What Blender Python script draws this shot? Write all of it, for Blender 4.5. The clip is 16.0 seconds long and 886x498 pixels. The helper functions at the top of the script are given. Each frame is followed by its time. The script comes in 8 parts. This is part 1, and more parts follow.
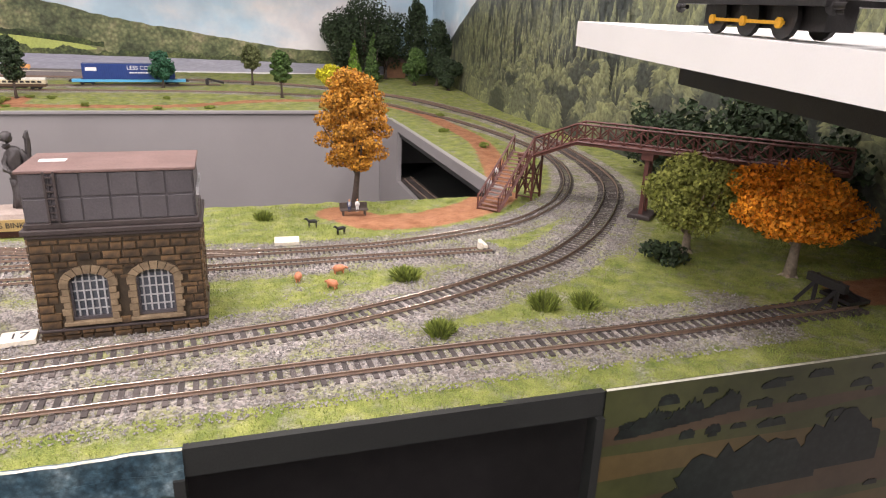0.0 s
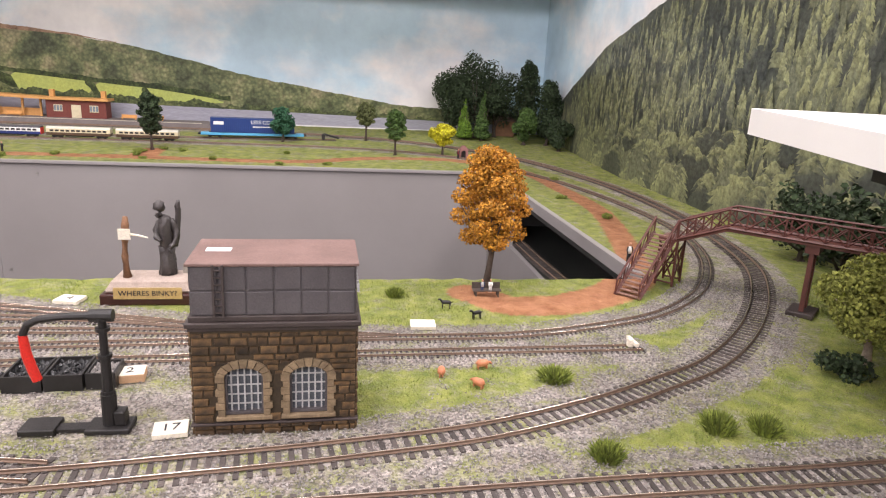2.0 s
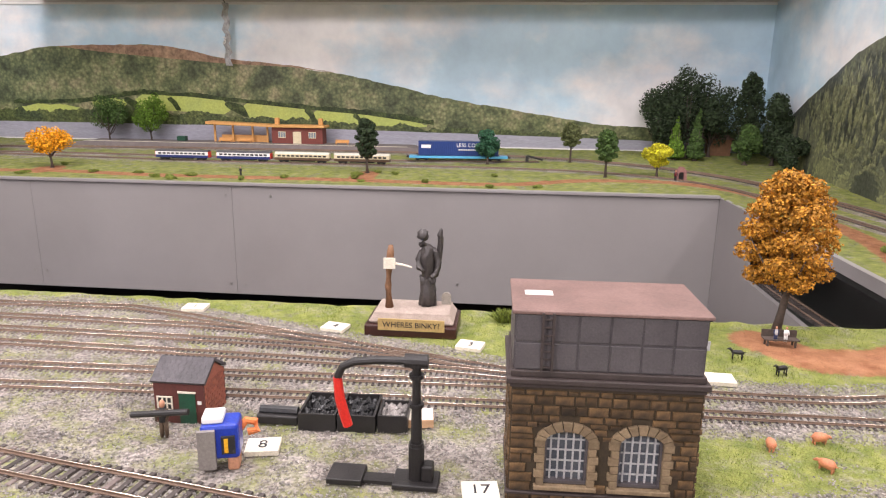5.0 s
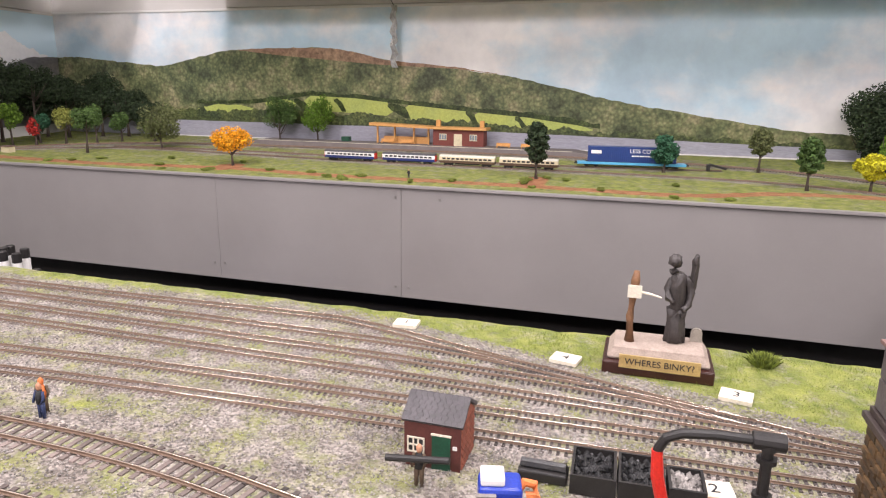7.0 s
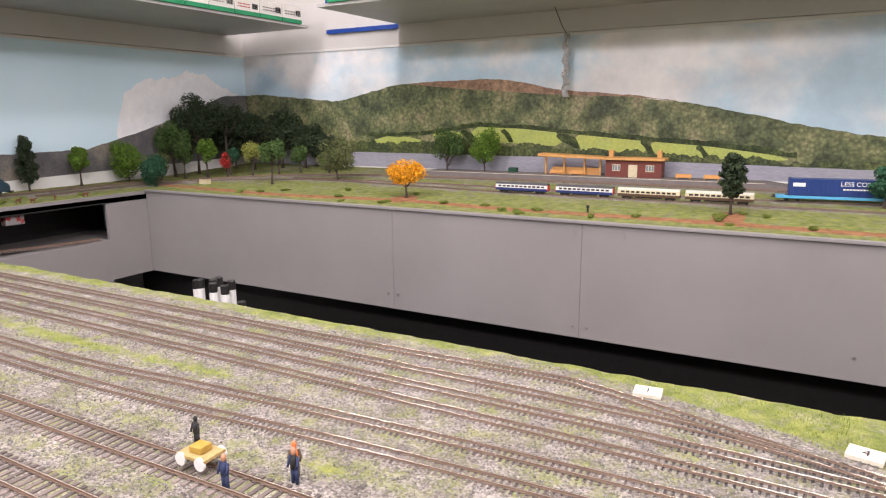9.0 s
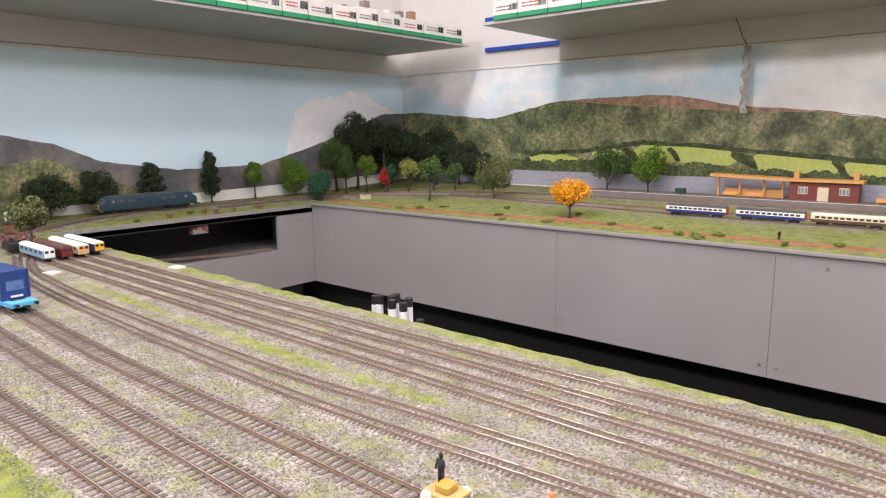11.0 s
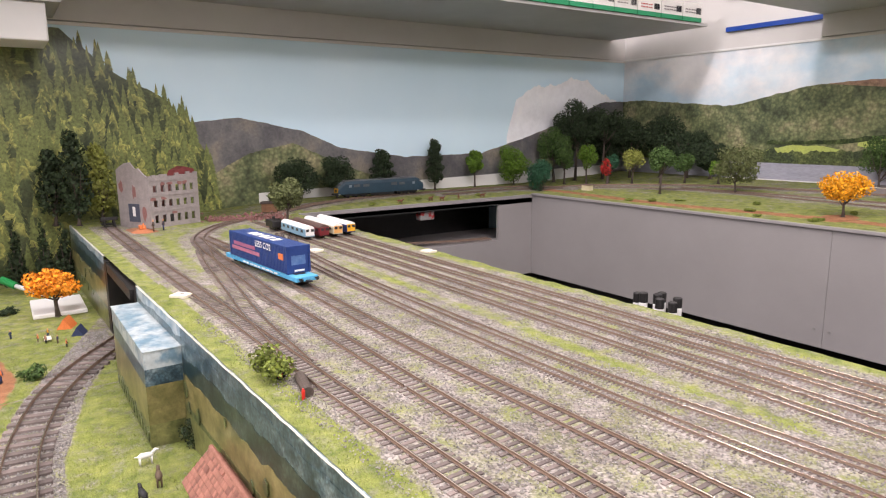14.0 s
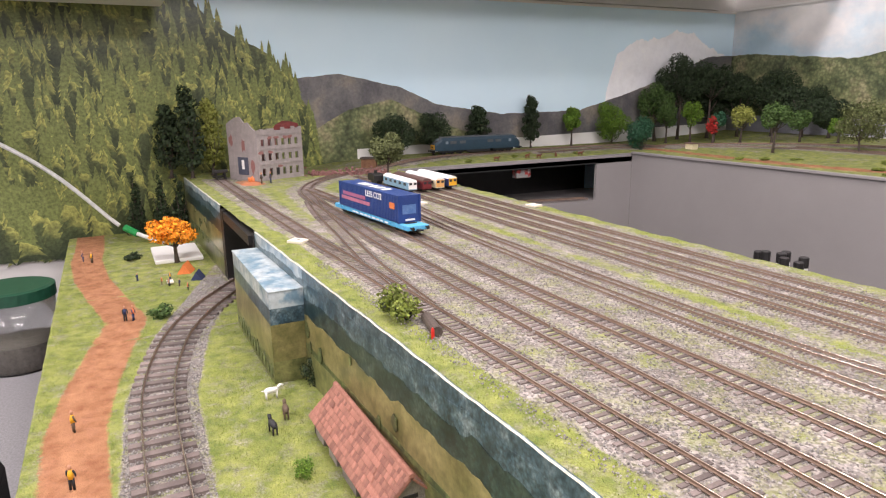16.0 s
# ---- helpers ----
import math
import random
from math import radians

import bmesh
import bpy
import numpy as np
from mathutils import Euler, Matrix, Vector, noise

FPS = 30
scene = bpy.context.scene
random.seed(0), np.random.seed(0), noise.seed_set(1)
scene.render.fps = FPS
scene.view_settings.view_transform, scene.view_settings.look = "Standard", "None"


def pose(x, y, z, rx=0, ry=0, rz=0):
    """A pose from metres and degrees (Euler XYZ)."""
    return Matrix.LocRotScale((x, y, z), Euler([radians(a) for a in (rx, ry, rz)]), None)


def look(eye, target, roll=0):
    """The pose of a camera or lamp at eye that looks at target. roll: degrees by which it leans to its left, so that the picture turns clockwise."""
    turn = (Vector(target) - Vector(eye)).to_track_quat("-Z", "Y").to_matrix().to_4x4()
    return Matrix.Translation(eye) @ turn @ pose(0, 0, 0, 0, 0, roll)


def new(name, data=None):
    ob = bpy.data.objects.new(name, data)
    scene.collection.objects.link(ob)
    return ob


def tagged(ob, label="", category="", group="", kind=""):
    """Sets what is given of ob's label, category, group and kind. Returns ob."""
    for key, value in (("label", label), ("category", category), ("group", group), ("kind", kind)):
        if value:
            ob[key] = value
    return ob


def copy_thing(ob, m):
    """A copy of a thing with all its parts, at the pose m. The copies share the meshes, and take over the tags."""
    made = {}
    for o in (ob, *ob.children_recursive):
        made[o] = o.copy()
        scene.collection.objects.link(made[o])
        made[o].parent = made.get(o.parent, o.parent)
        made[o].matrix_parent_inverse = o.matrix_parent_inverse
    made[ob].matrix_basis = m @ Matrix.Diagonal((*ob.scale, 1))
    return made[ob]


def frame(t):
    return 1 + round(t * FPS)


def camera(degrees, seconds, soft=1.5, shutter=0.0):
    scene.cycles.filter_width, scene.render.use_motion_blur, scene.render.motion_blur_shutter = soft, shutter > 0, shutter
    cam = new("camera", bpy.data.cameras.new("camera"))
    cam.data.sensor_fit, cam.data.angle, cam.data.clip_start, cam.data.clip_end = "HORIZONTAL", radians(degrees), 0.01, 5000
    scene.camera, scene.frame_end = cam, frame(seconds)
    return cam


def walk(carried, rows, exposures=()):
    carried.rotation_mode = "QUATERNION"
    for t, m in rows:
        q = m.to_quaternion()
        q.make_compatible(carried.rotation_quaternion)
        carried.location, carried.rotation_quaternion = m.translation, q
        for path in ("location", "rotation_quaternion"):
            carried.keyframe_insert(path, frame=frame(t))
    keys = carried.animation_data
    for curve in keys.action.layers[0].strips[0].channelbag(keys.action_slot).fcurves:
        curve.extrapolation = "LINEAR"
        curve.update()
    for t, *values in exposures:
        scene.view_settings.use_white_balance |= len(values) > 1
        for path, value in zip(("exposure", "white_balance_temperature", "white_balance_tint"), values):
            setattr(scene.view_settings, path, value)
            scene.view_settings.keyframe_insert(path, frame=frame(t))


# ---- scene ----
cam = camera(67.9, 16.0, soft=1.15)
PATH = [
    (0, (0.0489, -0.0497, 0.1854), (0.105, 0.1312, 0.1212), 2.1),
    (0.5, (0.0424, -0.0404, 0.1943), (0.0946, 0.1428, 0.1332), 2.6),
    (1, (0.0322, -0.0274, 0.1986), (0.0782, 0.1584, 0.1406), 2.3),
    (1.5, (0.0182, -0.0132, 0.2052), (0.0569, 0.1753, 0.1506), 2.7),
    (2, (0.0088, -0.0006, 0.2076), (0.0404, 0.19, 0.1559), 2.9),
    (2.5, (-0.0003, 0.0084, 0.2071), (0.0261, 0.2001, 0.1566), 2.3),
    (3, (-0.0118, 0.0193, 0.2058), (0.008, 0.212, 0.1559), 2.3),
    (3.5, (-0.0272, 0.0296, 0.2056), (-0.0158, 0.2229, 0.1557), 2.7),
    (4, (-0.0446, 0.0378, 0.2057), (-0.0419, 0.2315, 0.1559), 2.0),
    (4.2, (-0.0495, 0.038, 0.2048), (-0.0514, 0.232, 0.1563), 1.5),
    (6.3, (-0.138, 0.094, 0.2023), (-0.1801, 0.2836, 0.1544), 1.1),
    (6.5, (-0.1479, 0.0943, 0.2014), (-0.1936, 0.2829, 0.1532), 1.0),
    (7, (-0.175, 0.1019, 0.2028), (-0.2312, 0.2879, 0.1553), 0.8),
    (7.5, (-0.1954, 0.1028, 0.2084), (-0.2611, 0.2858, 0.1615), 0.4),
    (8, (-0.2212, 0.1144, 0.2102), (-0.2966, 0.2941, 0.1651), 0.1),
    (8.5, (-0.2467, 0.1224, 0.2114), (-0.3322, 0.2981, 0.1689), -0.4),
    (9, (-0.267, 0.1178, 0.2162), (-0.3624, 0.2888, 0.1759), -0.5),
    (9.2, (-0.273, 0.1212, 0.2161), (-0.3727, 0.2901, 0.1768), -0.6),
    (11.3, (-0.3691, 0.101, 0.2183), (-0.5009, 0.2474, 0.1835), -0.5),
    (11.5, (-0.3788, 0.1006, 0.2161), (-0.5134, 0.2444, 0.1815), -0.5),
    (12, (-0.4038, 0.094, 0.213), (-0.5452, 0.2311, 0.1786), -0.3),
    (12.5, (-0.4261, 0.0855, 0.2103), (-0.5736, 0.2161, 0.1757), -0.4),
    (13, (-0.4466, 0.077, 0.2057), (-0.5995, 0.201, 0.1703), -0.1),
    (13.5, (-0.4695, 0.0685, 0.2043), (-0.628, 0.1852, 0.1685), -0.2),
    (14, (-0.4839, 0.0551, 0.2011), (-0.6471, 0.165, 0.1648), -0.5),
    (14.5, (-0.4934, 0.046, 0.1954), (-0.6599, 0.1502, 0.1578), -0.6),
    (15, (-0.4975, 0.0386, 0.1927), (-0.6663, 0.1383, 0.1528), -0.1),
    (15.5, (-0.5024, 0.0307, 0.1881), (-0.6737, 0.1243, 0.1442), -0.2),
    (16, (-0.5071, 0.024, 0.183), (-0.6807, 0.1116, 0.1364), -0.8),
]
walk(cam, [(t, look(eye, target, roll)) for t, eye, target, roll in PATH])

# ---- light: unseen area lamps below the ceiling, dim room light ----
world = bpy.data.worlds.new("room_air")
scene.world = world
world.use_nodes = True
world.node_tree.nodes["Background"].inputs[0].default_value = (1.0, 0.95, 0.9, 1)
world.node_tree.nodes["Background"].inputs[1].default_value = 0.25
scene.view_settings.exposure = 0.3


def unseen_light(x, y, z, sx, sy, watts, tip, turn_=0):
    lamp = bpy.data.lights.new("unseen_glow", "AREA")
    lamp.shape, lamp.size, lamp.size_y, lamp.energy = "RECTANGLE", sx, sy, watts
    lamp.color = (1.0, 0.912, 0.94)
    ob = new("unseen_glow", lamp)
    ob.matrix_world = pose(x, y, z, tip, turn_)
    return ob


# no lamp is in view; the tilted ones are added to brighten the walls
for x, y, z, sx, sy, tip, turn_, watts in ((-1.52, -1.35, 1.3, 0.35, 0.15, 62, 0, 21), (0.0, -1.35, 1.25, 0.9, 0.3, 62, 0, 19), (-1.35, 0.35, 1.55, 0.22, 1.3, 8, 0, 18), (-0.3, 0.35, 1.55, 0.22, 1.3, 8, 0, 19), (1.1, 0.55, 1.35, 0.25, 1.2, 0, 62, 22)):
    unseen_light(x, y, z, sx, sy, watts, tip, turn_)


# ---- materials ----
def ramp(nt, a, b, lo=0.3, hi=0.7):
    r = nt.nodes.new("ShaderNodeValToRGB")
    r.color_ramp.elements[0].position, r.color_ramp.elements[1].position = lo, hi
    r.color_ramp.elements[0].color, r.color_ramp.elements[1].color = (*a, 1), (*b, 1)
    return r


def noise_tex(nt, scale, detail=4.0, rough=0.6, stretch=None):
    n = nt.nodes.new("ShaderNodeTexNoise")
    n.inputs["Scale"].default_value, n.inputs["Detail"].default_value, n.inputs["Roughness"].default_value = scale, detail, rough
    c = nt.nodes.new("ShaderNodeTexCoord")
    if stretch:
        m = nt.nodes.new("ShaderNodeMapping")
        m.inputs["Scale"].default_value = stretch
        nt.links.new(c.outputs["Object"], m.inputs["Vector"])
        nt.links.new(m.outputs["Vector"], n.inputs["Vector"])
    else:
        nt.links.new(c.outputs["Object"], n.inputs["Vector"])
    return n


def mixc(nt, kind, fac, a, b):
    m = nt.nodes.new("ShaderNodeMix")
    m.data_type, m.blend_type = "RGBA", kind
    for sock, v in ((m.inputs["Factor"], fac), (m.inputs["A"], a), (m.inputs["B"], b)):
        if hasattr(v, "is_output"):
            nt.links.new(v, sock)
        elif isinstance(v, (int, float)):
            sock.default_value = v
        else:
            sock.default_value = (*v, 1)
    return m.outputs["Result"]


def mat(name, a, b=None, scale=120.0, rough=0.6, metal=0.0, bump=0.3, grain=900.0, vary=0.0, stretch=None, spec=0.5, lo=0.3, hi=0.7, speck=0.8):
    """Two tones mixed by coarse noise, fine grain on top, fine relief; vary: value spread from piece to piece."""
    m = bpy.data.materials.new(name)
    m.use_nodes = True
    nt = m.node_tree
    bs = nt.nodes["Principled BSDF"]
    b = b or tuple(0.72 * v for v in a)
    n1 = noise_tex(nt, scale, stretch=stretch)
    r = ramp(nt, a, b, lo, hi)
    nt.links.new(n1.outputs["Fac"], r.inputs["Fac"])
    n2 = noise_tex(nt, grain, 3, stretch=stretch)
    g = ramp(nt, (0.72, 0.72, 0.72), (1.2, 1.2, 1.2), 0.25, 0.75)
    nt.links.new(n2.outputs["Fac"], g.inputs["Fac"])
    col = mixc(nt, "MULTIPLY", speck, r.outputs["Color"], g.outputs["Color"])
    if vary:
        o = nt.nodes.new("ShaderNodeObjectInfo")
        geo = nt.nodes.new("ShaderNodeNewGeometry")
        add = nt.nodes.new("ShaderNodeMath")
        add.operation = "ADD"
        nt.links.new(o.outputs["Random"], add.inputs[0])
        nt.links.new(geo.outputs["Random Per Island"], add.inputs[1])
        fr = nt.nodes.new("ShaderNodeMath")
        fr.operation = "FRACT"
        nt.links.new(add.outputs[0], fr.inputs[0])
        v = ramp(nt, (1 - vary,) * 3, (1 + vary,) * 3, 0, 1)
        nt.links.new(fr.outputs[0], v.inputs["Fac"])
        col = mixc(nt, "MULTIPLY", 1.0, col, v.outputs["Color"])
    nt.links.new(col, bs.inputs["Base Color"])
    bs.inputs["Roughness"].default_value, bs.inputs["Metallic"].default_value = rough, metal
    bs.inputs["Specular IOR Level"].default_value = spec
    if bump:
        bp = nt.nodes.new("ShaderNodeBump")
        bp.inputs["Strength"].default_value, bp.inputs["Distance"].default_value = bump, 0.0006
        nt.links.new(n2.outputs["Fac"], bp.inputs["Height"])
        nt.links.new(bp.outputs["Normal"], bs.inputs["Normal"])
    return m


def ground_mat(name):
    """Ballast, static grass and red soil, shared out by the sheet's own cover layer."""
    m = bpy.data.materials.new(name)
    m.use_nodes = True
    nt = m.node_tree
    bs = nt.nodes["Principled BSDF"]
    at = nt.nodes.new("ShaderNodeAttribute")
    at.attribute_name = "cover"
    sep = nt.nodes.new("ShaderNodeSeparateColor")
    nt.links.new(at.outputs["Color"], sep.inputs["Color"])
    c = nt.nodes.new("ShaderNodeTexCoord")
    vo = nt.nodes.new("ShaderNodeTexVoronoi")
    vo.inputs["Scale"].default_value = 620
    nt.links.new(c.outputs["Object"], vo.inputs["Vector"])
    sv = nt.nodes.new("ShaderNodeSeparateColor")
    nt.links.new(vo.outputs["Color"], sv.inputs["Color"])
    st = ramp(nt, (0.15, 0.139, 0.132), (0.44, 0.412, 0.392), 0.0, 1.0)
    nt.links.new(sv.outputs["Red"], st.inputs["Fac"])
    big = noise_tex(nt, 28, 3)
    bt = ramp(nt, (0.68, 0.64, 0.60), (1.12, 1.08, 1.04), 0.35, 0.65)
    nt.links.new(big.outputs["Fac"], bt.inputs["Fac"])
    ballast = mixc(nt, "MULTIPLY", 1.0, st.outputs["Color"], bt.outputs["Color"])
    gn = noise_tex(nt, 60, 5)
    gr = ramp(nt, (0.125, 0.17, 0.035), (0.34, 0.36, 0.095), 0.3, 0.7)
    nt.links.new(gn.outputs["Fac"], gr.inputs["Fac"])
    fine = noise_tex(nt, 1500, 2)
    fr = ramp(nt, (0.6, 0.6, 0.6), (1.3, 1.3, 1.3), 0.3, 0.7)
    nt.links.new(fine.outputs["Fac"], fr.inputs["Fac"])
    grass = mixc(nt, "MULTIPLY", 1.0, gr.outputs["Color"], fr.outputs["Color"])
    so = ramp(nt, (0.27, 0.105, 0.055), (0.46, 0.215, 0.12), 0.3, 0.7)
    nt.links.new(gn.outputs["Fac"], so.inputs["Fac"])
    soil = mixc(nt, "MULTIPLY", 1.0, so.outputs["Color"], fr.outputs["Color"])
    edge = noise_tex(nt, 260, 7, 0.75)

    def mask(sock):
        a = nt.nodes.new("ShaderNodeMath")
        a.operation = "ADD"
        nt.links.new(sock, a.inputs[0])
        nt.links.new(edge.outputs["Fac"], a.inputs[1])
        r = ramp(nt, (0, 0, 0), (0.92, 0.92, 0.92), 0.80, 1.14)
        nt.links.new(a.outputs[0], r.inputs["Fac"])
        return r.outputs["Color"]
    moss = noise_tex(nt, 42, 6, 0.65)
    mr = ramp(nt, (0, 0, 0), (0.72, 0.72, 0.72), 0.45, 0.65)
    nt.links.new(moss.outputs["Fac"], mr.inputs["Fac"])
    mossy = mixc(nt, "MIX", mr.outputs["Color"], ballast, grass)
    bare = noise_tex(nt, 55, 7, 0.7)
    br = ramp(nt, (0, 0, 0), (0.6, 0.6, 0.6), 0.5, 0.66)
    nt.links.new(bare.outputs["Fac"], br.inputs["Fac"])
    turf = mixc(nt, "MIX", br.outputs["Color"], grass, ballast)
    col = mixc(nt, "MIX", mask(sep.outputs["Green"]), mossy, turf)
    col = mixc(nt, "MIX", mask(sep.outputs["Blue"]), col, soil)
    nt.links.new(col, bs.inputs["Base Color"])
    bs.inputs["Roughness"].default_value = 0.95
    bs.inputs["Specular IOR Level"].default_value = 0.2
    bp = nt.nodes.new("ShaderNodeBump")
    bp.inputs["Strength"].default_value, bp.inputs["Distance"].default_value = 0.7, 0.0012
    h = nt.nodes.new("ShaderNodeMath")
    h.operation = "ADD"
    nt.links.new(vo.outputs["Distance"], h.inputs[0])
    nt.links.new(fine.outputs["Fac"], h.inputs[1])
    nt.links.new(h.outputs[0], bp.inputs["Height"])
    nt.links.new(bp.outputs["Normal"], bs.inputs["Normal"])
    return m


GROUND = ground_mat("scenic_ground")
GREY = mat("grey_painted_board", (0.285, 0.268, 0.264), (0.255, 0.239, 0.235), 6, 0.42, bump=0.03, grain=300, speck=0.06)
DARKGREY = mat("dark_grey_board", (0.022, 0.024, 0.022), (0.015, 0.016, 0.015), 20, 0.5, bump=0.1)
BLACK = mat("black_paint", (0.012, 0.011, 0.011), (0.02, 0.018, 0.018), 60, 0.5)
FLOORDARK = mat("dark_carpet", (0.02, 0.018, 0.018), (0.03, 0.027, 0.027), 60, 0.95)
RAIL = mat("nickel_silver_rail", (0.74, 0.66, 0.58), (0.58, 0.49, 0.41), 90, 0.2, 0.85, 0.04)
RAILSIDE = mat("rusty_rail_side", (0.19, 0.125, 0.09), (0.26, 0.18, 0.13), 90, 0.6, 0.2, 0.2)
SLEEPER = mat("dusty_brown_sleeper", (0.12, 0.094, 0.085), (0.2, 0.16, 0.145), 9, 0.8, vary=0.3, lo=0.4, hi=0.6)
SLEEPERDARK = mat("dark_brown_sleeper", (0.05, 0.041, 0.038), (0.085, 0.07, 0.063), 40, 0.7, vary=0.35)
STONEGRIT = mat("ballast_stone", (0.33, 0.308, 0.292), (0.2, 0.186, 0.174), 150, 0.9, vary=0.45)
WHITE = mat("white_paint", (0.8, 0.79, 0.77), (0.75, 0.74, 0.72), 8, 0.5, bump=0.02, speck=0.06)
CARD = mat("cream_card", (0.80, 0.74, 0.62), (0.72, 0.66, 0.54), 40, 0.8, bump=0.1)
WOODCARD = mat("plain_wood_block", (0.62, 0.40, 0.24), (0.55, 0.34, 0.2), 60, 0.7, stretch=(1, 6, 6))
WALLGREY = mat("grey_room_wall", (0.66, 0.64, 0.62), (0.6, 0.58, 0.56), 5, 0.6, bump=0.03, speck=0.08)
METALGREY = mat("shelf_sheet_metal", (0.5, 0.49, 0.475), (0.42, 0.41, 0.4), 6, 0.45, 0.0, 0.02, speck=0.06)
INK = mat("black_ink", (0.02, 0.02, 0.025), rough=0.7, bump=0)


# ---- building helpers ----
def part(name, bm, material, parent=None, label="", smooth=False):
    me = bpy.data.meshes.new(name)
    bm.to_mesh(me)
    bm.free()
    if smooth:
        me.polygons.foreach_set("use_smooth", [True] * len(me.polygons))
    for m_ in material if isinstance(material, (list, tuple)) else [material]:
        me.materials.append(m_)
    ob = new(name, me)
    if parent:
        ob.parent = parent
    if label:
        ob["label"] = label
    return ob


def thing(name, m, label, category, group="", kind=""):
    ob = new(name)
    ob.empty_display_size = 0.01
    ob.matrix_world = m
    return tagged(ob, label, category, group, kind)


def box(bm, x0, x1, y0, y1, z0, z1, bevel=0.0, m=None):
    r = bmesh.ops.create_cube(bm, size=1.0)
    vs = r["verts"]
    for v in vs:
        v.co = Vector(((x0 + x1) / 2 + v.co.x * (x1 - x0), (y0 + y1) / 2 + v.co.y * (y1 - y0), (z0 + z1) / 2 + v.co.z * (z1 - z0)))
    if m:
        bmesh.ops.transform(bm, matrix=m, verts=vs)
    if bevel:
        es = list({e for v in vs for e in v.link_edges})
        bmesh.ops.bevel(bm, geom=es, offset=bevel, segments=2, affect="EDGES", profile=0.5)
    return vs


def B(*a, **k):
    bm = bmesh.new()
    box(bm, *a, **k)
    return bm


def tube(bm, pts, radii, n=8, cap=True):
    rings = []
    pts = [Vector(p) for p in pts]
    for i, p in enumerate(pts):
        d = (pts[min(i + 1, len(pts) - 1)] - pts[max(i - 1, 0)]).normalized()
        q = d.to_track_quat("Z", "Y")
        r = radii[i] if isinstance(radii, (list, tuple)) else radii
        rings.append([bm.verts.new(p + q @ Vector((r * math.cos(2 * math.pi * k / n), r * math.sin(2 * math.pi * k / n), 0))) for k in range(n)])
    for a, b in zip(rings, rings[1:]):
        for k in range(n):
            bm.faces.new((a[k], a[(k + 1) % n], b[(k + 1) % n], b[k]))
    if cap:
        bm.faces.new(rings[0][::-1])
        bm.faces.new(rings[-1])
    return bm


def T(pts, radii, n=8):
    return tube(bmesh.new(), pts, radii, n)


def prism(bm, outline, y0, y1):
    """A sheet with the outline (x, z) between y0 and y1."""
    a = [bm.verts.new((x, y0, z)) for x, z in outline]
    b = [bm.verts.new((x, y1, z)) for x, z in outline]
    bm.faces.new(a)
    bm.faces.new(b[::-1])
    for i in range(len(a)):
        j = (i + 1) % len(a)
        bm.faces.new((a[j], a[i], b[i], b[j]))
    bmesh.ops.recalc_face_normals(bm, faces=bm.faces)
    return bm


def spline(pts, step=0.004):
    """Smooth line through the points, sampled at an even step."""
    P = np.array(pts, float)
    P = np.vstack([2 * P[0] - P[1], P, 2 * P[-1] - P[-2]])
    out = []
    for i in range(1, len(P) - 2):
        p0, p1, p2, p3 = P[i - 1:i + 3]
        for u in np.linspace(0, 1, 24, endpoint=False):
            out.append(0.5 * (2 * p1 + (p2 - p0) * u + (2 * p0 - 5 * p1 + 4 * p2 - p3) * u * u + (3 * p1 - p0 - 3 * p2 + p3) * u ** 3))
    out.append(P[-2])
    out = np.array(out)
    s = np.concatenate([[0], np.cumsum(np.linalg.norm(np.diff(out[:, :2], axis=0), axis=1))])
    t = np.arange(0, s[-1], step)
    return np.column_stack([np.interp(t, s, out[:, k]) for k in range(out.shape[1])])


def fbm(x, y, f, seed=0.0):
    """Smooth value noise on arrays, 0 to 1."""
    tot, amp, w = 0, 1.0, 0
    for o in range(4):
        X, Y = x * f + 37.1 * o + seed, y * f + 11.7 * o + seed * 1.7
        i, j = np.floor(X), np.floor(Y)
        u, v = X - i, Y - j
        u, v = u * u * (3 - 2 * u), v * v * (3 - 2 * v)

        def h(a, b):
            q = np.sin(a * 127.1 + b * 311.7) * 43758.5453
            return q - np.floor(q)
        tot = tot + amp * ((h(i, j) * (1 - u) + h(i + 1, j) * u) * (1 - v) + (h(i, j + 1) * (1 - u) + h(i + 1, j + 1) * u) * v)
        w, amp, f = w + amp, amp * 0.5, f * 2
    return tot / w


def mesh_part(name, verts, faces, material, parent=None, label="", smooth=False):
    me = bpy.data.meshes.new(name)
    me.from_pydata([tuple(v) for v in verts], [], [tuple(f) for f in faces])
    me.materials.append(material)
    if smooth:
        me.polygons.foreach_set("use_smooth", [True] * len(me.polygons))
    ob = new(name, me)
    if parent:
        ob.parent = parent
    if label:
        ob["label"] = label
    return ob


# ---- plan: lines of the layout, metres ----
X_LEFT, X_RIGHT, Y_BACK = -2.19, 0.63, 2.02
WELL = (-1.96, 0.335, 0.642, 1.371)
LOW = -0.123


def front_y(x):
    return 0.226 + np.minimum(x, 0) * 0.024


def deck_z(x, y):
    x, y = np.asarray(x, float), np.asarray(y, float)
    z = np.clip((y - 0.64) / 0.73, 0, 1) * 0.003 + np.maximum(0, y - 1.371) * 0.048
    ramp_ = 0.015 * np.clip((-1.96 - x) / 0.1, 0, 1) * np.clip((y - 0.5) / 0.2, 0, 1)
    return np.maximum(z, ramp_)


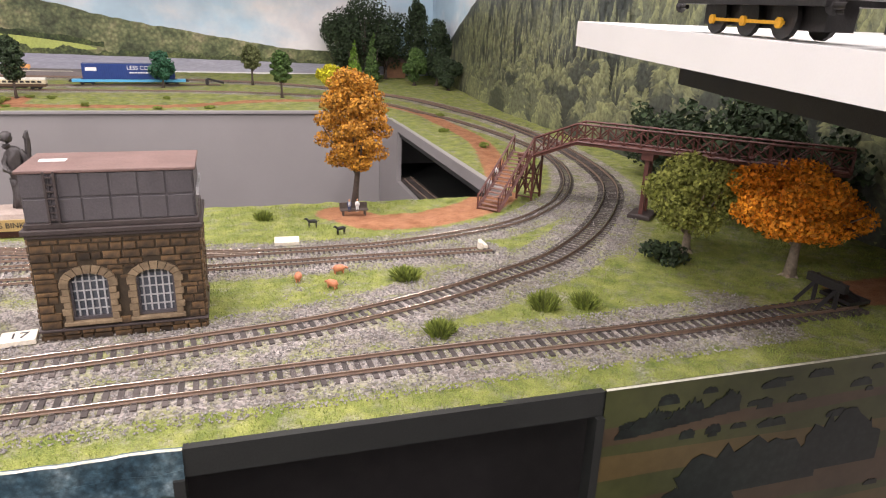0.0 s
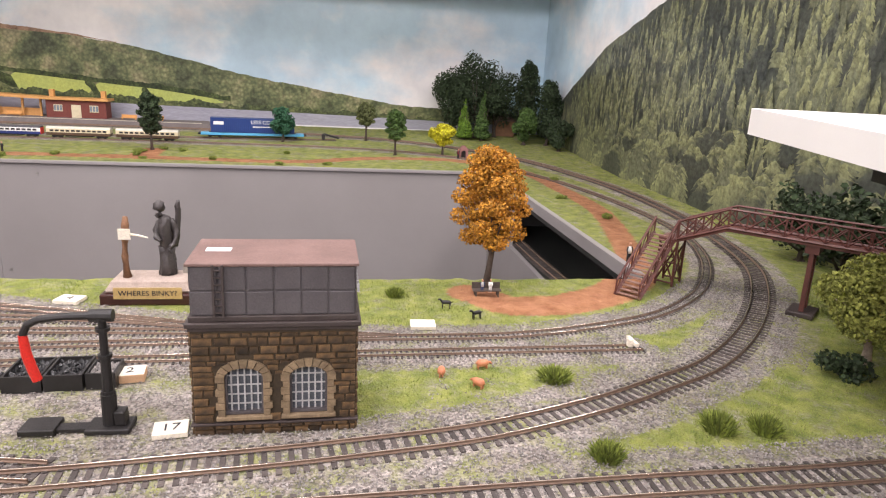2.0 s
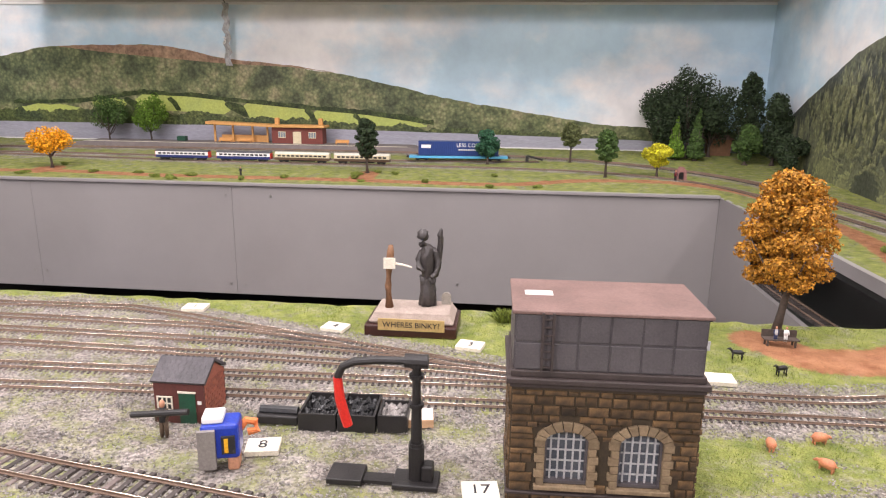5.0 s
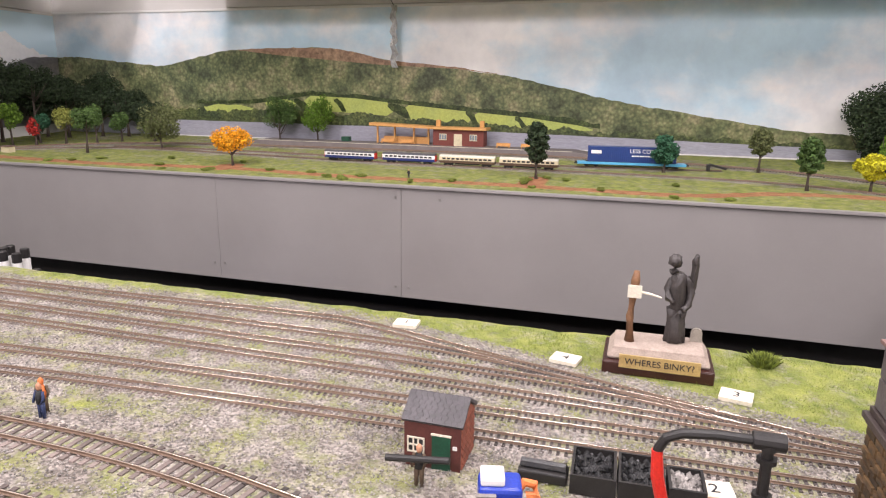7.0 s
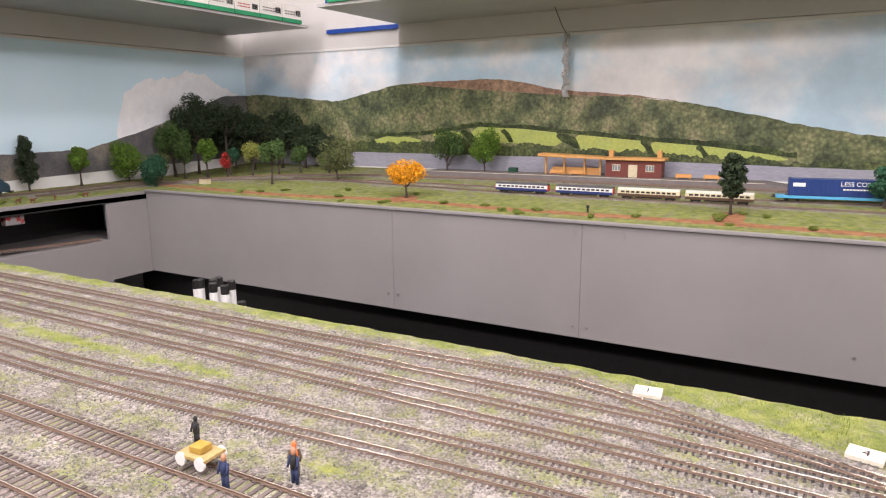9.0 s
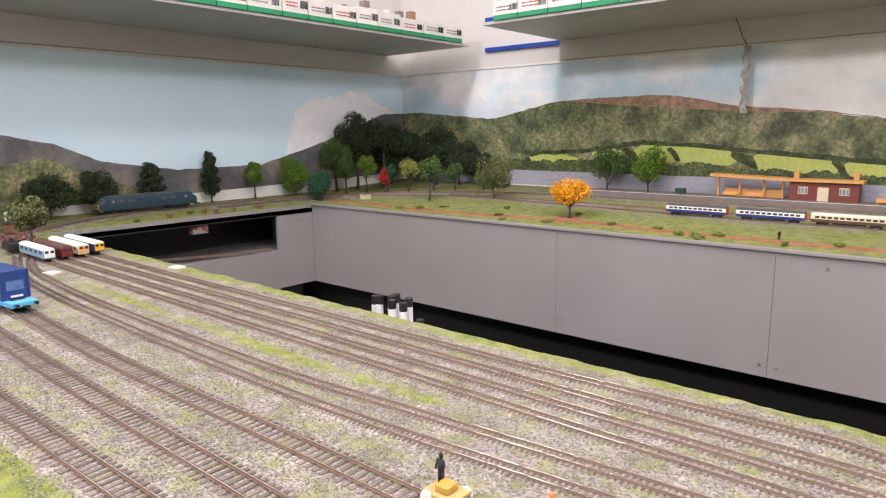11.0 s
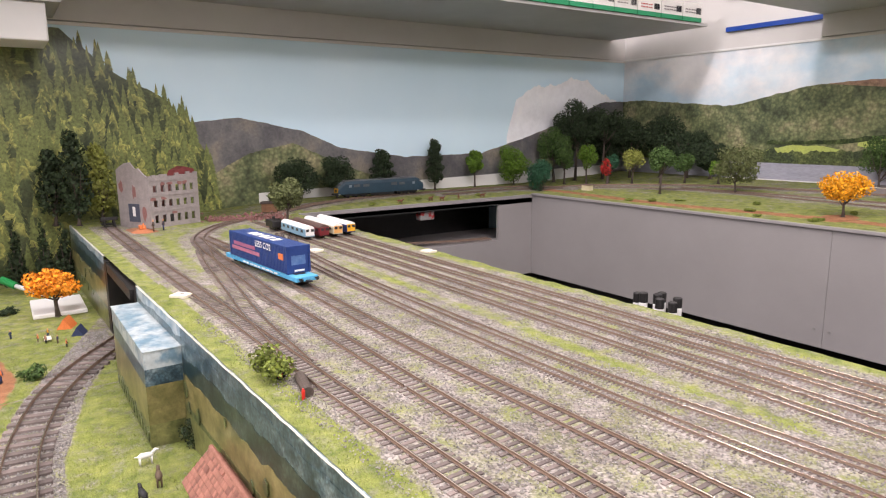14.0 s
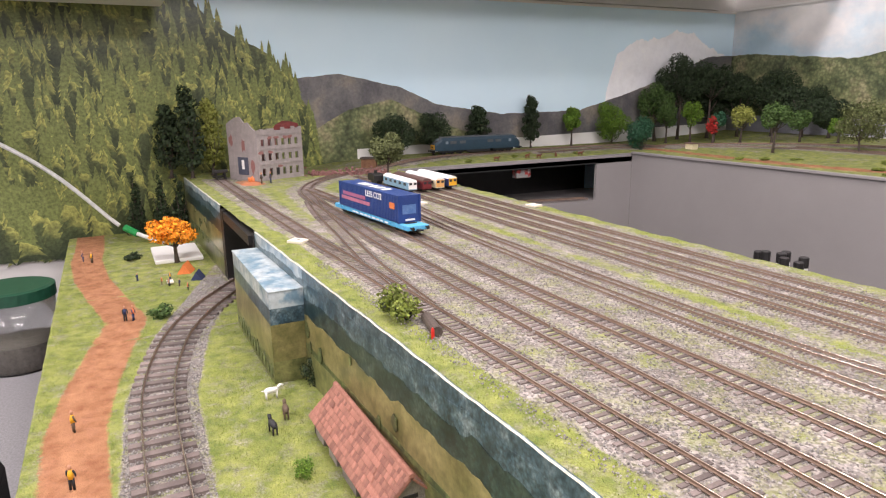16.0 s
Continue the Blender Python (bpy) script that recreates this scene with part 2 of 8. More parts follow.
OO_LINES = {
    "front": [(-2.02, 0.238), (-1.9, 0.238), (-1.5, 0.243), (-1.15, 0.25), (-0.8, 0.257), (-0.4, 0.268), (-0.07, 0.274), (0.157, 0.281), (0.3, 0.283), (0.475, 0.292)],
    "main": [(-0.9, 0.309), (-0.5, 0.309), (-0.2, 0.309), (-0.055, 0.32), (0.03, 0.33), (0.1, 0.342), (0.18, 0.369), (0.235, 0.395), (0.30, 0.431), (0.378, 0.505), (0.455, 0.608),
             (0.505, 0.71), (0.54, 0.87), (0.555, 1.05), (0.545, 1.25), (0.505, 1.42), (0.42, 1.58), (0.27, 1.72), (0.05, 1.82), (-0.3, 1.87), (-0.8, 1.875), (-1.3, 1.85), (-1.65, 1.8),
             (-1.93, 1.64), (-2.07, 1.4), (-2.09, 1.1), (-2.07, 0.85), (-2.0, 0.6), (-1.9, 0.445), (-1.76, 0.36), (-1.6, 0.335), (-1.4, 0.324), (-1.2, 0.314), (-0.9, 0.309)],
    "yard": [(-1.75, 0.365), (-1.5, 0.372), (-1.26, 0.366), (-1.0, 0.359), (-0.7, 0.364), (-0.45, 0.366), (-0.3, 0.345), (-0.14, 0.318)],
    "link": [(-1.62, 0.333), (-1.5, 0.312), (-1.3, 0.286), (-1.16, 0.268), (-1.0, 0.256)],
}
N_LINES = {
    "through_one": [(-1.72, 0.50), (-1.55, 0.452), (-1.38, 0.43), (-1.1, 0.42), (-0.83, 0.419), (-0.69, 0.424), (-0.49, 0.44), (-0.2, 0.452), (0.0, 0.457), (0.255, 0.46)],
    "through_two": [(-1.80, 0.56), (-1.6, 0.485), (-1.4, 0.456), (-1.1, 0.446), (-0.83, 0.447), (-0.69, 0.458), (-0.49, 0.472), (-0.2, 0.482), (0.02, 0.487), (0.12, 0.487), (0.172, 0.492), (0.228, 0.506),
                    (0.294, 0.53), (0.35, 0.57), (0.40, 0.625), (0.455, 0.72), (0.49, 0.83), (0.50, 0.95), (0.485, 1.12), (0.44, 1.32), (0.35, 1.5), (0.2, 1.6), (0.0, 1.645), (-0.3, 1.655),
                    (-0.8, 1.655), (-1.2, 1.68), (-1.6, 1.7), (-1.9, 1.6), (-2.03, 1.4), (-2.04, 1.1)],
    "siding_one": [(-1.9, 0.513), (-1.3, 0.513), (-0.6, 0.514), (-0.3, 0.512), (-0.12, 0.505), (0.0, 0.49)],
    "siding_two": [(-1.9, 0.541), (-1.3, 0.541), (-0.6, 0.542), (-0.35, 0.541), (-0.2, 0.535), (-0.09, 0.515)],
    "siding_three": [(-1.9, 0.569), (-1.3, 0.569), (-0.6, 0.571), (-0.42, 0.571), (-0.3, 0.567), (-0.2, 0.549)],
    "siding_four": [(-1.9, 0.598), (-1.3, 0.597), (-0.7, 0.6), (-0.46, 0.607), (-0.40, 0.603), (-0.277, 0.568), (-0.16, 0.535), (-0.05, 0.504), (0.06, 0.488)],
    "upper_siding": [(0.0, 1.765), (-0.3, 1.732), (-0.7, 1.725), (-1.3, 1.735), (-1.7, 1.72)],
}


def line_points():
    d = []
    for ln in OO_LINES.values():
        d.append(np.column_stack([spline(ln, 0.01), np.full(len(spline(ln, 0.01)), 0.026)]))
    for ln in N_LINES.values():
        d.append(np.column_stack([spline(ln, 0.01), np.full(len(spline(ln, 0.01)), 0.016)]))
    return np.vstack(d)


LP = line_points()


def bed_distance(x, y):
    """How far outside the nearest track bed a place lies; negative on the bed."""
    x, y = np.asarray(x, float), np.asarray(y, float)
    out = np.full(x.shape, 9.0)
    for i in range(0, len(LP), 40):
        q = LP[i:i + 40]
        c, r = q[:, :2].mean(0), 0.5
        near = (np.abs(x - c[0]) < r) & (np.abs(y - c[1]) < r)
        if near.any():
            d = np.sqrt((x[near][:, None] - q[:, 0]) ** 2 + (y[near][:, None] - q[:, 1]) ** 2) - q[:, 2]
            out[near] = np.minimum(out[near], d.min(1))
    return out


SOIL_PATHS = [
    ([(-2.0, 1.47), (-1.5, 1.445), (-1.15, 1.475), (-0.85, 1.455), (-0.4, 1.455), (-0.1, 1.45), (0.1, 1.52), (0.29, 1.515), (0.41, 1.40), (0.432, 1.2), (0.43, 1.0), (0.39, 0.82), (0.355, 0.70)], 0.014),
    ([(0.14, 0.60), (0.17, 0.565), (0.22, 0.567), (0.27, 0.59), (0.31, 0.625), (0.335, 0.66)], 0.021),
    ([(-1.15, 1.475), (-1.15, 1.51)], 0.03), ([(-0.4, 1.46), (-0.4, 1.54)], 0.025), ([(0.5, 0.31), (0.6, 0.31)], 0.02),
    ([(-1.95, 0.285), (-1.9, 0.29)], 0.02),
]
SP = np.vstack([np.column_stack([spline(p, 0.01), np.full(len(spline(p, 0.01)), w)]) for p, w in SOIL_PATHS])


def cover(x, y):
    """Shares of grass and soil at a place."""
    d = bed_distance(x, y)
    n = fbm(x, y, 9.0)
    n2 = 0.45 * fbm(x, y, 26.0, 5.0) + 0.55 * fbm(x, y, 70.0, 8.0)
    g = np.clip((d + 0.004) / 0.02, 0, 1) * (0.385 + 0.17 * np.clip((n - 0.36) / 0.22, 0, 1)) + 0.5 * (n2 - 0.45)
    meadow = (x > -0.02) & (x < 0.36) & (y > 0.30)
    g = g + 0.10 * meadow * np.clip((d - 0.002) / 0.015, 0, 1) + 0.1 * (d < 0.004) * (n2 - 0.45)
    lush = np.zeros_like(x)
    lush = np.maximum(lush, np.clip((y - front_y(x) < 0.026) * 1.0, 0, 1))
    lush = np.maximum(lush, np.clip((0.018 - np.abs(y - 0.652)) / 0.012, 0, 1) * (x < -0.4))
    lush = np.maximum(lush, ((x > -0.52) & (y > 0.505 + np.clip(-x, 0, 0.6) * 0.28 + 0.012) & (y < 0.7)) * np.clip((d - 0.004) / 0.01, 0, 1))
    lush = np.maximum(lush, ((x > 0.29) & (y < 0.60)) * np.clip((d - 0.012) / 0.02, 0, 1) * np.clip((x - 0.29) / 0.06, 0, 1))
    lush = np.maximum(lush, (((y > 1.371) & (y < 1.57)) | ((x > 0.335) & (y > 0.62)) | ((x < -1.96) & (y > 0.62))) * np.clip((d + 0.002) / 0.012, 0, 1))
    g = np.maximum(g, 0.62 * lush + 0.22 * (n2 - 0.5) * lush)
    gravel = ((x > -0.5) & (x < -0.07) & (y > 0.335) & (y < 0.44)) * 1.0
    g = g * (1 - 0.75 * gravel)
    s = np.full(x.shape, 9.0)
    for q in SP:
        s = np.minimum(s, np.hypot(x - q[0], y - q[1]) - q[2])
    s = np.clip(0.62 - s / 0.02, 0, 0.7) * (s < 0.02)
    return g, s


def sheet(name, xs, y0f, y1f, ny, zf, material, label, category, coverf=cover, rough=0.0012):
    """A piece of scenic ground over a grid; y0f and y1f give its edges."""
    xs = np.asarray(xs)
    V, F = [], []
    X = np.repeat(xs, ny)
    Y = np.concatenate([np.linspace(float(y0f(x)), float(y1f(x)), ny) for x in xs])
    d = bed_distance(X, Y)
    Z = zf(X, Y) + rough * (fbm(X, Y, 60.0, 2.0) - 0.5) * 2 * np.clip(d / 0.02 + 0.2, 0.2, 1.5) + 0.0008 * np.clip(-d / 0.01, 0, 1)
    n = len(xs)
    F = [(i * ny + j, (i + 1) * ny + j, (i + 1) * ny + j + 1, i * ny + j + 1) for i in range(n - 1) for j in range(ny - 1)]
    ob = mesh_part(name, np.column_stack([X, Y, Z]), F, material, smooth=True)
    g, s = coverf(X, Y)
    ca = ob.data.color_attributes.new("cover", "FLOAT_COLOR", "POINT")
    ca.data.foreach_set("color", np.column_stack([np.zeros_like(g), g, s, np.ones_like(g)]).ravel())
    return tagged(ob, label, category, kind="structure")


# ---- the large structure ----
const = lambda v: (lambda x: v)
sheet("ground", np.arange(X_LEFT, X_RIGHT + 0.001, 0.005), front_y, const(0.645), 88, deck_z, GROUND, "scenic baseboard top of pale ballast and static grass", "ground")
sheet("ground_far", np.arange(X_LEFT, X_RIGHT + 0.001, 0.009), const(1.371), const(Y_BACK), 74, deck_z, GROUND, "far scenic deck with grass, red soil path and ballast", "ground")
sheet("ground_right", np.arange(WELL[1], X_RIGHT + 0.001, 0.006), const(0.645), const(1.371), 110, deck_z, GROUND, "scenic deck strip with curved track bed, grass and soil path", "ground")
sheet("ground_left", np.arange(X_LEFT, WELL[0] + 0.001, 0.008), const(0.645), const(1.371), 100, deck_z, GROUND, "narrow scenic ledge beside the painted backdrop", "ground")


def low_cover(x, y):
    n, n2 = fbm(x, y, 14.0), fbm(x, y, 40.0, 3.0)
    px = np.array([-2.1, -2.0, -1.9, -1.75, -1.6, -1.485, -1.38, -1.27, -1.16, -1.0, -0.7, -0.2, 0.6])
    py = np.array([-0.03, -0.03, -0.035, -0.025, 0.0, 0.022, 0.0, -0.02, -0.033, -0.03, -0.02, -0.02, -0.02])
    s = np.abs(y - np.interp(x, px, py)) - 0.024
    tx = np.array([-1.75, -1.6, -1.45, -1.38, -1.2, -1.0, -0.8, -0.5, 0.6])
    ty = np.array([0.215, 0.16, 0.105, 0.082, 0.045, 0.035, 0.03, 0.03, 0.03])
    d = np.abs(y - np.interp(x, tx, ty)) - 0.031
    g = 0.7 * np.clip(d / 0.008, 0, 1) + 0.2 * (n2 - 0.5)
    return g, np.clip(0.62 - s / 0.012, 0, 0.7) * (s < 0.012)


sheet("ground_low", np.arange(-2.15, -0.25, 0.008), const(-0.072), lambda x: front_y(x) - 0.004 if not -1.62 < x < -1.40 else 0.33, 44, lambda x, y: np.full(x.shape, LOW), GROUND,
      "lower scenic shelf of green grass with a red path", "ground", coverf=low_cover)
def stx(ob, label, category="wall"):
    return tagged(ob, label, category, kind="structure")


stx(part("board_edge", B(X_LEFT, WELL[0], 0.645, 1.371, -0.02, -0.006), DARKGREY), "plywood edge of the ledge", "board")
bm = bmesh.new()
box(bm, X_LEFT, X_RIGHT, 0.24, 0.64, -0.014, -0.004)
stx(part("baseboard", bm, DARKGREY), "dark plywood baseboard under the scenery", "board")
stx(part("deck_board", B(X_LEFT, X_RIGHT, 1.376, Y_BACK, -0.03, -0.004), DARKGREY), "plywood deck under the far scenery", "board")
stx(part("deck_board_right", B(WELL[1] + 0.005, X_RIGHT, 0.64, 1.376, -0.022, -0.004), DARKGREY), "plywood deck under the side scenery", "board")
# grey panels round the operating well, a seam between two of them
for x0, x1 in ((WELL[0], -1.1), (-1.0996, -0.651), (-0.6506, WELL[1])):
    stx(part("well_panel", B(x0, x1, 1.371, 1.38, -0.236, 0.0005, bevel=0.0008), GREY), "smooth grey painted panel below the far deck", "wall")
stx(part("well_lip", B(WELL[0], WELL[1], 1.366, 1.380, 0.001, 0.007, bevel=0.0008), GREY), "thin grey painted edging along the far deck", "trim")
# left side of the well: solid end, long opening, sill below it
stx(part("well_side_left", B(WELL[0] - 0.009, WELL[0], 1.243, 1.371, -0.236, 0.003), GREY), "grey painted end panel of the well", "wall")
stx(part("well_side_left_sill", B(WELL[0] - 0.009, WELL[0], 0.64, 1.243, -0.25, -0.122), GREY), "grey painted sill panel under an opening", "wall")
stx(part("well_side_left_head", B(WELL[0] - 0.009, WELL[0], 0.64, 1.243, -0.017, 0.003), GREY), "grey painted strip above an opening", "wall")
stx(part("hidden_floor_left", B(X_LEFT, WELL[0] - 0.009, 0.64, 1.371, -0.135, -0.123), GREY), "grey hidden track shelf behind the opening", "floor")
stx(part("hidden_track_clip", B(-1.995, -1.972, 0.985, 1.03, -0.045, -0.021, bevel=0.002), mat("red_grey_unit", (0.35, 0.03, 0.03), (0.3, 0.29, 0.28), 60, 0.5, lo=0.48, hi=0.52)), "small red and grey unit under the ledge", "unit")
# black colour here supplies the darkness of the recess
stx(part("hidden_back_left", B(X_LEFT - 0.0, X_LEFT + 0.02, 0.5, 1.371, -0.123, -0.02), BLACK), "black sheet added for the dark of the hidden track space", "wall")
# right side of the well
stx(part("well_side_right_end", B(WELL[1], WELL[1] + 0.009, 1.20, 1.371, -0.236, 0.003), GREY), "grey painted end panel of the well", "wall")
stx(part("well_side_right_head", B(WELL[1], WELL[1] + 0.009, 0.64, 1.20, -0.012, 0.004), GREY), "grey painted strip above an opening", "wall")
stx(part("well_side_right_sill", B(WELL[1], WELL[1] + 0.009, 0.64, 1.20, -0.25, -0.11), GREY), "grey painted sill panel under an opening", "wall")
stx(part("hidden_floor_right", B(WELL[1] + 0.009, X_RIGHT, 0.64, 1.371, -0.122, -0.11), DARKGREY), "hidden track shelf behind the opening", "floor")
stx(part("well_floor", B(X_LEFT - 0.3, X_RIGHT + 0.3, -1.6, 2.1, -0.86, -0.84), FLOORDARK), "dark room floor far below the layout", "floor")
# added black sheets keep the space under both boards dark
stx(part("well_front", B(X_LEFT, X_RIGHT, 0.6, 0.61, -0.84, -0.014), BLACK), "black sheet added to darken the space below the baseboard", "wall")
stx(part("well_back", B(X_LEFT, X_RIGHT, 1.5, 1.51, -0.84, -0.03), BLACK), "black sheet added to darken the space below the far deck", "wall")
# room shell
stx(part("wall_north", B(-2.6, 1.3, Y_BACK + 0.004, Y_BACK + 0.05, -0.86, 1.75), WALLGREY), "plain pale room wall", "wall")
stx(part("wall_west", B(X_LEFT - 0.05, X_LEFT - 0.004, -1.9, Y_BACK + 0.004, -0.86, 1.75), WALLGREY), "plain pale room wall", "wall")
stx(part("wall_east", B(1.25, 1.3, -1.9, Y_BACK + 0.004, -0.86, 1.75), WALLGREY), "plain pale room wall", "wall")
stx(part("wall_south", B(-2.6, 1.3, -1.95, -1.9, -0.86, 1.75), WALLGREY), "plain pale room wall", "wall")
stx(part("ceiling", B(-2.6, 1.3, -1.9, Y_BACK, 1.7, 1.75), WHITE), "plain white ceiling", "ceiling")


# ---- printed backdrop: flat sheets on the walls ----
def sky_mat():
    m = bpy.data.materials.new("printed_sky")
    m.use_nodes = True
    nt = m.node_tree
    bs = nt.nodes["Principled BSDF"]
    n1 = noise_tex(nt, 2.6, 6, 0.55, (1, 1, 1.5))
    r = ramp(nt, (0.52, 0.69, 0.80), (0.86, 0.85, 0.85), 0.42, 0.58)
    nt.links.new(n1.outputs["Fac"], r.inputs["Fac"])
    n2 = noise_tex(nt, 7, 6, 0.6)
    r2 = ramp(nt, (0.9, 0.9, 0.92), (1.2, 1.19, 1.18), 0.3, 0.7)
    nt.links.new(n2.outputs["Fac"], r2.inputs["Fac"])
    nt.links.new(mixc(nt, "MULTIPLY", 1.0, r.outputs["Color"], r2.outputs["Color"]), bs.inputs["Base Color"])
    bs.inputs["Roughness"].default_value = 0.22
    return m


def print_mat(name, cols, coarse, fine, rough=0.28, crowns=False, per=0.0, lo=0.36, hi=0.66, toned=0.0, contrast=0.52):
    """Printed woodland: tones by piece and by noise at two scales."""
    m = bpy.data.materials.new(name)
    m.use_nodes = True
    nt = m.node_tree
    bs = nt.nodes["Principled BSDF"]
    geo = nt.nodes.new("ShaderNodeNewGeometry")
    n1, n2 = noise_tex(nt, coarse, 5, 0.65), noise_tex(nt, fine, 4, 0.7)
    a = nt.nodes.new("ShaderNodeMath")
    a.operation = "MULTIPLY_ADD"
    nt.links.new(geo.outputs["Random Per Island"], a.inputs[0])
    a.inputs[1].default_value = per
    nt.links.new(n1.outputs["Fac"], a.inputs[2])
    r = ramp(nt, cols[0], cols[-1], lo, hi)
    for i, c in enumerate(cols[1:-1]):
        e = r.color_ramp.elements.new(lo + (hi - lo) * (i + 1) / (len(cols) - 1))
        e.color = (*c, 1)
    fac = a.outputs[0]
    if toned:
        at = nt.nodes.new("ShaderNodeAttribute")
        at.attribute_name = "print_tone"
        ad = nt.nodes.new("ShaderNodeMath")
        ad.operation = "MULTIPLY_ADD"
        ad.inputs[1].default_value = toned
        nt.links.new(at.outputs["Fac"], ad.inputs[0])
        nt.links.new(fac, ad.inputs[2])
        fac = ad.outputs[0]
    nt.links.new(fac, r.inputs["Fac"])
    g = ramp(nt, (1 - contrast,) * 3, (1 + contrast,) * 3, 0.3, 0.7)
    nt.links.new(n2.outputs["Fac"], g.inputs["Fac"])
    vo = nt.nodes.new("ShaderNodeTexVoronoi")
    vo.inputs["Scale"].default_value = fine * 1.3
    tc = nt.nodes.new("ShaderNodeTexCoord")
    nt.links.new(tc.outputs["Object"], vo.inputs["Vector"])
    vr = ramp(nt, (1.25, 1.25, 1.2), (0.6, 0.62, 0.6), 0.05, 0.8) if crowns else ramp(nt, (1, 1, 1), (1, 1, 1))
    nt.links.new(vo.outputs["Distance"], vr.inputs["Fac"])
    col = mixc(nt, "MULTIPLY", 1.0, r.outputs["Color"], g.outputs["Color"])
    nt.links.new(mixc(nt, "MULTIPLY", 1.0, col, vr.outputs["Color"]), bs.inputs["Base Color"])
    bs.inputs["Roughness"].default_value = rough
    return m


SKY = sky_mat()
SKYPLAIN = mat("printed_pale_sky", (0.66, 0.87, 1.0), (0.72, 0.90, 1.0), 2, 0.25, bump=0, grain=3, speck=0.1)
HILL = print_mat("printed_hill_wood", [(0.085, 0.1, 0.057), (0.145, 0.17, 0.085), (0.23, 0.245, 0.125), (0.34, 0.31, 0.185)], 12, 85, crowns=True, lo=0.38, hi=0.62, contrast=0.34)
HEDGE = print_mat("printed_hedge", [(0.025, 0.04, 0.018), (0.06, 0.085, 0.03), (0.11, 0.14, 0.05)], 40, 130, crowns=True)
HILLDARK = print_mat("printed_far_hill", [(0.115, 0.112, 0.12), (0.175, 0.168, 0.165), (0.27, 0.24, 0.195)], 7, 140, lo=0.4, hi=0.64, contrast=0.22)
MOOR = print_mat("printed_moor_top", [(0.30, 0.18, 0.12), (0.38, 0.25, 0.16)], 14, 70)
FIELD = mat("printed_field", (0.50, 0.56, 0.14), (0.43, 0.50, 0.15), 20, 0.3, bump=0, grain=200)
TREELINE = print_mat("printed_tree_line", [(0.06, 0.08, 0.045), (0.11, 0.135, 0.055), (0.18, 0.20, 0.08)], 30, 120, crowns=True)
WATER = mat("printed_lake", (0.42, 0.42, 0.49), (0.34, 0.34, 0.41), 10, 0.3, bump=0, grain=60, stretch=(1, 1, 8))
CLOUD = mat("printed_cloud", (0.98, 0.98, 1.0), (0.92, 0.93, 0.96), 14, 0.3, bump=0, grain=40, speck=0.3)
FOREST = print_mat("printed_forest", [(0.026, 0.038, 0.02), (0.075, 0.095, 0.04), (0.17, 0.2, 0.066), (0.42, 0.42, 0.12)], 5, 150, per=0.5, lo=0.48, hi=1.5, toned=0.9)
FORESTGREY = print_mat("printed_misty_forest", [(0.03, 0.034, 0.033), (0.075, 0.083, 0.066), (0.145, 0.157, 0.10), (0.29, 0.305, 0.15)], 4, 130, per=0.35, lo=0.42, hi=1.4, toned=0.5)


def at_wall(wall, u, z, off):
    if wall == "n":
        return (u, Y_BACK - off, z)
    if wall == "w":
        return (X_LEFT + off, u, z)
    return (X_RIGHT - off, u, z)


def strip(name, wall, us, tops, lows, off, material, parent, jag=0.0, label="", n=260, seed=1.0):
    u = np.linspace(us[0], us[-1], n)
    t, b = np.interp(u, us, tops), np.interp(u, us, lows)
    if jag:
        t = t + jag * (fbm(u, u * 0, 40.0, seed) - 0.5) * 2 + 0.5 * jag * (fbm(u, u * 0, 160.0, seed) - 0.5)
    V = [at_wall(wall, a, c, off) for a, c in zip(u, b)] + [at_wall(wall, a, c, off) for a, c in zip(u, t)]
    F = [(i, i + 1, n + i + 1, n + i) for i in range(n - 1)]
    return mesh_part(name, V, F, material, parent, label)


def forest(name, wall, top_us, top_zs, u0, u1, low, off, count, size, material, parent, seed, wide=0.3, leafy=False):
    """Printed conifers, one flat outline each, the upper ones behind."""
    rng = np.random.default_rng(seed)
    V, F, tone = [], [], []
    us = rng.uniform(u0, u1, count)
    tops = np.interp(us, top_us, top_zs)
    zs = low + (tops - low) * rng.uniform(0, 1, count) ** 0.85
    for k, i in enumerate(np.argsort(-zs)):
        h = size * rng.uniform(0.6, 1.3) * (1.45 - 0.8 * (zs[i] - low) / (tops[i] - low))
        w = h * wide * rng.uniform(0.75, 1.25)
        z0, o = max(zs[i] - h, low - 0.3 * h), off + 0.0025 * k / count
        n, s = 9, len(V)
        V.append(at_wall(wall, us[i], z0 + h, o))
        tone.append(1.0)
        for j in range(1, n + 1):
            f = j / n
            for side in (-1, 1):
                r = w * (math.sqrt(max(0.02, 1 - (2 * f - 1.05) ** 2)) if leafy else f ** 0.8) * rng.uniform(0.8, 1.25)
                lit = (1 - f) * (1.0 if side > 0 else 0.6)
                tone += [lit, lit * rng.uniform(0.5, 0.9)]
                V.append(at_wall(wall, us[i] + side * r, z0 + h * (1 - f - rng.uniform(0.0, 0.04)), o))
                V.append(at_wall(wall, us[i] + side * r * 0.62, z0 + h * (1 - f + 0.012), o))
        for j in range(n):
            b = s + 1 + 4 * j
            up = (s, s) if j == 0 else (b - 3, b - 1)
            F.append((up[0], b, b + 1, b + 3, b + 2) if j == 0 else (up[0], b, b + 1, b + 3, b + 2, up[1]))
    ob = mesh_part(name, V, F, material, parent)
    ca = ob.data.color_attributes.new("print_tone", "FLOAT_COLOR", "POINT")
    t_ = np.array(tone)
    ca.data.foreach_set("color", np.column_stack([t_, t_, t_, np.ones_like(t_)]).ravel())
    return ob


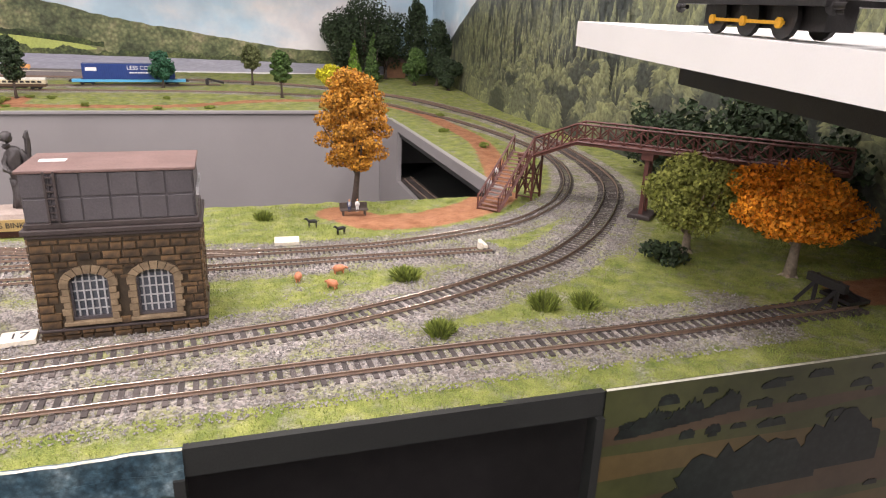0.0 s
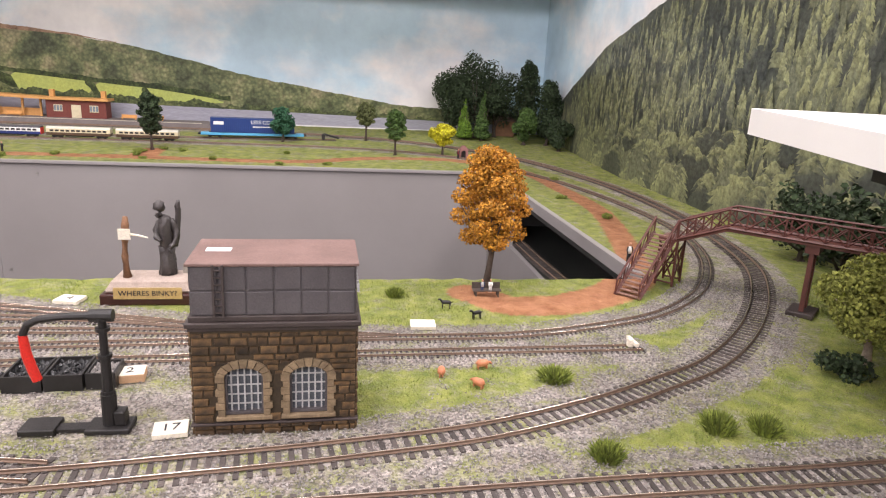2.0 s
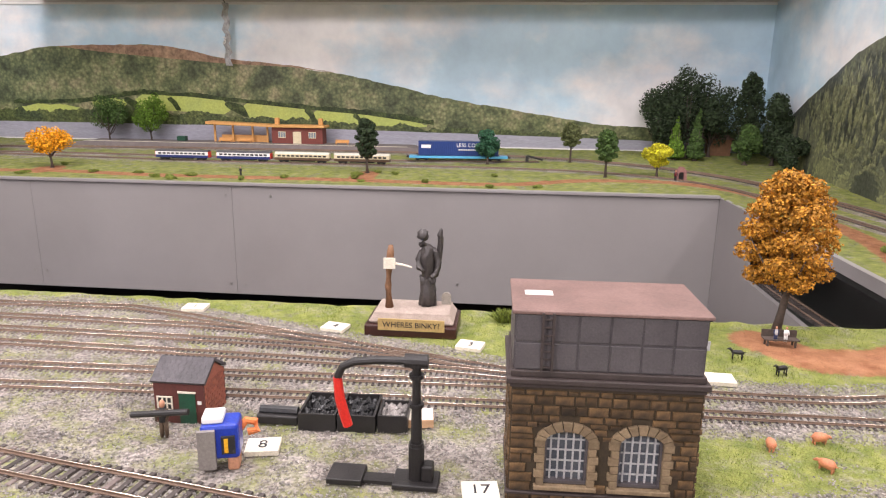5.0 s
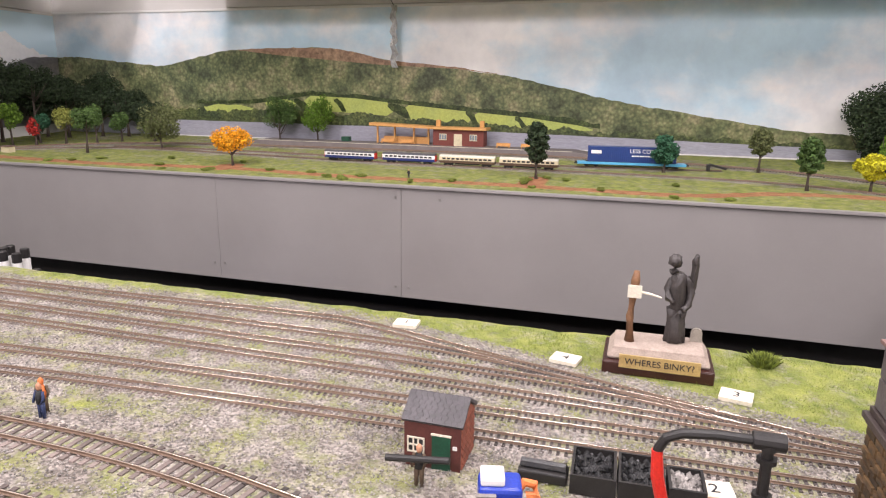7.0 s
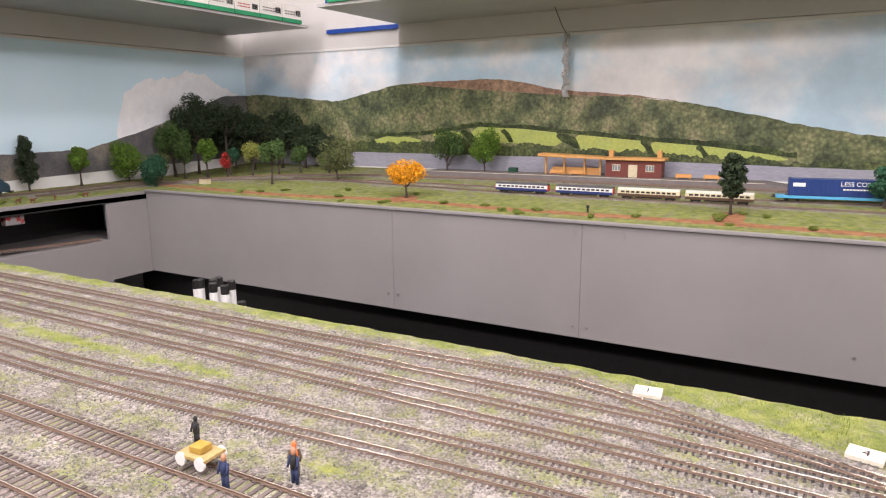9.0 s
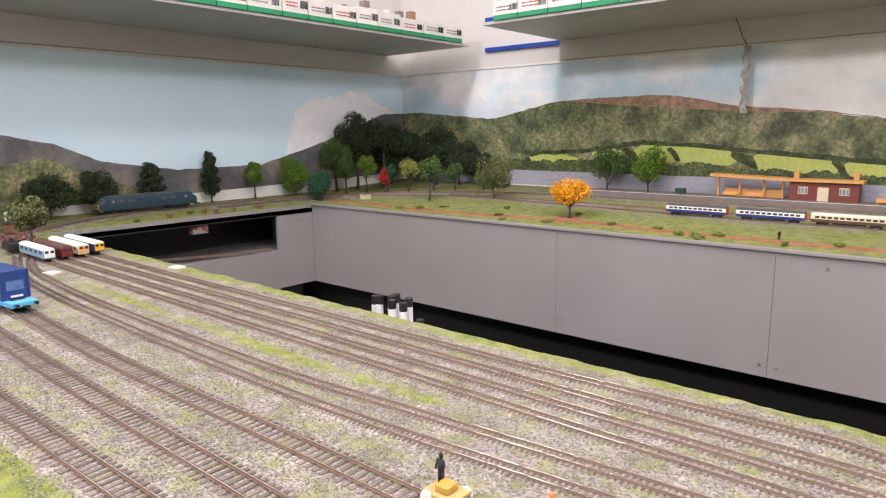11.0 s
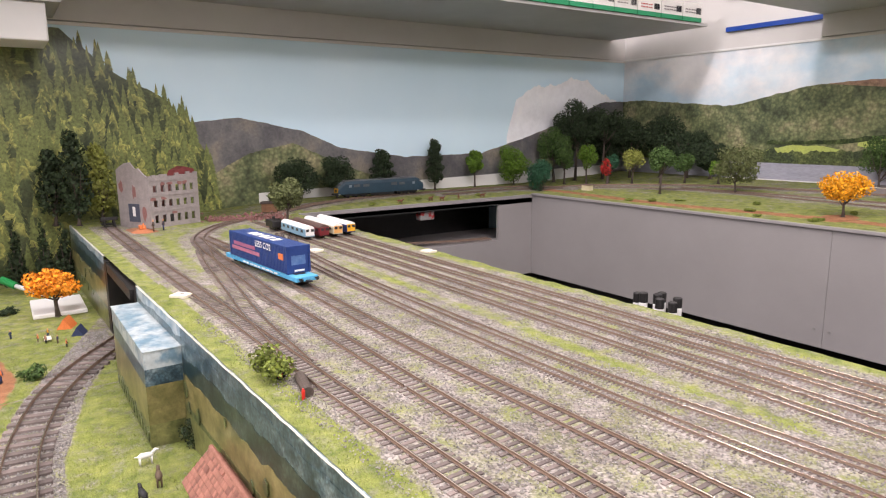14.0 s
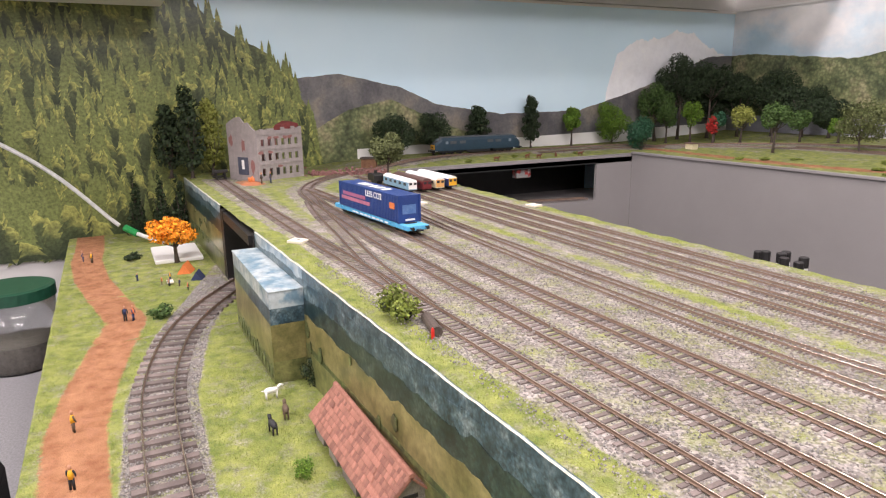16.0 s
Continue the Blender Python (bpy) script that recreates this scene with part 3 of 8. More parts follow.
def sheet_on(wall, name, u0, u1, z0, z1, material, label, off=0.0):
    p = [at_wall(wall, u0, z0, off), at_wall(wall, u1, z0, off), at_wall(wall, u1, z1, off), at_wall(wall, u0, z1, off)]
    p += [at_wall(wall, u0, z0, off - 0.003), at_wall(wall, u1, z0, off - 0.003), at_wall(wall, u1, z1, off - 0.003), at_wall(wall, u0, z1, off - 0.003)]
    F = [(0, 1, 2, 3), (7, 6, 5, 4), (0, 4, 5, 1), (1, 5, 6, 2), (2, 6, 7, 3), (3, 7, 4, 0)]
    ob = mesh_part(name, p, F, material)
    return tagged(ob, label, "backdrop", kind="structure")


bn = sheet_on("n", "backdrop_north", X_LEFT, X_RIGHT, 0.0, 0.435, SKY, "printed landscape backdrop of cloudy sky, wooded hill and lake")
bw = sheet_on("w", "backdrop_west", -0.6, Y_BACK, -0.13, 0.43, SKYPLAIN, "printed landscape backdrop of pale sky, far hills and conifers")
be = sheet_on("e", "backdrop_east", 0.1, Y_BACK, 0.0, 0.5, SKY, "printed landscape backdrop of misty conifer slope")
HX = [-2.19, -2.09, -1.743, -1.504, -1.171, -0.9, -0.558, -0.236, 0.013, 0.18, 0.63]
HZ = [0.29, 0.29, 0.261, 0.312, 0.320, 0.278, 0.238, 0.169, 0.131, 0.106, 0.09]
strip("hill", "n", HX, HZ, [0.02] * 11, 0.001, HILL, bn, 0.004)
strip("moor_top", "n", [-1.45, -1.3, -1.1, -0.95, -0.72, -0.6], [0.314, 0.319, 0.317, 0.284, 0.262, 0.245], [0.312, 0.296, 0.28, 0.268, 0.258, 0.244], 0.0016, MOOR, bn, 0.003)
for us, tops, lows in (([-1.22, -1.19, -1.08, -0.94, -0.92], [0.160, 0.178, 0.172, 0.160, 0.14], [0.150, 0.128, 0.125, 0.118, 0.13]),
                       ([-0.88, -0.86, -0.78, -0.69, -0.675], [0.145, 0.158, 0.15, 0.138, 0.12], [0.135, 0.108, 0.102, 0.10, 0.11]),
                       ([-0.666, -0.64, -0.52, -0.4, -0.32], [0.125, 0.145, 0.13, 0.112, 0.098], [0.12, 0.095, 0.088, 0.086, 0.092]),
                       ([-1.62, -1.55, -1.45, -1.38], [0.125, 0.142, 0.140, 0.125], [0.118, 0.112, 0.11, 0.118]), ([-1.36, -1.3, -1.25], [0.15, 0.168, 0.155], [0.142, 0.13, 0.14])):
    strip("field", "n", us, tops, lows, 0.002, FIELD, bn, 0.004)
for us, tops, lows in (([-1.62, -1.4, -1.2, -1.05, -0.9, -0.7, -0.5, -0.3], [0.152, 0.158, 0.188, 0.180, 0.168, 0.150, 0.138, 0.112], [0.142, 0.146, 0.174, 0.169, 0.155, 0.138, 0.123, 0.098]),):
    strip("hedge", "n", us, tops, lows, 0.0022, HEDGE, bn, 0.006, n=500)
for u0, u1, zt_, zb in ((-0.925, -0.878, 0.158, 0.112), (-0.678, -0.664, 0.142, 0.095), (-1.105, -1.09, 0.171, 0.127), (-0.53, -0.52, 0.128, 0.09), (-1.245, -1.215, 0.165, 0.125)):
    strip("hedge", "n", [u0 - 0.012, u0, u1, u1 + 0.014], [zt_ - 0.006, zt_, zt_ - 0.012, zb + 0.006], [zt_ - 0.012, (zt_ + zb) / 2, zb, zb], 0.0024, HEDGE, bn, 0.005, n=60)
strip("tree_line", "n", [-2.19, -1.5, -1.2, -0.7, -0.3, 0.2, 0.63], [0.122, 0.125, 0.128, 0.105, 0.088, 0.072, 0.07], [0.04] * 7, 0.0025, TREELINE, bn, 0.016, n=900)
strip("lake", "n", [-2.19, -0.9, -0.2, 0.63], [0.088, 0.085, 0.074, 0.058], [0.0] * 4, 0.003, WATER, bn, 0.001)
strip("shore_strip", "n", [-1.75, -1.0, 0.5], [0.037, 0.039, 0.037], [0.028, 0.032, 0.03], 0.0035, WHITE, bn)
WY = [0.2, 0.428, 0.581, 0.751, 0.853, 1.07, 1.356, 1.546, 1.72, 1.9, 2.02]
WZ = [0.2, 0.215, 0.231, 0.195, 0.15, 0.116, 0.12, 0.167, 0.22, 0.285, 0.29]
strip("cloud", "w", [1.46, 1.5, 1.58, 1.66, 1.75, 1.83, 1.92, 1.98], [0.17, 0.29, 0.335, 0.34, 0.365, 0.36, 0.31, 0.29], [0.14, 0.15, 0.17, 0.19, 0.22, 0.24, 0.27, 0.28], 0.0008, CLOUD, bw, 0.012)
strip("hill", "w", WY, WZ, [0.0] * 11, 0.0012, HILLDARK, bw, 0.003)
strip("near_slope", "w", [0.45, 0.6, 0.72, 0.82, 0.9, 1.0], [0.06, 0.14, 0.165, 0.12, 0.09, 0.05], [0.0] * 6, 0.0016, HILL, bw, 0.004)
strip("lake", "w", [0.62, 2.02], [0.036, 0.062], [0.0, 0.0], 0.002, WHITE, bw)
strip("forest_floor", "w", [-0.6, 0.2, 0.3, 0.4, 0.49, 0.52], [0.43, 0.42, 0.33, 0.28, 0.15, 0.02], [-0.13] * 6, 0.0022, FOREST, bw, 0.004)
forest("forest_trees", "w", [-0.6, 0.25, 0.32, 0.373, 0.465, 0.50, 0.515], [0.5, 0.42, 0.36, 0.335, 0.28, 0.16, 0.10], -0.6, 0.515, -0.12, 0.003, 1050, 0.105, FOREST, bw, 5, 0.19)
EY, EZ = [0.1, 0.6, 1.06, 1.33, 1.54, 1.71, 1.94, 2.02], [0.5, 0.47, 0.42, 0.345, 0.285, 0.205, 0.09, 0.06]
strip("forest_floor", "e", EY, EZ, [0.0] * 8, 0.0012, FORESTGREY, be, 0.004)
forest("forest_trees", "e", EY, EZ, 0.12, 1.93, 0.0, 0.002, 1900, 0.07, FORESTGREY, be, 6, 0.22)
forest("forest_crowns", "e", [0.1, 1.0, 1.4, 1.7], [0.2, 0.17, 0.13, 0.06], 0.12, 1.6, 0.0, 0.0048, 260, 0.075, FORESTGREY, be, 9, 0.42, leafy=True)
# pale strip on top of the sheets, grey wall above
for nm, a, b_, c_, d_ in (("n", X_LEFT, X_RIGHT, 0.433, 0.440), ("w", -0.6, Y_BACK, 0.428, 0.435)):
    sheet_on(nm, "trim", a, b_, c_, d_, WHITE, "thin white strip along the top of the backdrop", 0.004)


# ---- tracks ----
def track(name, pts, gauge, sl, sw, sh, pitch, railh, label, singles=None, z_lift=0.0, buried=False):
    """singles: stretch of x in which each sleeper is an object of its own."""
    ob = thing(name, Matrix(), label, "track")
    line = spline(pts, 0.003)
    zc = deck_z(line[:, 0], line[:, 1]) + z_lift
    tan = np.gradient(line[:, :2], axis=0)
    tan /= np.linalg.norm(tan, axis=1)[:, None]
    nor = np.column_stack([-tan[:, 1], tan[:, 0]])
    hw = 0.0005 if gauge > 0.01 else 0.0004
    for side in (1, -1):
        V, F = [], []
        prof = [(-1.6 * hw, 0), (1.6 * hw, 0), (1.6 * hw, 0.25 * railh), (hw * 0.6, 0.35 * railh), (hw * 0.6, 0.7 * railh), (hw, 0.75 * railh), (hw, railh), (-hw, railh), (-hw, 0.75 * railh), (-hw * 0.6, 0.7 * railh), (-hw * 0.6, 0.35 * railh), (-1.6 * hw, 0.25 * railh)]
        k = len(prof)
        sel = range(0, len(line), 2)
        for i in sel:
            c = line[i, :2] + nor[i] * side * gauge / 2
            for px_, pz in prof:
                V.append((c[0] + nor[i, 0] * px_, c[1] + nor[i, 1] * px_, zc[i] + sh + pz))
        m_ = len(sel)
        for i in range(m_ - 1):
            for j in range(k):
                F.append((i * k + j, (i + 1) * k + j, (i + 1) * k + (j + 1) % k, i * k + (j + 1) % k))
        r = mesh_part("rail", V, F, RAILSIDE, ob, smooth=True)
        r.data.materials.append(RAIL)
        idx = np.zeros(len(F), int)
        idx[np.arange(len(F)) % k == 6] = 1
        r.data.polygons.foreach_set("material_index", idx)
    bm = bmesh.new()
    box(bm, -sw / 2, sw / 2, -sl / 2, sl / 2, -0.0008, sh, bevel=0.0)
    for v in bm.verts:
        if v.co.z > 0:
            v.co.x *= 0.9
            v.co.y *= 0.985
    for s in (1, -1):
        for o in (1, -1):
            y = s * gauge / 2 + o * 0.0016
            box(bm, -sw * 0.3, sw * 0.3, y - 0.0005, y + 0.0005, sh - 0.0002, sh + 0.0007)
    me = bpy.data.meshes.new("sleeper")
    bm.to_mesh(me)
    bm.free()
    me.materials.append(SLEEPER)
    dark = me.copy()
    dark.materials[0] = SLEEPERDARK
    base = np.array([v.co[:] for v in me.vertices])
    pol = [tuple(p.vertices) for p in me.polygons]
    V, F = [], []
    rng = np.random.default_rng(len(pts))
    s_at = np.arange(0, len(line) - 1, pitch / 0.003)
    made = 0
    for f in s_at:
        i = int(f)
        c = line[i, :2] + (line[min(i + 1, len(line) - 1), :2] - line[i, :2]) * (f - i)
        ang = math.atan2(tan[i, 1], tan[i, 0]) + rng.uniform(-0.02, 0.02)
        z = zc[i] + rng.uniform(-0.0002, 0.0001)
        if singles and singles[0] < c[0] < singles[1] and c[1] < 0.62 and made < 300:
            o = new("sleeper", dark if c[0] > -0.33 + 0.12 * rng.uniform(-1, 1) else me)
            o.parent = ob
            o.matrix_local = Matrix.Translation((c[0], c[1], z)) @ Matrix.Rotation(ang, 4, "Z")
            made += 1
        else:
            b0 = len(V)
            ca, sa = math.cos(ang), math.sin(ang)
            for p in base:
                V.append((c[0] + ca * p[0] - sa * p[1], c[1] + sa * p[0] + ca * p[1], z + p[2]))
            F += [tuple(b0 + q for q in p) for p in pol]
    if V:
        bed = tagged(mesh_part("sleeper_bed", V, F, SLEEPER, ob), kind="stuff")
        bed.data.materials.append(SLEEPERDARK)
        bed.data.polygons.foreach_set("material_index", [1 if V[f[0]][0] > -0.33 else 0 for f in F])
    return ob


for nm, ln in OO_LINES.items():
    track("railway_track", ln, 0.0165, 0.031, 0.0034, 0.0016, 0.0072, 0.0027,
          {"front": "straight siding of rusty rail on dark sleepers in ballast", "main": "long curved main line of brown rail on dark sleepers",
           "yard": "worn yard track of brown rail in pale ballast", "link": "crossover track between the yard lines"}[nm],
          singles={"front": (-1.2, 0.6), "main": (-1.2, 0.6), "yard": (-1.3, -0.1)}.get(nm), z_lift=-0.0004 if nm == "link" else 0)
for nm, ln in N_LINES.items():
    track("narrow_track", ln, 0.009, 0.0175, 0.0021, 0.0012, 0.0045, 0.0019, "fine scale yard track of thin bright rails and brown sleepers" if "siding" in nm else "fine scale through line of thin rails on brown sleepers")


# ---- overhead shelving with parts boxes ----
BOXWHITE = mat("white_carton", (0.74, 0.72, 0.68), (0.66, 0.63, 0.6), 30, 0.6, vary=0.08)
BOXGREEN = mat("green_carton_edge", (0.02, 0.28, 0.12), (0.015, 0.22, 0.09), 30, 0.6)
BOXBROWN = mat("brown_carton", (0.32, 0.2, 0.12), (0.26, 0.16, 0.09), 30, 0.8)
BARGREY = mat("grey_print_bars", (0.25, 0.22, 0.22), rough=0.7, bump=0)
BARRED = mat("red_print_bars", (0.5, 0.06, 0.05), rough=0.7, bump=0)
BLUEBAR = mat("blue_enamel_bar", (0.01, 0.06, 0.34), (0.01, 0.05, 0.3), 30, 0.4)
bm = bmesh.new()
box(bm, X_LEFT, -1.79, -0.6, 1.93, 0.502, 0.51)
sh = thing("wall_shelf", Matrix(), "long grey sheet-metal wall shelf loaded with cartons", "shelf")
part("shelf_board", bm, METALGREY, sh)
part("shelf_back", B(X_LEFT, X_LEFT + 0.012, -0.6, 1.93, 0.437, 0.502), WALLGREY, sh)
sh2 = thing("wall_shelf", Matrix(), "grey sheet-metal wall shelf over the lake backdrop", "shelf")
bm = bmesh.new()
box(bm, -1.48, 0.63, 1.60, Y_BACK, 0.502, 0.51)
part("shelf_board", bm, METALGREY, sh2)
part("shelf_back", B(-1.48, 0.63, Y_BACK - 0.012, Y_BACK, 0.442, 0.502), WALLGREY, sh2)
for z in (0.49, 0.59):
    tagged(part("trim", B(-1.78, -1.48, Y_BACK - 0.008, Y_BACK, z, z + 0.014), BLUEBAR), "blue enamelled wall strip", "trim", kind="structure")
rng = random.Random(4)


def carton(m, w, d, h):
    ob = thing("parts_carton", m, "small open white carton with green lower edge and printed label", "box", "cartons on the wall shelves")
    t = 0.002
    bm = bmesh.new()
    for a in ((-w / 2, w / 2, 0, t), (-w / 2, w / 2, d - t, d), (-w / 2, -w / 2 + t, t, d - t), (w / 2 - t, w / 2, t, d - t)):
        box(bm, a[0], a[1], a[2], a[3], 0.012, h)
    box(bm, -w / 2 + t, w / 2 - t, t, d - t, 0.012, h * 0.6)
    part("body", bm, BOXWHITE, ob)
    part("green_edge", B(-w / 2 - 0.0003, w / 2 + 0.0003, -0.0004, d, 0, 0.012), BOXGREEN, ob)
    bm = bmesh.new()
    x = -w * 0.38
    while x < w * 0.1:
        bw_ = rng.uniform(0.002, 0.012)
        for r_ in range(2):
            box(bm, x, x + bw_, -0.0012, -0.0004, h * 0.45 + r_ * 0.008, h * 0.45 + r_ * 0.008 + 0.003)
        x += bw_ + 0.003
    part("print", bm, rng.choice([BARGREY, BARRED, BARGREY]), ob)
    bm = bmesh.new()
    for k in range(8):
        box(bm, w * 0.2 + k * 0.003, w * 0.2 + k * 0.003 + rng.uniform(0.0008, 0.002), -0.0012, -0.0004, h * 0.42, h * 0.75)
    part("bar_print", bm, INK, ob)
    for k in range(rng.randint(0, 3)):
        x0, hh = rng.uniform(-w * 0.42, w * 0.1), rng.uniform(0.005, 0.03)
        part("packet", B(x0, x0 + w * rng.uniform(0.15, 0.3), 0.01 + 0.03 * k, 0.03 + 0.03 * k, h * 0.6, h + hh, bevel=0.001), rng.choice([BOXBROWN, BOXWHITE, BARGREY]), ob)
    return ob


y = 0.1
while y < 1.86:
    w = rng.uniform(0.075, 0.1)
    carton(pose(-1.784, y + w / 2, 0.5102, 0, 0, 90), w, 0.3, rng.uniform(0.045, 0.06))
    y += w + 0.003
x = -1.44
while x < 0.5:
    w = rng.uniform(0.075, 0.1)
    carton(pose(x + w / 2, 1.594, 0.5102, 0, 0, 0), w, 0.3, rng.uniform(0.045, 0.06))
    x += w + 0.003


# ---- more materials ----
def leaf_mat(name, a, b):
    m = mat(name, a, b, 260, 0.8, bump=0.0, vary=0.45, lo=0.35, hi=0.65)
    return m


TANK = mat("slate_grey_plastic", (0.105, 0.095, 0.10), (0.075, 0.067, 0.072), 60, 0.42)
TANKTOP = mat("faded_brown_lid", (0.215, 0.135, 0.118), (0.15, 0.092, 0.08), 45, 0.55)
CORNICE = mat("dark_brown_cornice", (0.06, 0.045, 0.042), (0.045, 0.034, 0.032), 80, 0.5)
SANDSTONE = mat("brown_stone_block", (0.15, 0.088, 0.038), (0.03, 0.02, 0.012), 70, 0.6, vary=0.65, lo=0.4, hi=0.62)
MORTAR = mat("ochre_mortar", (0.06, 0.042, 0.022), (0.035, 0.025, 0.015), 200, 0.8)
DRESSED = mat("tan_dressed_stone", (0.27, 0.2, 0.12), (0.17, 0.12, 0.07), 200, 0.7, vary=0.2)
PALEGREY = mat("pale_grey_paint", (0.55, 0.55, 0.56), (0.45, 0.45, 0.46), 100, 0.5)
GLAZEBAR = mat("dull_glazing_bar", (0.5, 0.5, 0.51), (0.36, 0.36, 0.36), 150, 0.5)
DARKPANE = mat("dark_window_glass", (0.07, 0.08, 0.095), (0.12, 0.13, 0.15), 60, 0.1, bump=0)
# near-black for dark panes, and for shade painted into openings
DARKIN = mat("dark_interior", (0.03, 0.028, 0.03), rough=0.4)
REDBROWN = mat("red_oxide_plastic", (0.13, 0.045, 0.035), (0.09, 0.032, 0.026), 120, 0.45)
TREAD = mat("worn_brown_tread", (0.27, 0.16, 0.12), (0.2, 0.11, 0.085), 120, 0.6)
BARK = mat("grey_brown_bark", (0.10, 0.075, 0.06), (0.055, 0.042, 0.035), 250, 0.85)
BARKPALE = mat("pale_bark", (0.34, 0.28, 0.22), (0.2, 0.16, 0.12), 250, 0.85)
L_AUTUMN = leaf_mat("golden_brown_leaf", (0.62, 0.30, 0.03), (0.30, 0.125, 0.012))
L_ORANGE = leaf_mat("orange_leaf", (0.88, 0.36, 0.02), (0.76, 0.25, 0.012))
L_OLIVE = leaf_mat("olive_green_leaf", (0.32, 0.34, 0.075), (0.21, 0.23, 0.045))
L_DARK = leaf_mat("dark_green_leaf", (0.035, 0.06, 0.02), (0.018, 0.032, 0.014))
L_MID = leaf_mat("mid_green_leaf", (0.085, 0.15, 0.03), (0.045, 0.09, 0.022))
L_BRIGHT = leaf_mat("bright_green_leaf", (0.15, 0.26, 0.02), (0.08, 0.16, 0.018))
L_YELLOW = leaf_mat("yellow_leaf", (0.62, 0.58, 0.02), (0.45, 0.42, 0.02))
L_GOLD = leaf_mat("golden_yellow_leaf", (0.85, 0.42, 0.01), (0.7, 0.3, 0.01))
L_BUSH = leaf_mat("grass_green_tuft", (0.21, 0.25, 0.04), (0.12, 0.16, 0.025))
L_RED = leaf_mat("red_leaf", (0.5, 0.03, 0.02), (0.35, 0.02, 0.02))
L_TEAL = leaf_mat("blue_green_leaf", (0.04, 0.14, 0.07), (0.025, 0.09, 0.045))
L_GREYGREEN = leaf_mat("grey_green_leaf", (0.15, 0.17, 0.06), (0.09, 0.105, 0.04))
BLUELOCO = mat("faded_blue_paint", (0.024, 0.058, 0.09), (0.018, 0.045, 0.07), 60, 0.4)
ROOFGREY = mat("weathered_grey_roof", (0.10, 0.11, 0.12), (0.07, 0.075, 0.08), 80, 0.5)
YELLOW = mat("warning_yellow", (0.80, 0.42, 0.02), (0.7, 0.36, 0.02), 90, 0.45)
GLASS = mat("model_window", (0.25, 0.3, 0.34), (0.18, 0.22, 0.26), 60, 0.12, bump=0)
CREAM = mat("cream_paint", (0.72, 0.64, 0.44), (0.62, 0.54, 0.36), 90, 0.5)
NAVY = mat("navy_paint", (0.02, 0.035, 0.16), (0.015, 0.028, 0.13), 90, 0.4)
CONTBLUE = mat("container_blue", (0.02, 0.05, 0.20), (0.016, 0.042, 0.17), 40, 0.35)
SKYBLUE = mat("light_blue_wagon", (0.12, 0.45, 0.72), (0.09, 0.38, 0.63), 60, 0.4)
MAROON = mat("maroon_paint", (0.17, 0.02, 0.025), (0.13, 0.015, 0.02), 80, 0.35)
RED = mat("bright_red_plastic", (0.65, 0.03, 0.02), (0.55, 0.02, 0.015), 60, 0.35)
ORANGE = mat("orange_plastic", (0.75, 0.22, 0.06), (0.65, 0.17, 0.05), 100, 0.5)
STATIONWOOD = mat("yellow_station_timber", (0.72, 0.38, 0.13), (0.62, 0.32, 0.1), 60, 0.6)
STATIONBRICK = mat("red_brick_print", (0.20, 0.05, 0.035), (0.15, 0.035, 0.028), 200, 0.6)
HUTWALL = mat("dark_red_planks", (0.11, 0.03, 0.025), (0.085, 0.024, 0.02), 150, 0.6)
HUTBRICK = mat("red_hut_brick", (0.30, 0.10, 0.06), (0.24, 0.075, 0.05), 200, 0.7, vary=0.2)
SLATE = mat("slate_roof", (0.085, 0.078, 0.085), (0.06, 0.055, 0.06), 150, 0.6, vary=0.15)
GREENDOOR = mat("dark_green_paint", (0.012, 0.075, 0.04), (0.01, 0.055, 0.03), 120, 0.5)
COAL = mat("coal_lump", (0.012, 0.012, 0.013), (0.03, 0.03, 0.032), 400, 0.35, vary=0.4)
BRONZE = mat("dark_bronze_figure", (0.035, 0.03, 0.03), (0.065, 0.056, 0.054), 200, 0.45, bump=0.6)
WOODDARK = mat("dark_mahogany", (0.05, 0.016, 0.012), (0.035, 0.012, 0.01), 60, 0.3, stretch=(1, 6, 6))
BROWNWOOD = mat("brown_tree_stump", (0.24, 0.12, 0.06), (0.16, 0.08, 0.04), 150, 0.7)
SANDTOP = mat("sandy_base_top", (0.42, 0.34, 0.29), (0.32, 0.26, 0.22), 120, 0.9, bump=0.8)
GOLD = mat("brass_name_plate", (0.55, 0.40, 0.17), (0.47, 0.33, 0.13), 60, 0.45, 0.2)
RUINWALL = mat("grey_rendered_ruin", (0.36, 0.32, 0.31), (0.27, 0.24, 0.235), 90, 0.8)
RUINBRICK = mat("exposed_pink_brick", (0.30, 0.15, 0.14), (0.24, 0.11, 0.1), 200, 0.8)
TILERED = mat("clay_roof_tile", (0.35, 0.165, 0.12), (0.25, 0.105, 0.075), 120, 0.75, vary=0.35)
FIELDSTONE = mat("grey_field_stone", (0.3, 0.27, 0.23), (0.2, 0.18, 0.155), 150, 0.8, vary=0.25)
FLESH = mat("painted_flesh_plastic", (0.55, 0.28, 0.17), (0.45, 0.22, 0.13), 200, 0.6)
CLIPGREY = mat("grey_tape", (0.24, 0.22, 0.2), (0.2, 0.18, 0.17), 60, 0.5)
BLUEPL = mat("royal_blue_plastic", (0.02, 0.05, 0.40), (0.015, 0.04, 0.33), 60, 0.3)
CARDBOARD = mat("brown_cardboard", (0.16, 0.075, 0.045), (0.13, 0.06, 0.035), 30, 0.8)
CABLE = mat("white_cable", (0.75, 0.76, 0.75), rough=0.4, bump=0)
GREENPL = mat("green_plastic", (0.02, 0.3, 0.08), (0.015, 0.25, 0.06), 60, 0.4)
CLEAR = bpy.data.materials.new("clear_plastic")
CLEAR.use_nodes = True
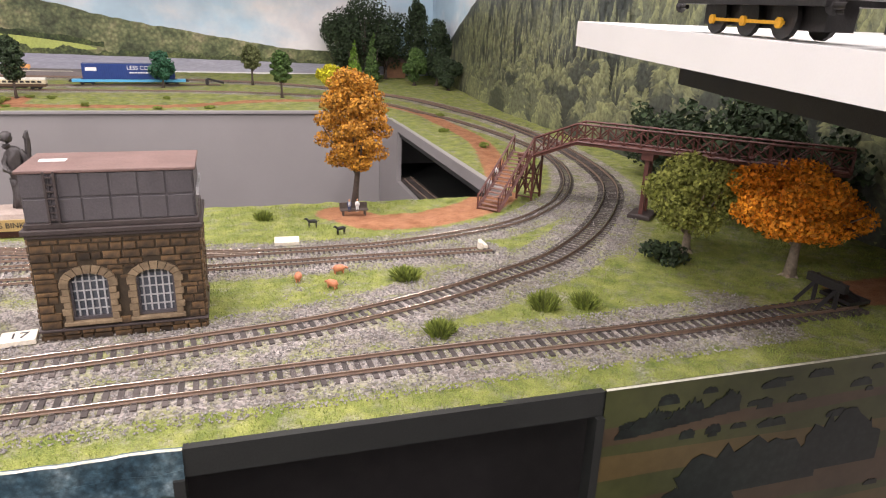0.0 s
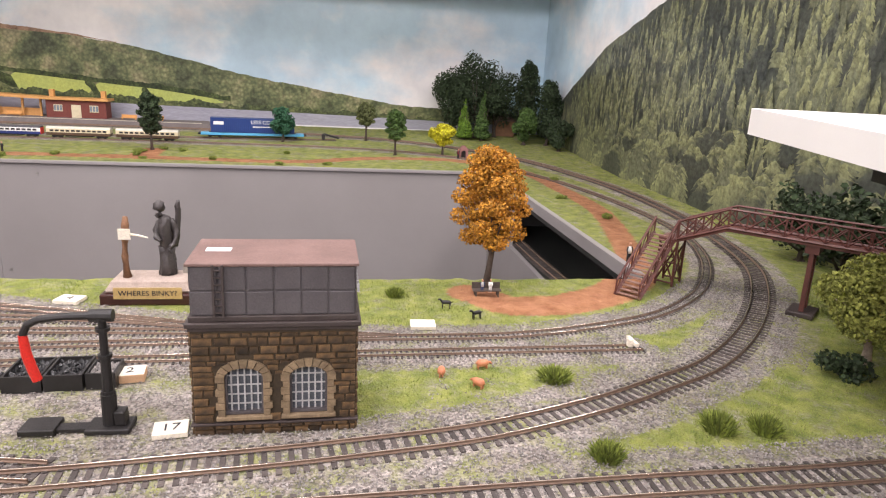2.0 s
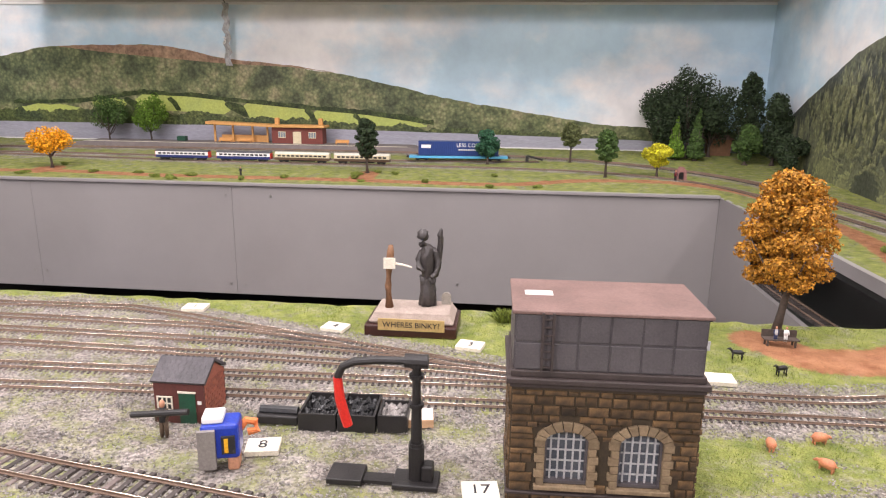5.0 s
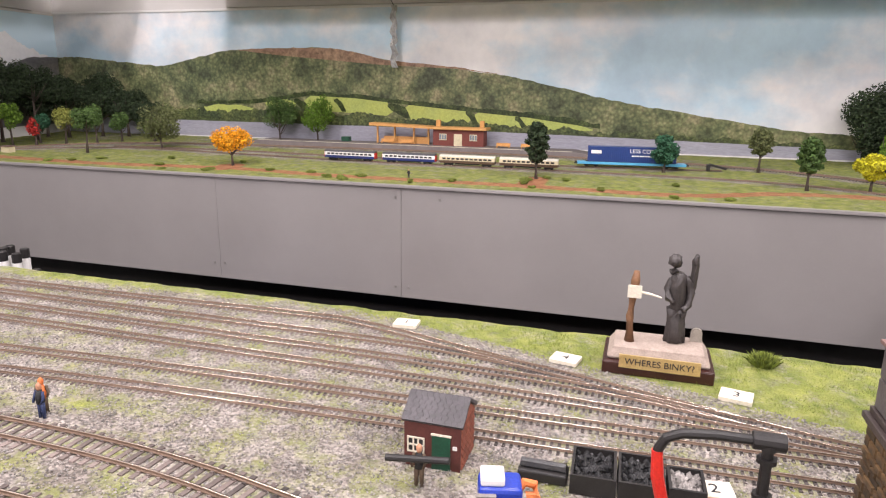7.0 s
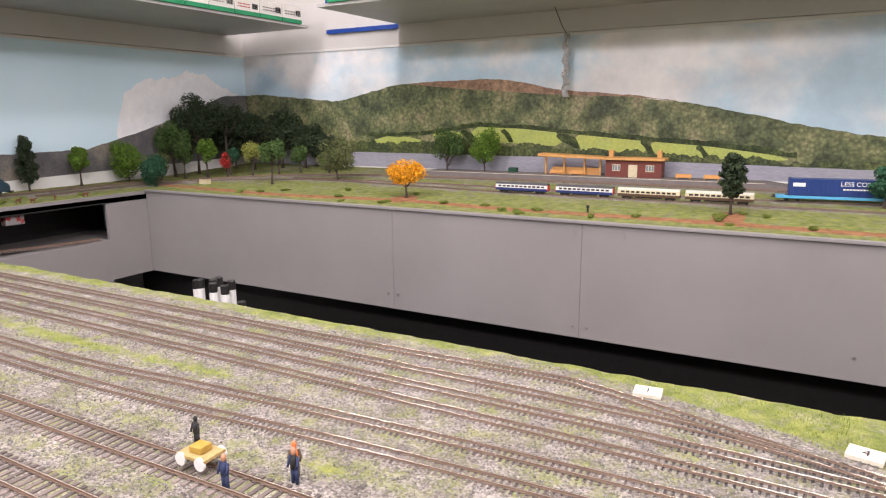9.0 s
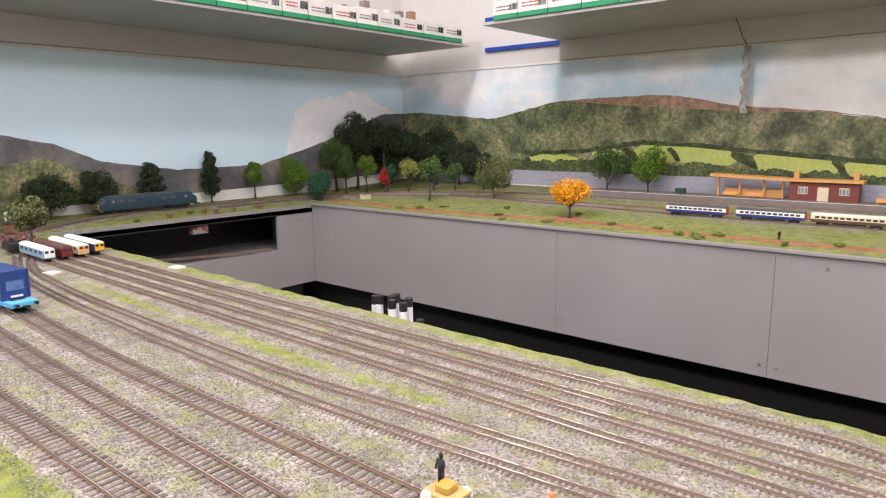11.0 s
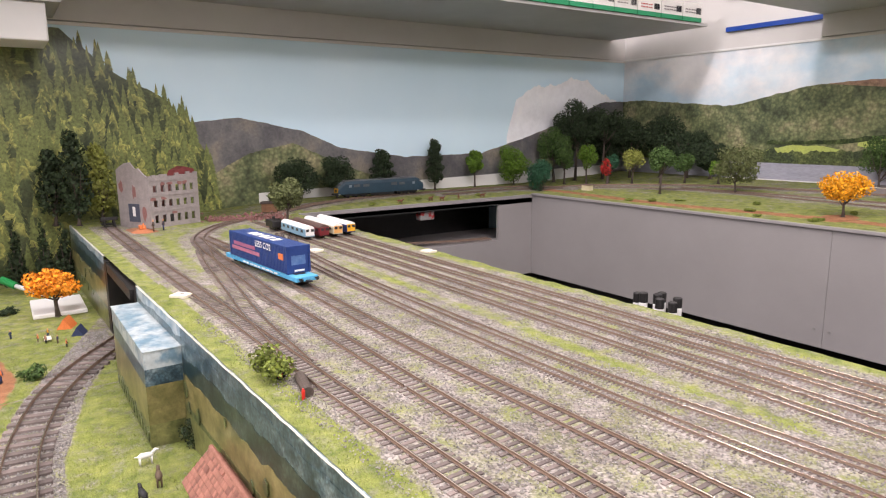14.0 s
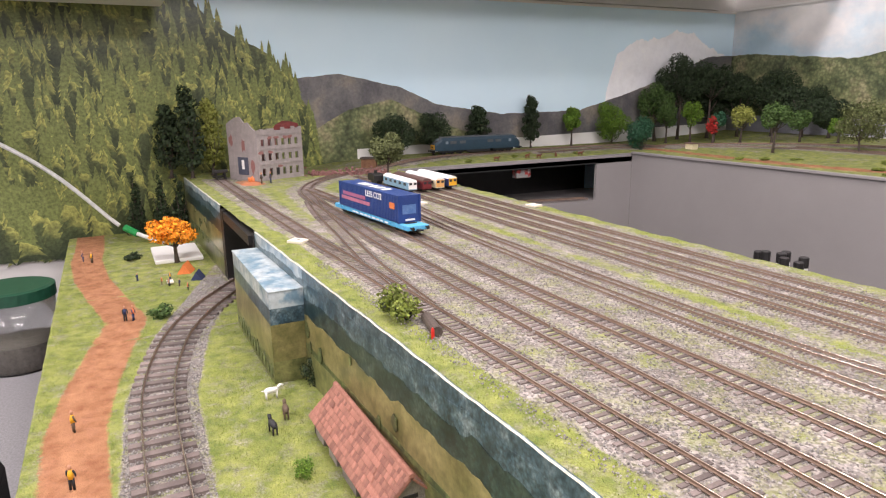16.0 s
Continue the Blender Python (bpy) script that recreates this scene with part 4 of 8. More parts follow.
CLEAR.node_tree.nodes["Principled BSDF"].inputs["Transmission Weight"].default_value = 1.0
CLEAR.node_tree.nodes["Principled BSDF"].inputs["Roughness"].default_value = 0.12
CLEAR.node_tree.nodes["Principled BSDF"].inputs["Base Color"].default_value = (0.85, 0.87, 0.88, 1)


# ---- plants ----
def leaves(rng, blobs, count, size, flat=0.6):
    """Small tilted leaf faces over and inside the blobs (centre, radii)."""
    wts = np.array([b[1][0] * b[1][1] + b[1][2] * b[1][0] for b in blobs])
    pick = rng.choice(len(blobs), count, p=wts / wts.sum())
    C, R = np.array([b[0] for b in blobs])[pick], np.array([b[1] for b in blobs])[pick]
    unit = lambda v: v / np.linalg.norm(v, axis=1)[:, None]
    d = unit(rng.normal(size=(count, 3)))
    rad = np.where(rng.random(count) < 0.85, rng.uniform(0.72, 1.06, count), rng.uniform(0.3, 0.8, count))
    p = C + d * R * rad[:, None]
    nrm = unit(d + rng.normal(size=(count, 3)) * 0.7)
    u = unit(np.cross(nrm, rng.normal(size=(count, 3))))
    v = np.cross(nrm, u)
    s = (size * rng.uniform(0.6, 1.4, count))[:, None]
    V = np.stack([p + u * a * s + v * b * s * (0.7 + 0.6 * rng.random((count, 1))) + nrm * rng.uniform(-0.25, 0.25, (count, 1)) * s
                  for a, b in ((1, 0), (0.25, 0.62), (-0.85, 0.4), (-0.7, -0.55), (0.3, -0.6))], 1).reshape(-1, 3)
    F = np.arange(5 * count).reshape(-1, 5)
    return V.tolist(), F.tolist()


def lobes(rng, cz, rx, rz, n, lump=0.5):
    out = []
    for _ in range(n):
        d = rng.normal(size=3)
        d /= np.linalg.norm(d)
        q = lump * rng.uniform(0.75, 1.2)
        out.append(((d[0] * rx * (1 - q * 0.8), d[1] * rx * (1 - q * 0.8), cz + d[2] * rz * (1 - q * 0.8)), (rx * q, rx * q, rz * q)))
    out.append(((0, 0, cz), (rx * 0.6, rx * 0.6, rz * 0.6)))
    return out


def tree(x, y, h, rx, crown_low, leaf, label, seed, bark=None, count=1500, size=0.0022, shape="round", name="model_tree", trunk=0.0035, z=None, group=""):
    rng = np.random.default_rng(seed)
    zz = float(deck_z(x, y)) if z is None else z
    ob = thing(name, pose(x, y, zz), label, "tree", group)
    cz, rz = (h + crown_low) / 2, (h - crown_low) / 2
    bm = bmesh.new()
    lean = rng.normal(size=2) * 0.02 * h
    top = crown_low + rz * (1.3 if shape != "cone" else 1.7)
    spine = [(0, 0, -0.002), (lean[0] * 0.3, lean[1] * 0.3, crown_low * 0.5), (lean[0] * 0.6, lean[1] * 0.6, crown_low), (lean[0], lean[1], top)]
    tube(bm, spine, [trunk * 1.5, trunk, trunk * 0.85, trunk * 0.2], 7)
    for k in range(9):
        f = rng.uniform(0.75, 1.5)
        b0 = Vector((lean[0] * 0.6, lean[1] * 0.6, crown_low * f if f < 1 else crown_low + (f - 1) * rz))
        a = k * 2.4 + rng.uniform(-0.4, 0.4)
        e = Vector((math.cos(a) * rx * rng.uniform(0.5, 0.8), math.sin(a) * rx * rng.uniform(0.5, 0.8), cz + rz * rng.uniform(-0.5, 0.4)))
        mid = (b0 + e) / 2 + Vector((0, 0, -0.1 * rz))
        tube(bm, [b0, mid, e], [trunk * 0.5, trunk * 0.35, trunk * 0.1], 5)
    for k in range(5):
        a = k * 1.257
        tube(bm, [(0, 0, 0.004), (math.cos(a) * trunk * 2.6, math.sin(a) * trunk * 2.6, -0.0015)], [trunk * 0.6, trunk * 0.2], 5)
    part("trunk", bm, bark or BARK, ob, smooth=True)
    if shape == "round":
        bl = lobes(rng, cz, rx, rz, 14, 0.42)
    elif shape == "tall":
        bl = []
        for k in range(34):
            f = 0.06 + 0.9 * (k + 0.5) / 34
            r = rx * math.sin(math.pi * f ** 0.72) ** 0.6 * (0.66 if k % 4 else 0.2)
            bl.append(((math.cos(k * 2.4) * r, math.sin(k * 2.4) * r, crown_low + 2 * rz * f), (rx * 0.34, rx * 0.34, rz * 0.17)))
    elif shape == "flat":
        bl = [((math.cos(a) * rx * q, math.sin(a) * rx * q, cz + rng.uniform(-0.35, 0.45) * rz - 0.3 * rz * q), (rx * 0.38, rx * 0.38, rz * 0.5)) for a, q in zip(rng.uniform(0, 6.28, 20), rng.uniform(0.1, 0.68, 20))]
    else:
        bl = [((rng.normal() * rx * 0.08, rng.normal() * rx * 0.08, crown_low + 2 * rz * f), (rx * (1 - f) + 0.001, rx * (1 - f) + 0.001, rz * 0.14)) for f in np.linspace(0, 0.97, 12)]
    V, F = leaves(rng, bl, count, size)
    mesh_part("crown", V, F, leaf, ob)
    return ob


def bush(x, y, r, h, leaf, label, seed, blades=True, z=None, name="bush"):
    """A tuft of blades, or a low leafy mound."""
    rng = np.random.default_rng(seed)
    V, F = [], []
    if blades:
        for _ in range(420):
            a, q = rng.uniform(0, 6.28), rng.uniform(0, 1) ** 0.6
            b = np.array([math.cos(a) * r * 0.65 * q, math.sin(a) * r * 0.65 * q, -0.001])
            t = b + np.array([math.cos(a) * r * 0.5 * q + rng.normal() * r * 0.15, math.sin(a) * r * 0.5 * q + rng.normal() * r * 0.15, h * rng.uniform(0.6, 1.1) * (1 - 0.35 * q)])
            s = np.cross(t - b, rng.normal(size=3))
            s = s / np.linalg.norm(s) * r * 0.055
            i = len(V)
            mid = (b + t) / 2 + np.array([0, 0, h * 0.08])
            V += [b - s, b + s, mid + s * 1.3, mid - s * 1.3, t]
            F += [(i, i + 1, i + 2, i + 3), (i + 3, i + 2, i + 4)]
    else:
        V, F = leaves(rng, lobes(rng, h * 0.45, r, h * 0.55, 9, 0.45), 800, r * 0.09)
    ob = mesh_part(name, V, F, leaf)
    ob.matrix_world = pose(x, y, float(deck_z(x, y)) if z is None else z)
    return tagged(ob, label, "bush", "bushes on the layout")


# ---- the water tower ----
def stone_face(parent, origin, along, out, width, z0, z1, holes, rng):
    """Coursed rubble blocks on one wall face; along and out are unit vectors."""
    z = z0
    while z < z1 - 0.0015:
        ch = min(rng.choice([0.0028, 0.0038, 0.0052, 0.0052]), z1 - z)
        u = 0.0
        while u < width - 0.001:
            w = min(rng.uniform(0.005, 0.0125), width - u)
            if width - u - w < 0.003:
                w = width - u
            c, cz = u + w / 2, z + ch / 2
            if not any(a - w * 0.3 < c < b + w * 0.3 and e - ch * 0.3 < cz and (cz < f - 0.0115 or ((2 * c - a - b) / (b - a)) ** 2 + ((cz - f + 0.0115) / 0.0118) ** 2 < 1) for a, b, e, f in holes):
                t = rng.uniform(0.0006, 0.0014)
                bm = bmesh.new()
                vs = box(bm, -w / 2 + 0.00035, w / 2 - 0.00035, -t, 0.0004, -ch / 2 + 0.00035, ch / 2 - 0.00035)
                for v in vs:
                    if v.co.y < 0:
                        v.co.x *= 0.9
                        v.co.z *= 0.85
                m = Matrix.Translation(origin + along * c + Vector((0, 0, cz)))
                rot = Matrix((along, -out, Vector((0, 0, 1)))).transposed().to_4x4()
                o = part("stone_block", bm, SANDSTONE, parent)
                o.matrix_local = m @ rot
            u += w
        z += ch


def water_tower(m):
    ob = thing("water_tower", m, "stone water tower with grey panelled tank and brown lid", "water tower")
    W, D, H = 0.091, 0.052, 0.064
    rng = random.Random(11)
    walls = bmesh.new()
    wins = [(0.017, 0.039), (0.053, 0.075)]
    zs, zt = 0.012, 0.036
    # front wall with two arched openings, other walls plain
    for x0, x1 in ((0, wins[0][0]), (wins[0][1], wins[1][0]), (wins[1][1], W)):
        box(walls, x0, x1, 0, 0.004, 0, H)
    for a, b in wins:
        box(walls, a, b, 0, 0.004, 0, zs)
        arc = [(a, H), (a, zt)] + [(a + (b - a) * k / 12, zt + 0.0062 * math.sin(math.pi * k / 12)) for k in range(13)][1:-1] + [(b, zt), (b, H)]
        prism(walls, arc, 0, 0.004)
    wl = part("front_wall", walls, MORTAR, ob)
    west_side = part("side_wall", B(0, 0.004, 0.004, D, 0, H), MORTAR, ob)
    east_side = part("side_wall", B(W - 0.004, W, 0.004, D, 0, H), MORTAR, ob)
    part("back_wall", B(0.004, W - 0.004, D - 0.004, D, 0, H), MORTAR, ob)
    holes = [(a - 0.0042, b + 0.0042, zs - 0.003, zt + 0.0115) for a, b in wins]
    stone_face(wl, Vector((0, 0, 0)), Vector((1, 0, 0)), Vector((0, -1, 0)), W, 0.0075, H, holes, rng)
    stone_face(wl, Vector((0, -0.001, 0)), Vector((1, 0, 0)), Vector((0, -1, 0)), W, 0.0, 0.0065, [], rng)
    stone_face(east_side, Vector((W, 0, 0)), Vector((0, 1, 0)), Vector((1, 0, 0)), D, 0.0, H, [], rng)
    stone_face(west_side, Vector((0, D, 0)), Vector((0, -1, 0)), Vector((-1, 0, 0)), D, 0.0, H, [], rng)
    part("plinth_ledge", B(-0.0016, W + 0.0016, -0.0022, D, 0.0062, 0.0078, bevel=0.0004), CORNICE, ob)
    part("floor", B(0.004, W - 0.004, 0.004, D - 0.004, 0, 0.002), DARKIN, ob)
    for a, b in wins:
        w = part("window", B(a + 0.0003, b - 0.0003, 0.0036, 0.004, zs, zt + 0.006), DARKPANE, ob, "arched window with pale glazing bars")
        for k in range(1, 6):
            x = a + (b - a) * k / 6
            part("glazing_bar", B(x - 0.00045, x + 0.00045, 0.0022, 0.0032, zs, zt + 0.0055 * math.sin(math.pi * k / 6)), GLAZEBAR, w)
        for k in range(1, 5):
            z = zs + (zt + 0.003 - zs) * k / 4.6
            part("glazing_bar", B(a, b, 0.0024, 0.0030, z - 0.0004, z + 0.0004), GLAZEBAR, w)
        bm = bmesh.new()
        for x0, x1 in ((a, a + 0.0016), (b - 0.0016, b)):
            box(bm, x0, x1, 0.001, 0.0036, zs, zt + 0.001)
        box(bm, a, b, 0.0005, 0.0036, zs, zs + 0.0016)
        part("window_frame", bm, TANK, w)
        part("window_sill", B(a - 0.0045, b + 0.0045, -0.0028, 0.001, zs - 0.0026, zs - 0.0002, bevel=0.0004), DRESSED, w)
        for side in (0, 1):
            for k in range(6):
                ww = 0.0046 if k % 2 else 0.0034
                x0 = a - ww if side == 0 else b - 0.0004
                part("quoin", B(x0, x0 + ww + 0.0004, -0.0022, 0.001, zs + k * 0.0042, zs + k * 0.0042 + 0.0039, bevel=0.0003), DRESSED, w)
        c, rr = (a + b) / 2, (b - a) / 2
        for k in range(9):
            f0, f1 = math.pi * k / 9 + 0.02, math.pi * (k + 1) / 9 - 0.02
            q = [(c - (rr + g) * math.cos(f), zt + (0.0062 + g) * math.sin(f)) for g, f in ((-0.0004, f0), (0.0042, f0), (0.0042, f1), (-0.0004, f1))]
            bm = bmesh.new()
            prism(bm, q, -0.0022, 0.001)
            part("arch_stone", bm, DRESSED, w)
    bm = bmesh.new()
    box(bm, -0.001, W + 0.001, -0.001, D + 0.001, H, H + 0.002)
    box(bm, -0.0026, W + 0.0026, -0.0026, D + 0.0026, H + 0.002, H + 0.0052, bevel=0.0006)
    box(bm, -0.0006, W + 0.0006, -0.0006, D + 0.0006, H + 0.0052, H + 0.0085, bevel=0.0005)
    part("cornice", bm, CORNICE, ob)
    z0, z1 = H + 0.0085, H + 0.037
    tank = part("tank", B(0.001, W - 0.001, 0.001, D - 0.001, z0, z1), TANK, ob)
    for k in range(6):
        for r_ in range(2):
            bx = 0.001 + (W - 0.002) * k / 6
            part("tank_panel", B(bx + 0.0005, bx + (W - 0.002) / 6 - 0.0005, 0.0002, 0.0011, z0 + r_ * 0.0143 + 0.0006, z0 + r_ * 0.0143 + 0.0137, bevel=0.0003), TANK, tank)
    for xx in (0.0003, W - 0.0011):
        for k in range(3):
            for r_ in range(2):
                part("tank_panel", B(xx, xx + 0.0008, 0.002 + k * 0.0165, 0.002 + k * 0.0165 + 0.0155, z0 + r_ * 0.0143 + 0.0006, z0 + r_ * 0.0143 + 0.0137, bevel=0.0003), TANK, tank)
    bm = bmesh.new()
    for k in range(7):
        box(bm, W + 0.0002, W + 0.0016, 0.004 + k * 0.0068, 0.0052 + k * 0.0068, z0 + 0.012, z0 + 0.0165)
    part("tie_plate", bm, PALEGREY, tank)
    lid = part("lid", B(-0.001, W + 0.001, -0.001, D + 0.001, z1, z1 + 0.0018, bevel=0.0004), TANKTOP, ob)
    part("sticker", B(0.006, 0.020, 0.024, 0.031, z1 + 0.0018, z1 + 0.0022), WHITE, lid, "faded white sticker")
    bm = bmesh.new()
    for x in (0.0135, 0.0185):
        box(bm, x - 0.0006, x + 0.0006, -0.0022, -0.001, z0, z1 + 0.001)
    for k in range(7):
        box(bm, 0.0135, 0.0185, -0.0019, -0.0011, z0 + 0.002 + k * 0.004, z0 + 0.0028 + k * 0.004)
    part("ladder", bm, CORNICE, ob)
    return ob


water_tower(pose(-0.0712, 0.3525, 0.0, 0, 0, 1.3))


# ---- the footbridge ----
def footbridge():
    ob = thing("footbridge", Matrix(), "dark red footbridge with latticed rails and worn stairs", "footbridge")
    Lp, d = Vector((0.362, 0.632, 0)), Vector((math.cos(radians(-47)), math.sin(radians(-47)), 0))
    n = Vector((-d.y, d.x, 0))
    hw = 0.0135
    prof = [(-0.012, 0.052), (0.008, 0.052), (0.055, 0.072), (0.31, 0.072)]
    zat = lambda s: float(np.interp(s, [p[0] for p in prof], [p[1] for p in prof]))

    def P(s, o, z):
        return Lp + d * s + n * o + Vector((0, 0, z))
    bm = bmesh.new()
    for (s0, z0), (s1, z1) in zip(prof, prof[1:]):
        vs = [bm.verts.new(P(s, o, z + dz)) for s, z in ((s0, z0), (s1, z1)) for o in (-hw, hw) for dz in (-0.0025, 0)]
        for f in ((0, 2, 3, 1), (4, 5, 7, 6), (0, 1, 5, 4), (2, 6, 7, 3), (1, 3, 7, 5), (0, 4, 6, 2)):
            bm.faces.new([vs[i] for i in f])
    part("deck", bm, REDBROWN, ob)
    rh = 0.02
    for o in (-hw, hw):
        bm = bmesh.new()
        ss = list(np.linspace(0.008, 0.055, 4)) + list(np.linspace(0.055, 0.31, 16))[1:]
        tube(bm, [P(s, o, zat(s) + rh) for s in ss], 0.0012, 4)
        tube(bm, [P(s, o, zat(s) + 0.001) for s in ss], 0.0016, 4)
        rail = part("handrail", bm, REDBROWN, ob)
        for i, s in enumerate(ss):
            part("post", T([P(s, o, zat(s)), P(s, o, zat(s) + rh)], 0.0011, 4), REDBROWN, rail)
            if i < len(ss) - 1:
                s2 = ss[i + 1]
                part("brace", T([P(s, o, zat(s) + 0.002), P(s2, o, zat(s2) + rh - 0.002)], 0.0007, 4), REDBROWN, rail)
                part("brace", T([P(s2, o, zat(s2) + 0.002), P(s, o, zat(s) + rh - 0.002)], 0.0007, 4), REDBROWN, rail)
    # pier with a stepped foot
    pc = P(0.131, 0, 0)
    bm = bmesh.new()
    for o in (-0.008, 0.008):
        tube(bm, [pc + n * o, pc + n * o + Vector((0, 0, 0.07))], 0.003, 4)
    box(bm, -0.006, 0.006, -0.012, 0.012, 0.062, 0.07, m=Matrix.Translation(pc) @ Matrix.Rotation(radians(-47), 4, "Z"))
    part("pier", bm, REDBROWN, ob)
    part("pier_foot", B(-0.012, 0.012, -0.016, 0.016, 0, 0.005, bevel=0.001, m=Matrix.Translation(pc) @ Matrix.Rotation(radians(-47), 4, "Z")), CORNICE, ob)
    # landing tower
    for s, o in ((-0.01, -0.012), (-0.01, 0.012), (0.008, -0.012), (0.008, 0.012)):
        part("landing_post", T([P(s, o, 0), P(s, o, 0.052)], 0.0016, 4), REDBROWN, ob)
    for z0, z1 in ((0.005, 0.045), (0.045, 0.005)):
        for o in (-0.012, 0.012):
            part("landing_brace", T([P(-0.01, o, z0), P(0.008, o, z1)], 0.001, 4), REDBROWN, ob)
        for s in (-0.01, 0.008):
            part("landing_brace", T([P(s, -0.012, z0), P(s, 0.012, z1)], 0.001, 4), REDBROWN, ob)
    for z in (0.004, 0.026):
        for o in (-0.012, 0.012):
            part("landing_tie", T([P(-0.01, o, z), P(0.008, o, z)], 0.001, 4), REDBROWN, ob)
    # stairs
    a, b = Vector((0.2945, 0.5865, 0.0)), Vector((0.352, 0.6335, 0.054))
    st = (b - a).normalized()
    side = Vector((-(b - a).y, (b - a).x, 0)).normalized() * 0.0125
    N = 16
    flight = part("stringer", T([a + side, b + side], 0.0022, 4), REDBROWN, ob)
    part("stringer", T([a - side, b - side], 0.0022, 4), REDBROWN, ob)
    ang = math.atan2((b - a).y, (b - a).x)
    for k in range(N):
        c = a + (b - a) * ((k + 0.5) / N)
        part("tread", B(-0.0021, 0.0021, -0.0122, 0.0122, -0.0006, 0.0006, m=Matrix.Translation(c) @ Matrix.Rotation(ang, 4, "Z")), TREAD, ob)
    for sgn in (1, -1):
        up = Vector((0, 0, 0.017))
        part("handrail", T([a + side * sgn + up * 0.9, b + side * sgn + up], 0.0013, 4), REDBROWN, ob)
        for k in range(6):
            c = a + (b - a) * (k / 5) + side * sgn
            part("baluster", T([c, c + up], 0.001, 4), REDBROWN, ob)
        for k in range(5):
            c, e = a + (b - a) * (k / 5) + side * sgn, a + (b - a) * ((k + 1) / 5) + side * sgn
            part("stair_brace", T([c, e + up], 0.0006, 4), REDBROWN, ob)


footbridge()

# ---- trees near ----
tree(0.155, 0.612, 0.141, 0.040, 0.042, L_AUTUMN, "tall autumn tree with golden brown leaves and dark trunk", 3, count=15000, size=0.0014, shape="tall", trunk=0.0032)
tree(0.425, 0.425, 0.088, 0.044, 0.018, L_OLIVE, "broad olive green tree with foam-like foliage", 4, count=11000, size=0.0016, shape="round", bark=BARKPALE)
tree(0.472, 0.352, 0.098, 0.058, 0.034, L_ORANGE, "wide orange autumn tree on a pale rooted trunk", 5, count=14000, size=0.0017, shape="round", bark=BARKPALE, trunk=0.004)
for i, (x, y, r, h) in enumerate(((0.244, 0.335, 0.011, 0.016), (0.274, 0.332, 0.010, 0.014), (0.161, 0.311, 0.010, 0.013), (0.162, 0.41, 0.012, 0.012), (0.063, 0.593, 0.009, 0.011), (-0.075, 0.622, 0.011, 0.013))):
    bush(x, y, r, h, L_BUSH, "small tuft of upright green grass blades", 20 + i)
bush(0.388, 0.405, 0.02, 0.018, L_DARK, "dark green low bush in the shade of the trees", 31, blades=False)
bush(-0.985, 0.225, 0.019, 0.03, L_BUSH, "rounded green bush beside the buffer stop", 32, blades=False)

# ---- far trees on the deck ----
FT = [(-1.149, 1.514, 0.10, 0.052, 0.03, L_GOLD, "flat", "golden yellow autumn tree with spreading crown"), (-0.4, 1.549, 0.122, 0.03, 0.035, L_DARK, "tall", "dark green upright tree beside the path"),
      (-1.519, 1.711, 0.135, 0.066, 0.025, L_GREYGREEN, "round", "broad grey-green tree on the far deck"), (-1.674, 1.592, 0.13, 0.045, 0.06, L_MID, "flat", "slender green tree with layered crown"),
      (-1.26, 1.93, 0.14, 0.065, 0.03, L_MID, "round", "mid green tree near the lake"), (-1.14, 1.95, 0.15, 0.05, 0.035, L_BRIGHT, "round", "bright green tree near the lake"),
      (0.08, 1.774, 0.10, 0.028, 0.04, L_GREYGREEN, "tall", "thin pale green tree on the far deck"), (0.142, 1.569, 0.105, 0.027, 0.035, L_MID, "tall", "thin dark green tree on the far deck"),
      (-0.13, 1.71, 0.085, 0.032, 0.02, L_TEAL, "round", "blue-green bushy tree beside the container wagon"), (0.258, 1.585, 0.075, 0.033, 0.025, L_YELLOW, "round", "bright yellow tree above the soil path"),
      (-2.125, 0.815, 0.115, 0.05, 0.025, L_DARK, "round", "dark round tree against the backdrop"), (-2.15, 0.97, 0.125, 0.04, 0.02, L_DARK, "tall", "dark oval tree against the backdrop"),
      (-2.15, 1.15, 0.15, 0.03, 0.02, L_DARK, "tall", "dark narrow tree against the backdrop"), (-2.15, 1.30, 0.115, 0.028, 0.045, L_BRIGHT, "round", "small bright green tree against the backdrop"),
      (-2.14, 1.45, 0.135, 0.06, 0.01, L_BRIGHT, "round", "rounded bright green tree by the line"), (-2.12, 0.70, 0.11, 0.06, 0.005, L_DARK, "round", "large dark round tree by the ruin"),
      (-1.83, 0.56, 0.10, 0.036, 0.03, L_GREYGREEN, "round", "olive tree at the end of the sidings"), (-2.0, 1.44, 0.095, 0.04, 0.0, L_TEAL, "round", "dense dark shrub at the deck corner")]
for i, (x, y, h, r, lo, lf, shp, lab) in enumerate(FT):
    tree(x, y, h, r, lo, lf, lab, 60 + i, count=4200, size=0.0025, shape=shp, trunk=0.0026)
rg = random.Random(8)
for i, (x, y, h, r, lo, lf) in enumerate(((-2.11, 1.70, 0.27, 0.075, 0.10, L_DARK), (-2.06, 1.78, 0.255, 0.07, 0.10, L_DARK), (-2.13, 1.62, 0.19, 0.055, 0.06, L_MID), (-2.01, 1.86, 0.20, 0.075, 0.06, L_DARK), (-1.93, 1.92, 0.21, 0.08, 0.06, L_DARK),
                                               (-1.84, 1.94, 0.17, 0.065, 0.05, L_DARK), (-2.10, 1.86, 0.19, 0.08, 0.05, L_DARK), (-1.76, 1.95, 0.12, 0.05, 0.03, L_DARK))):
    tree(x, y, h, r, lo, lf, "tall tree of the dark wood in the corner of the deck", 90 + i, count=7000, size=0.003, shape="round", trunk=0.004, group="corner wood")
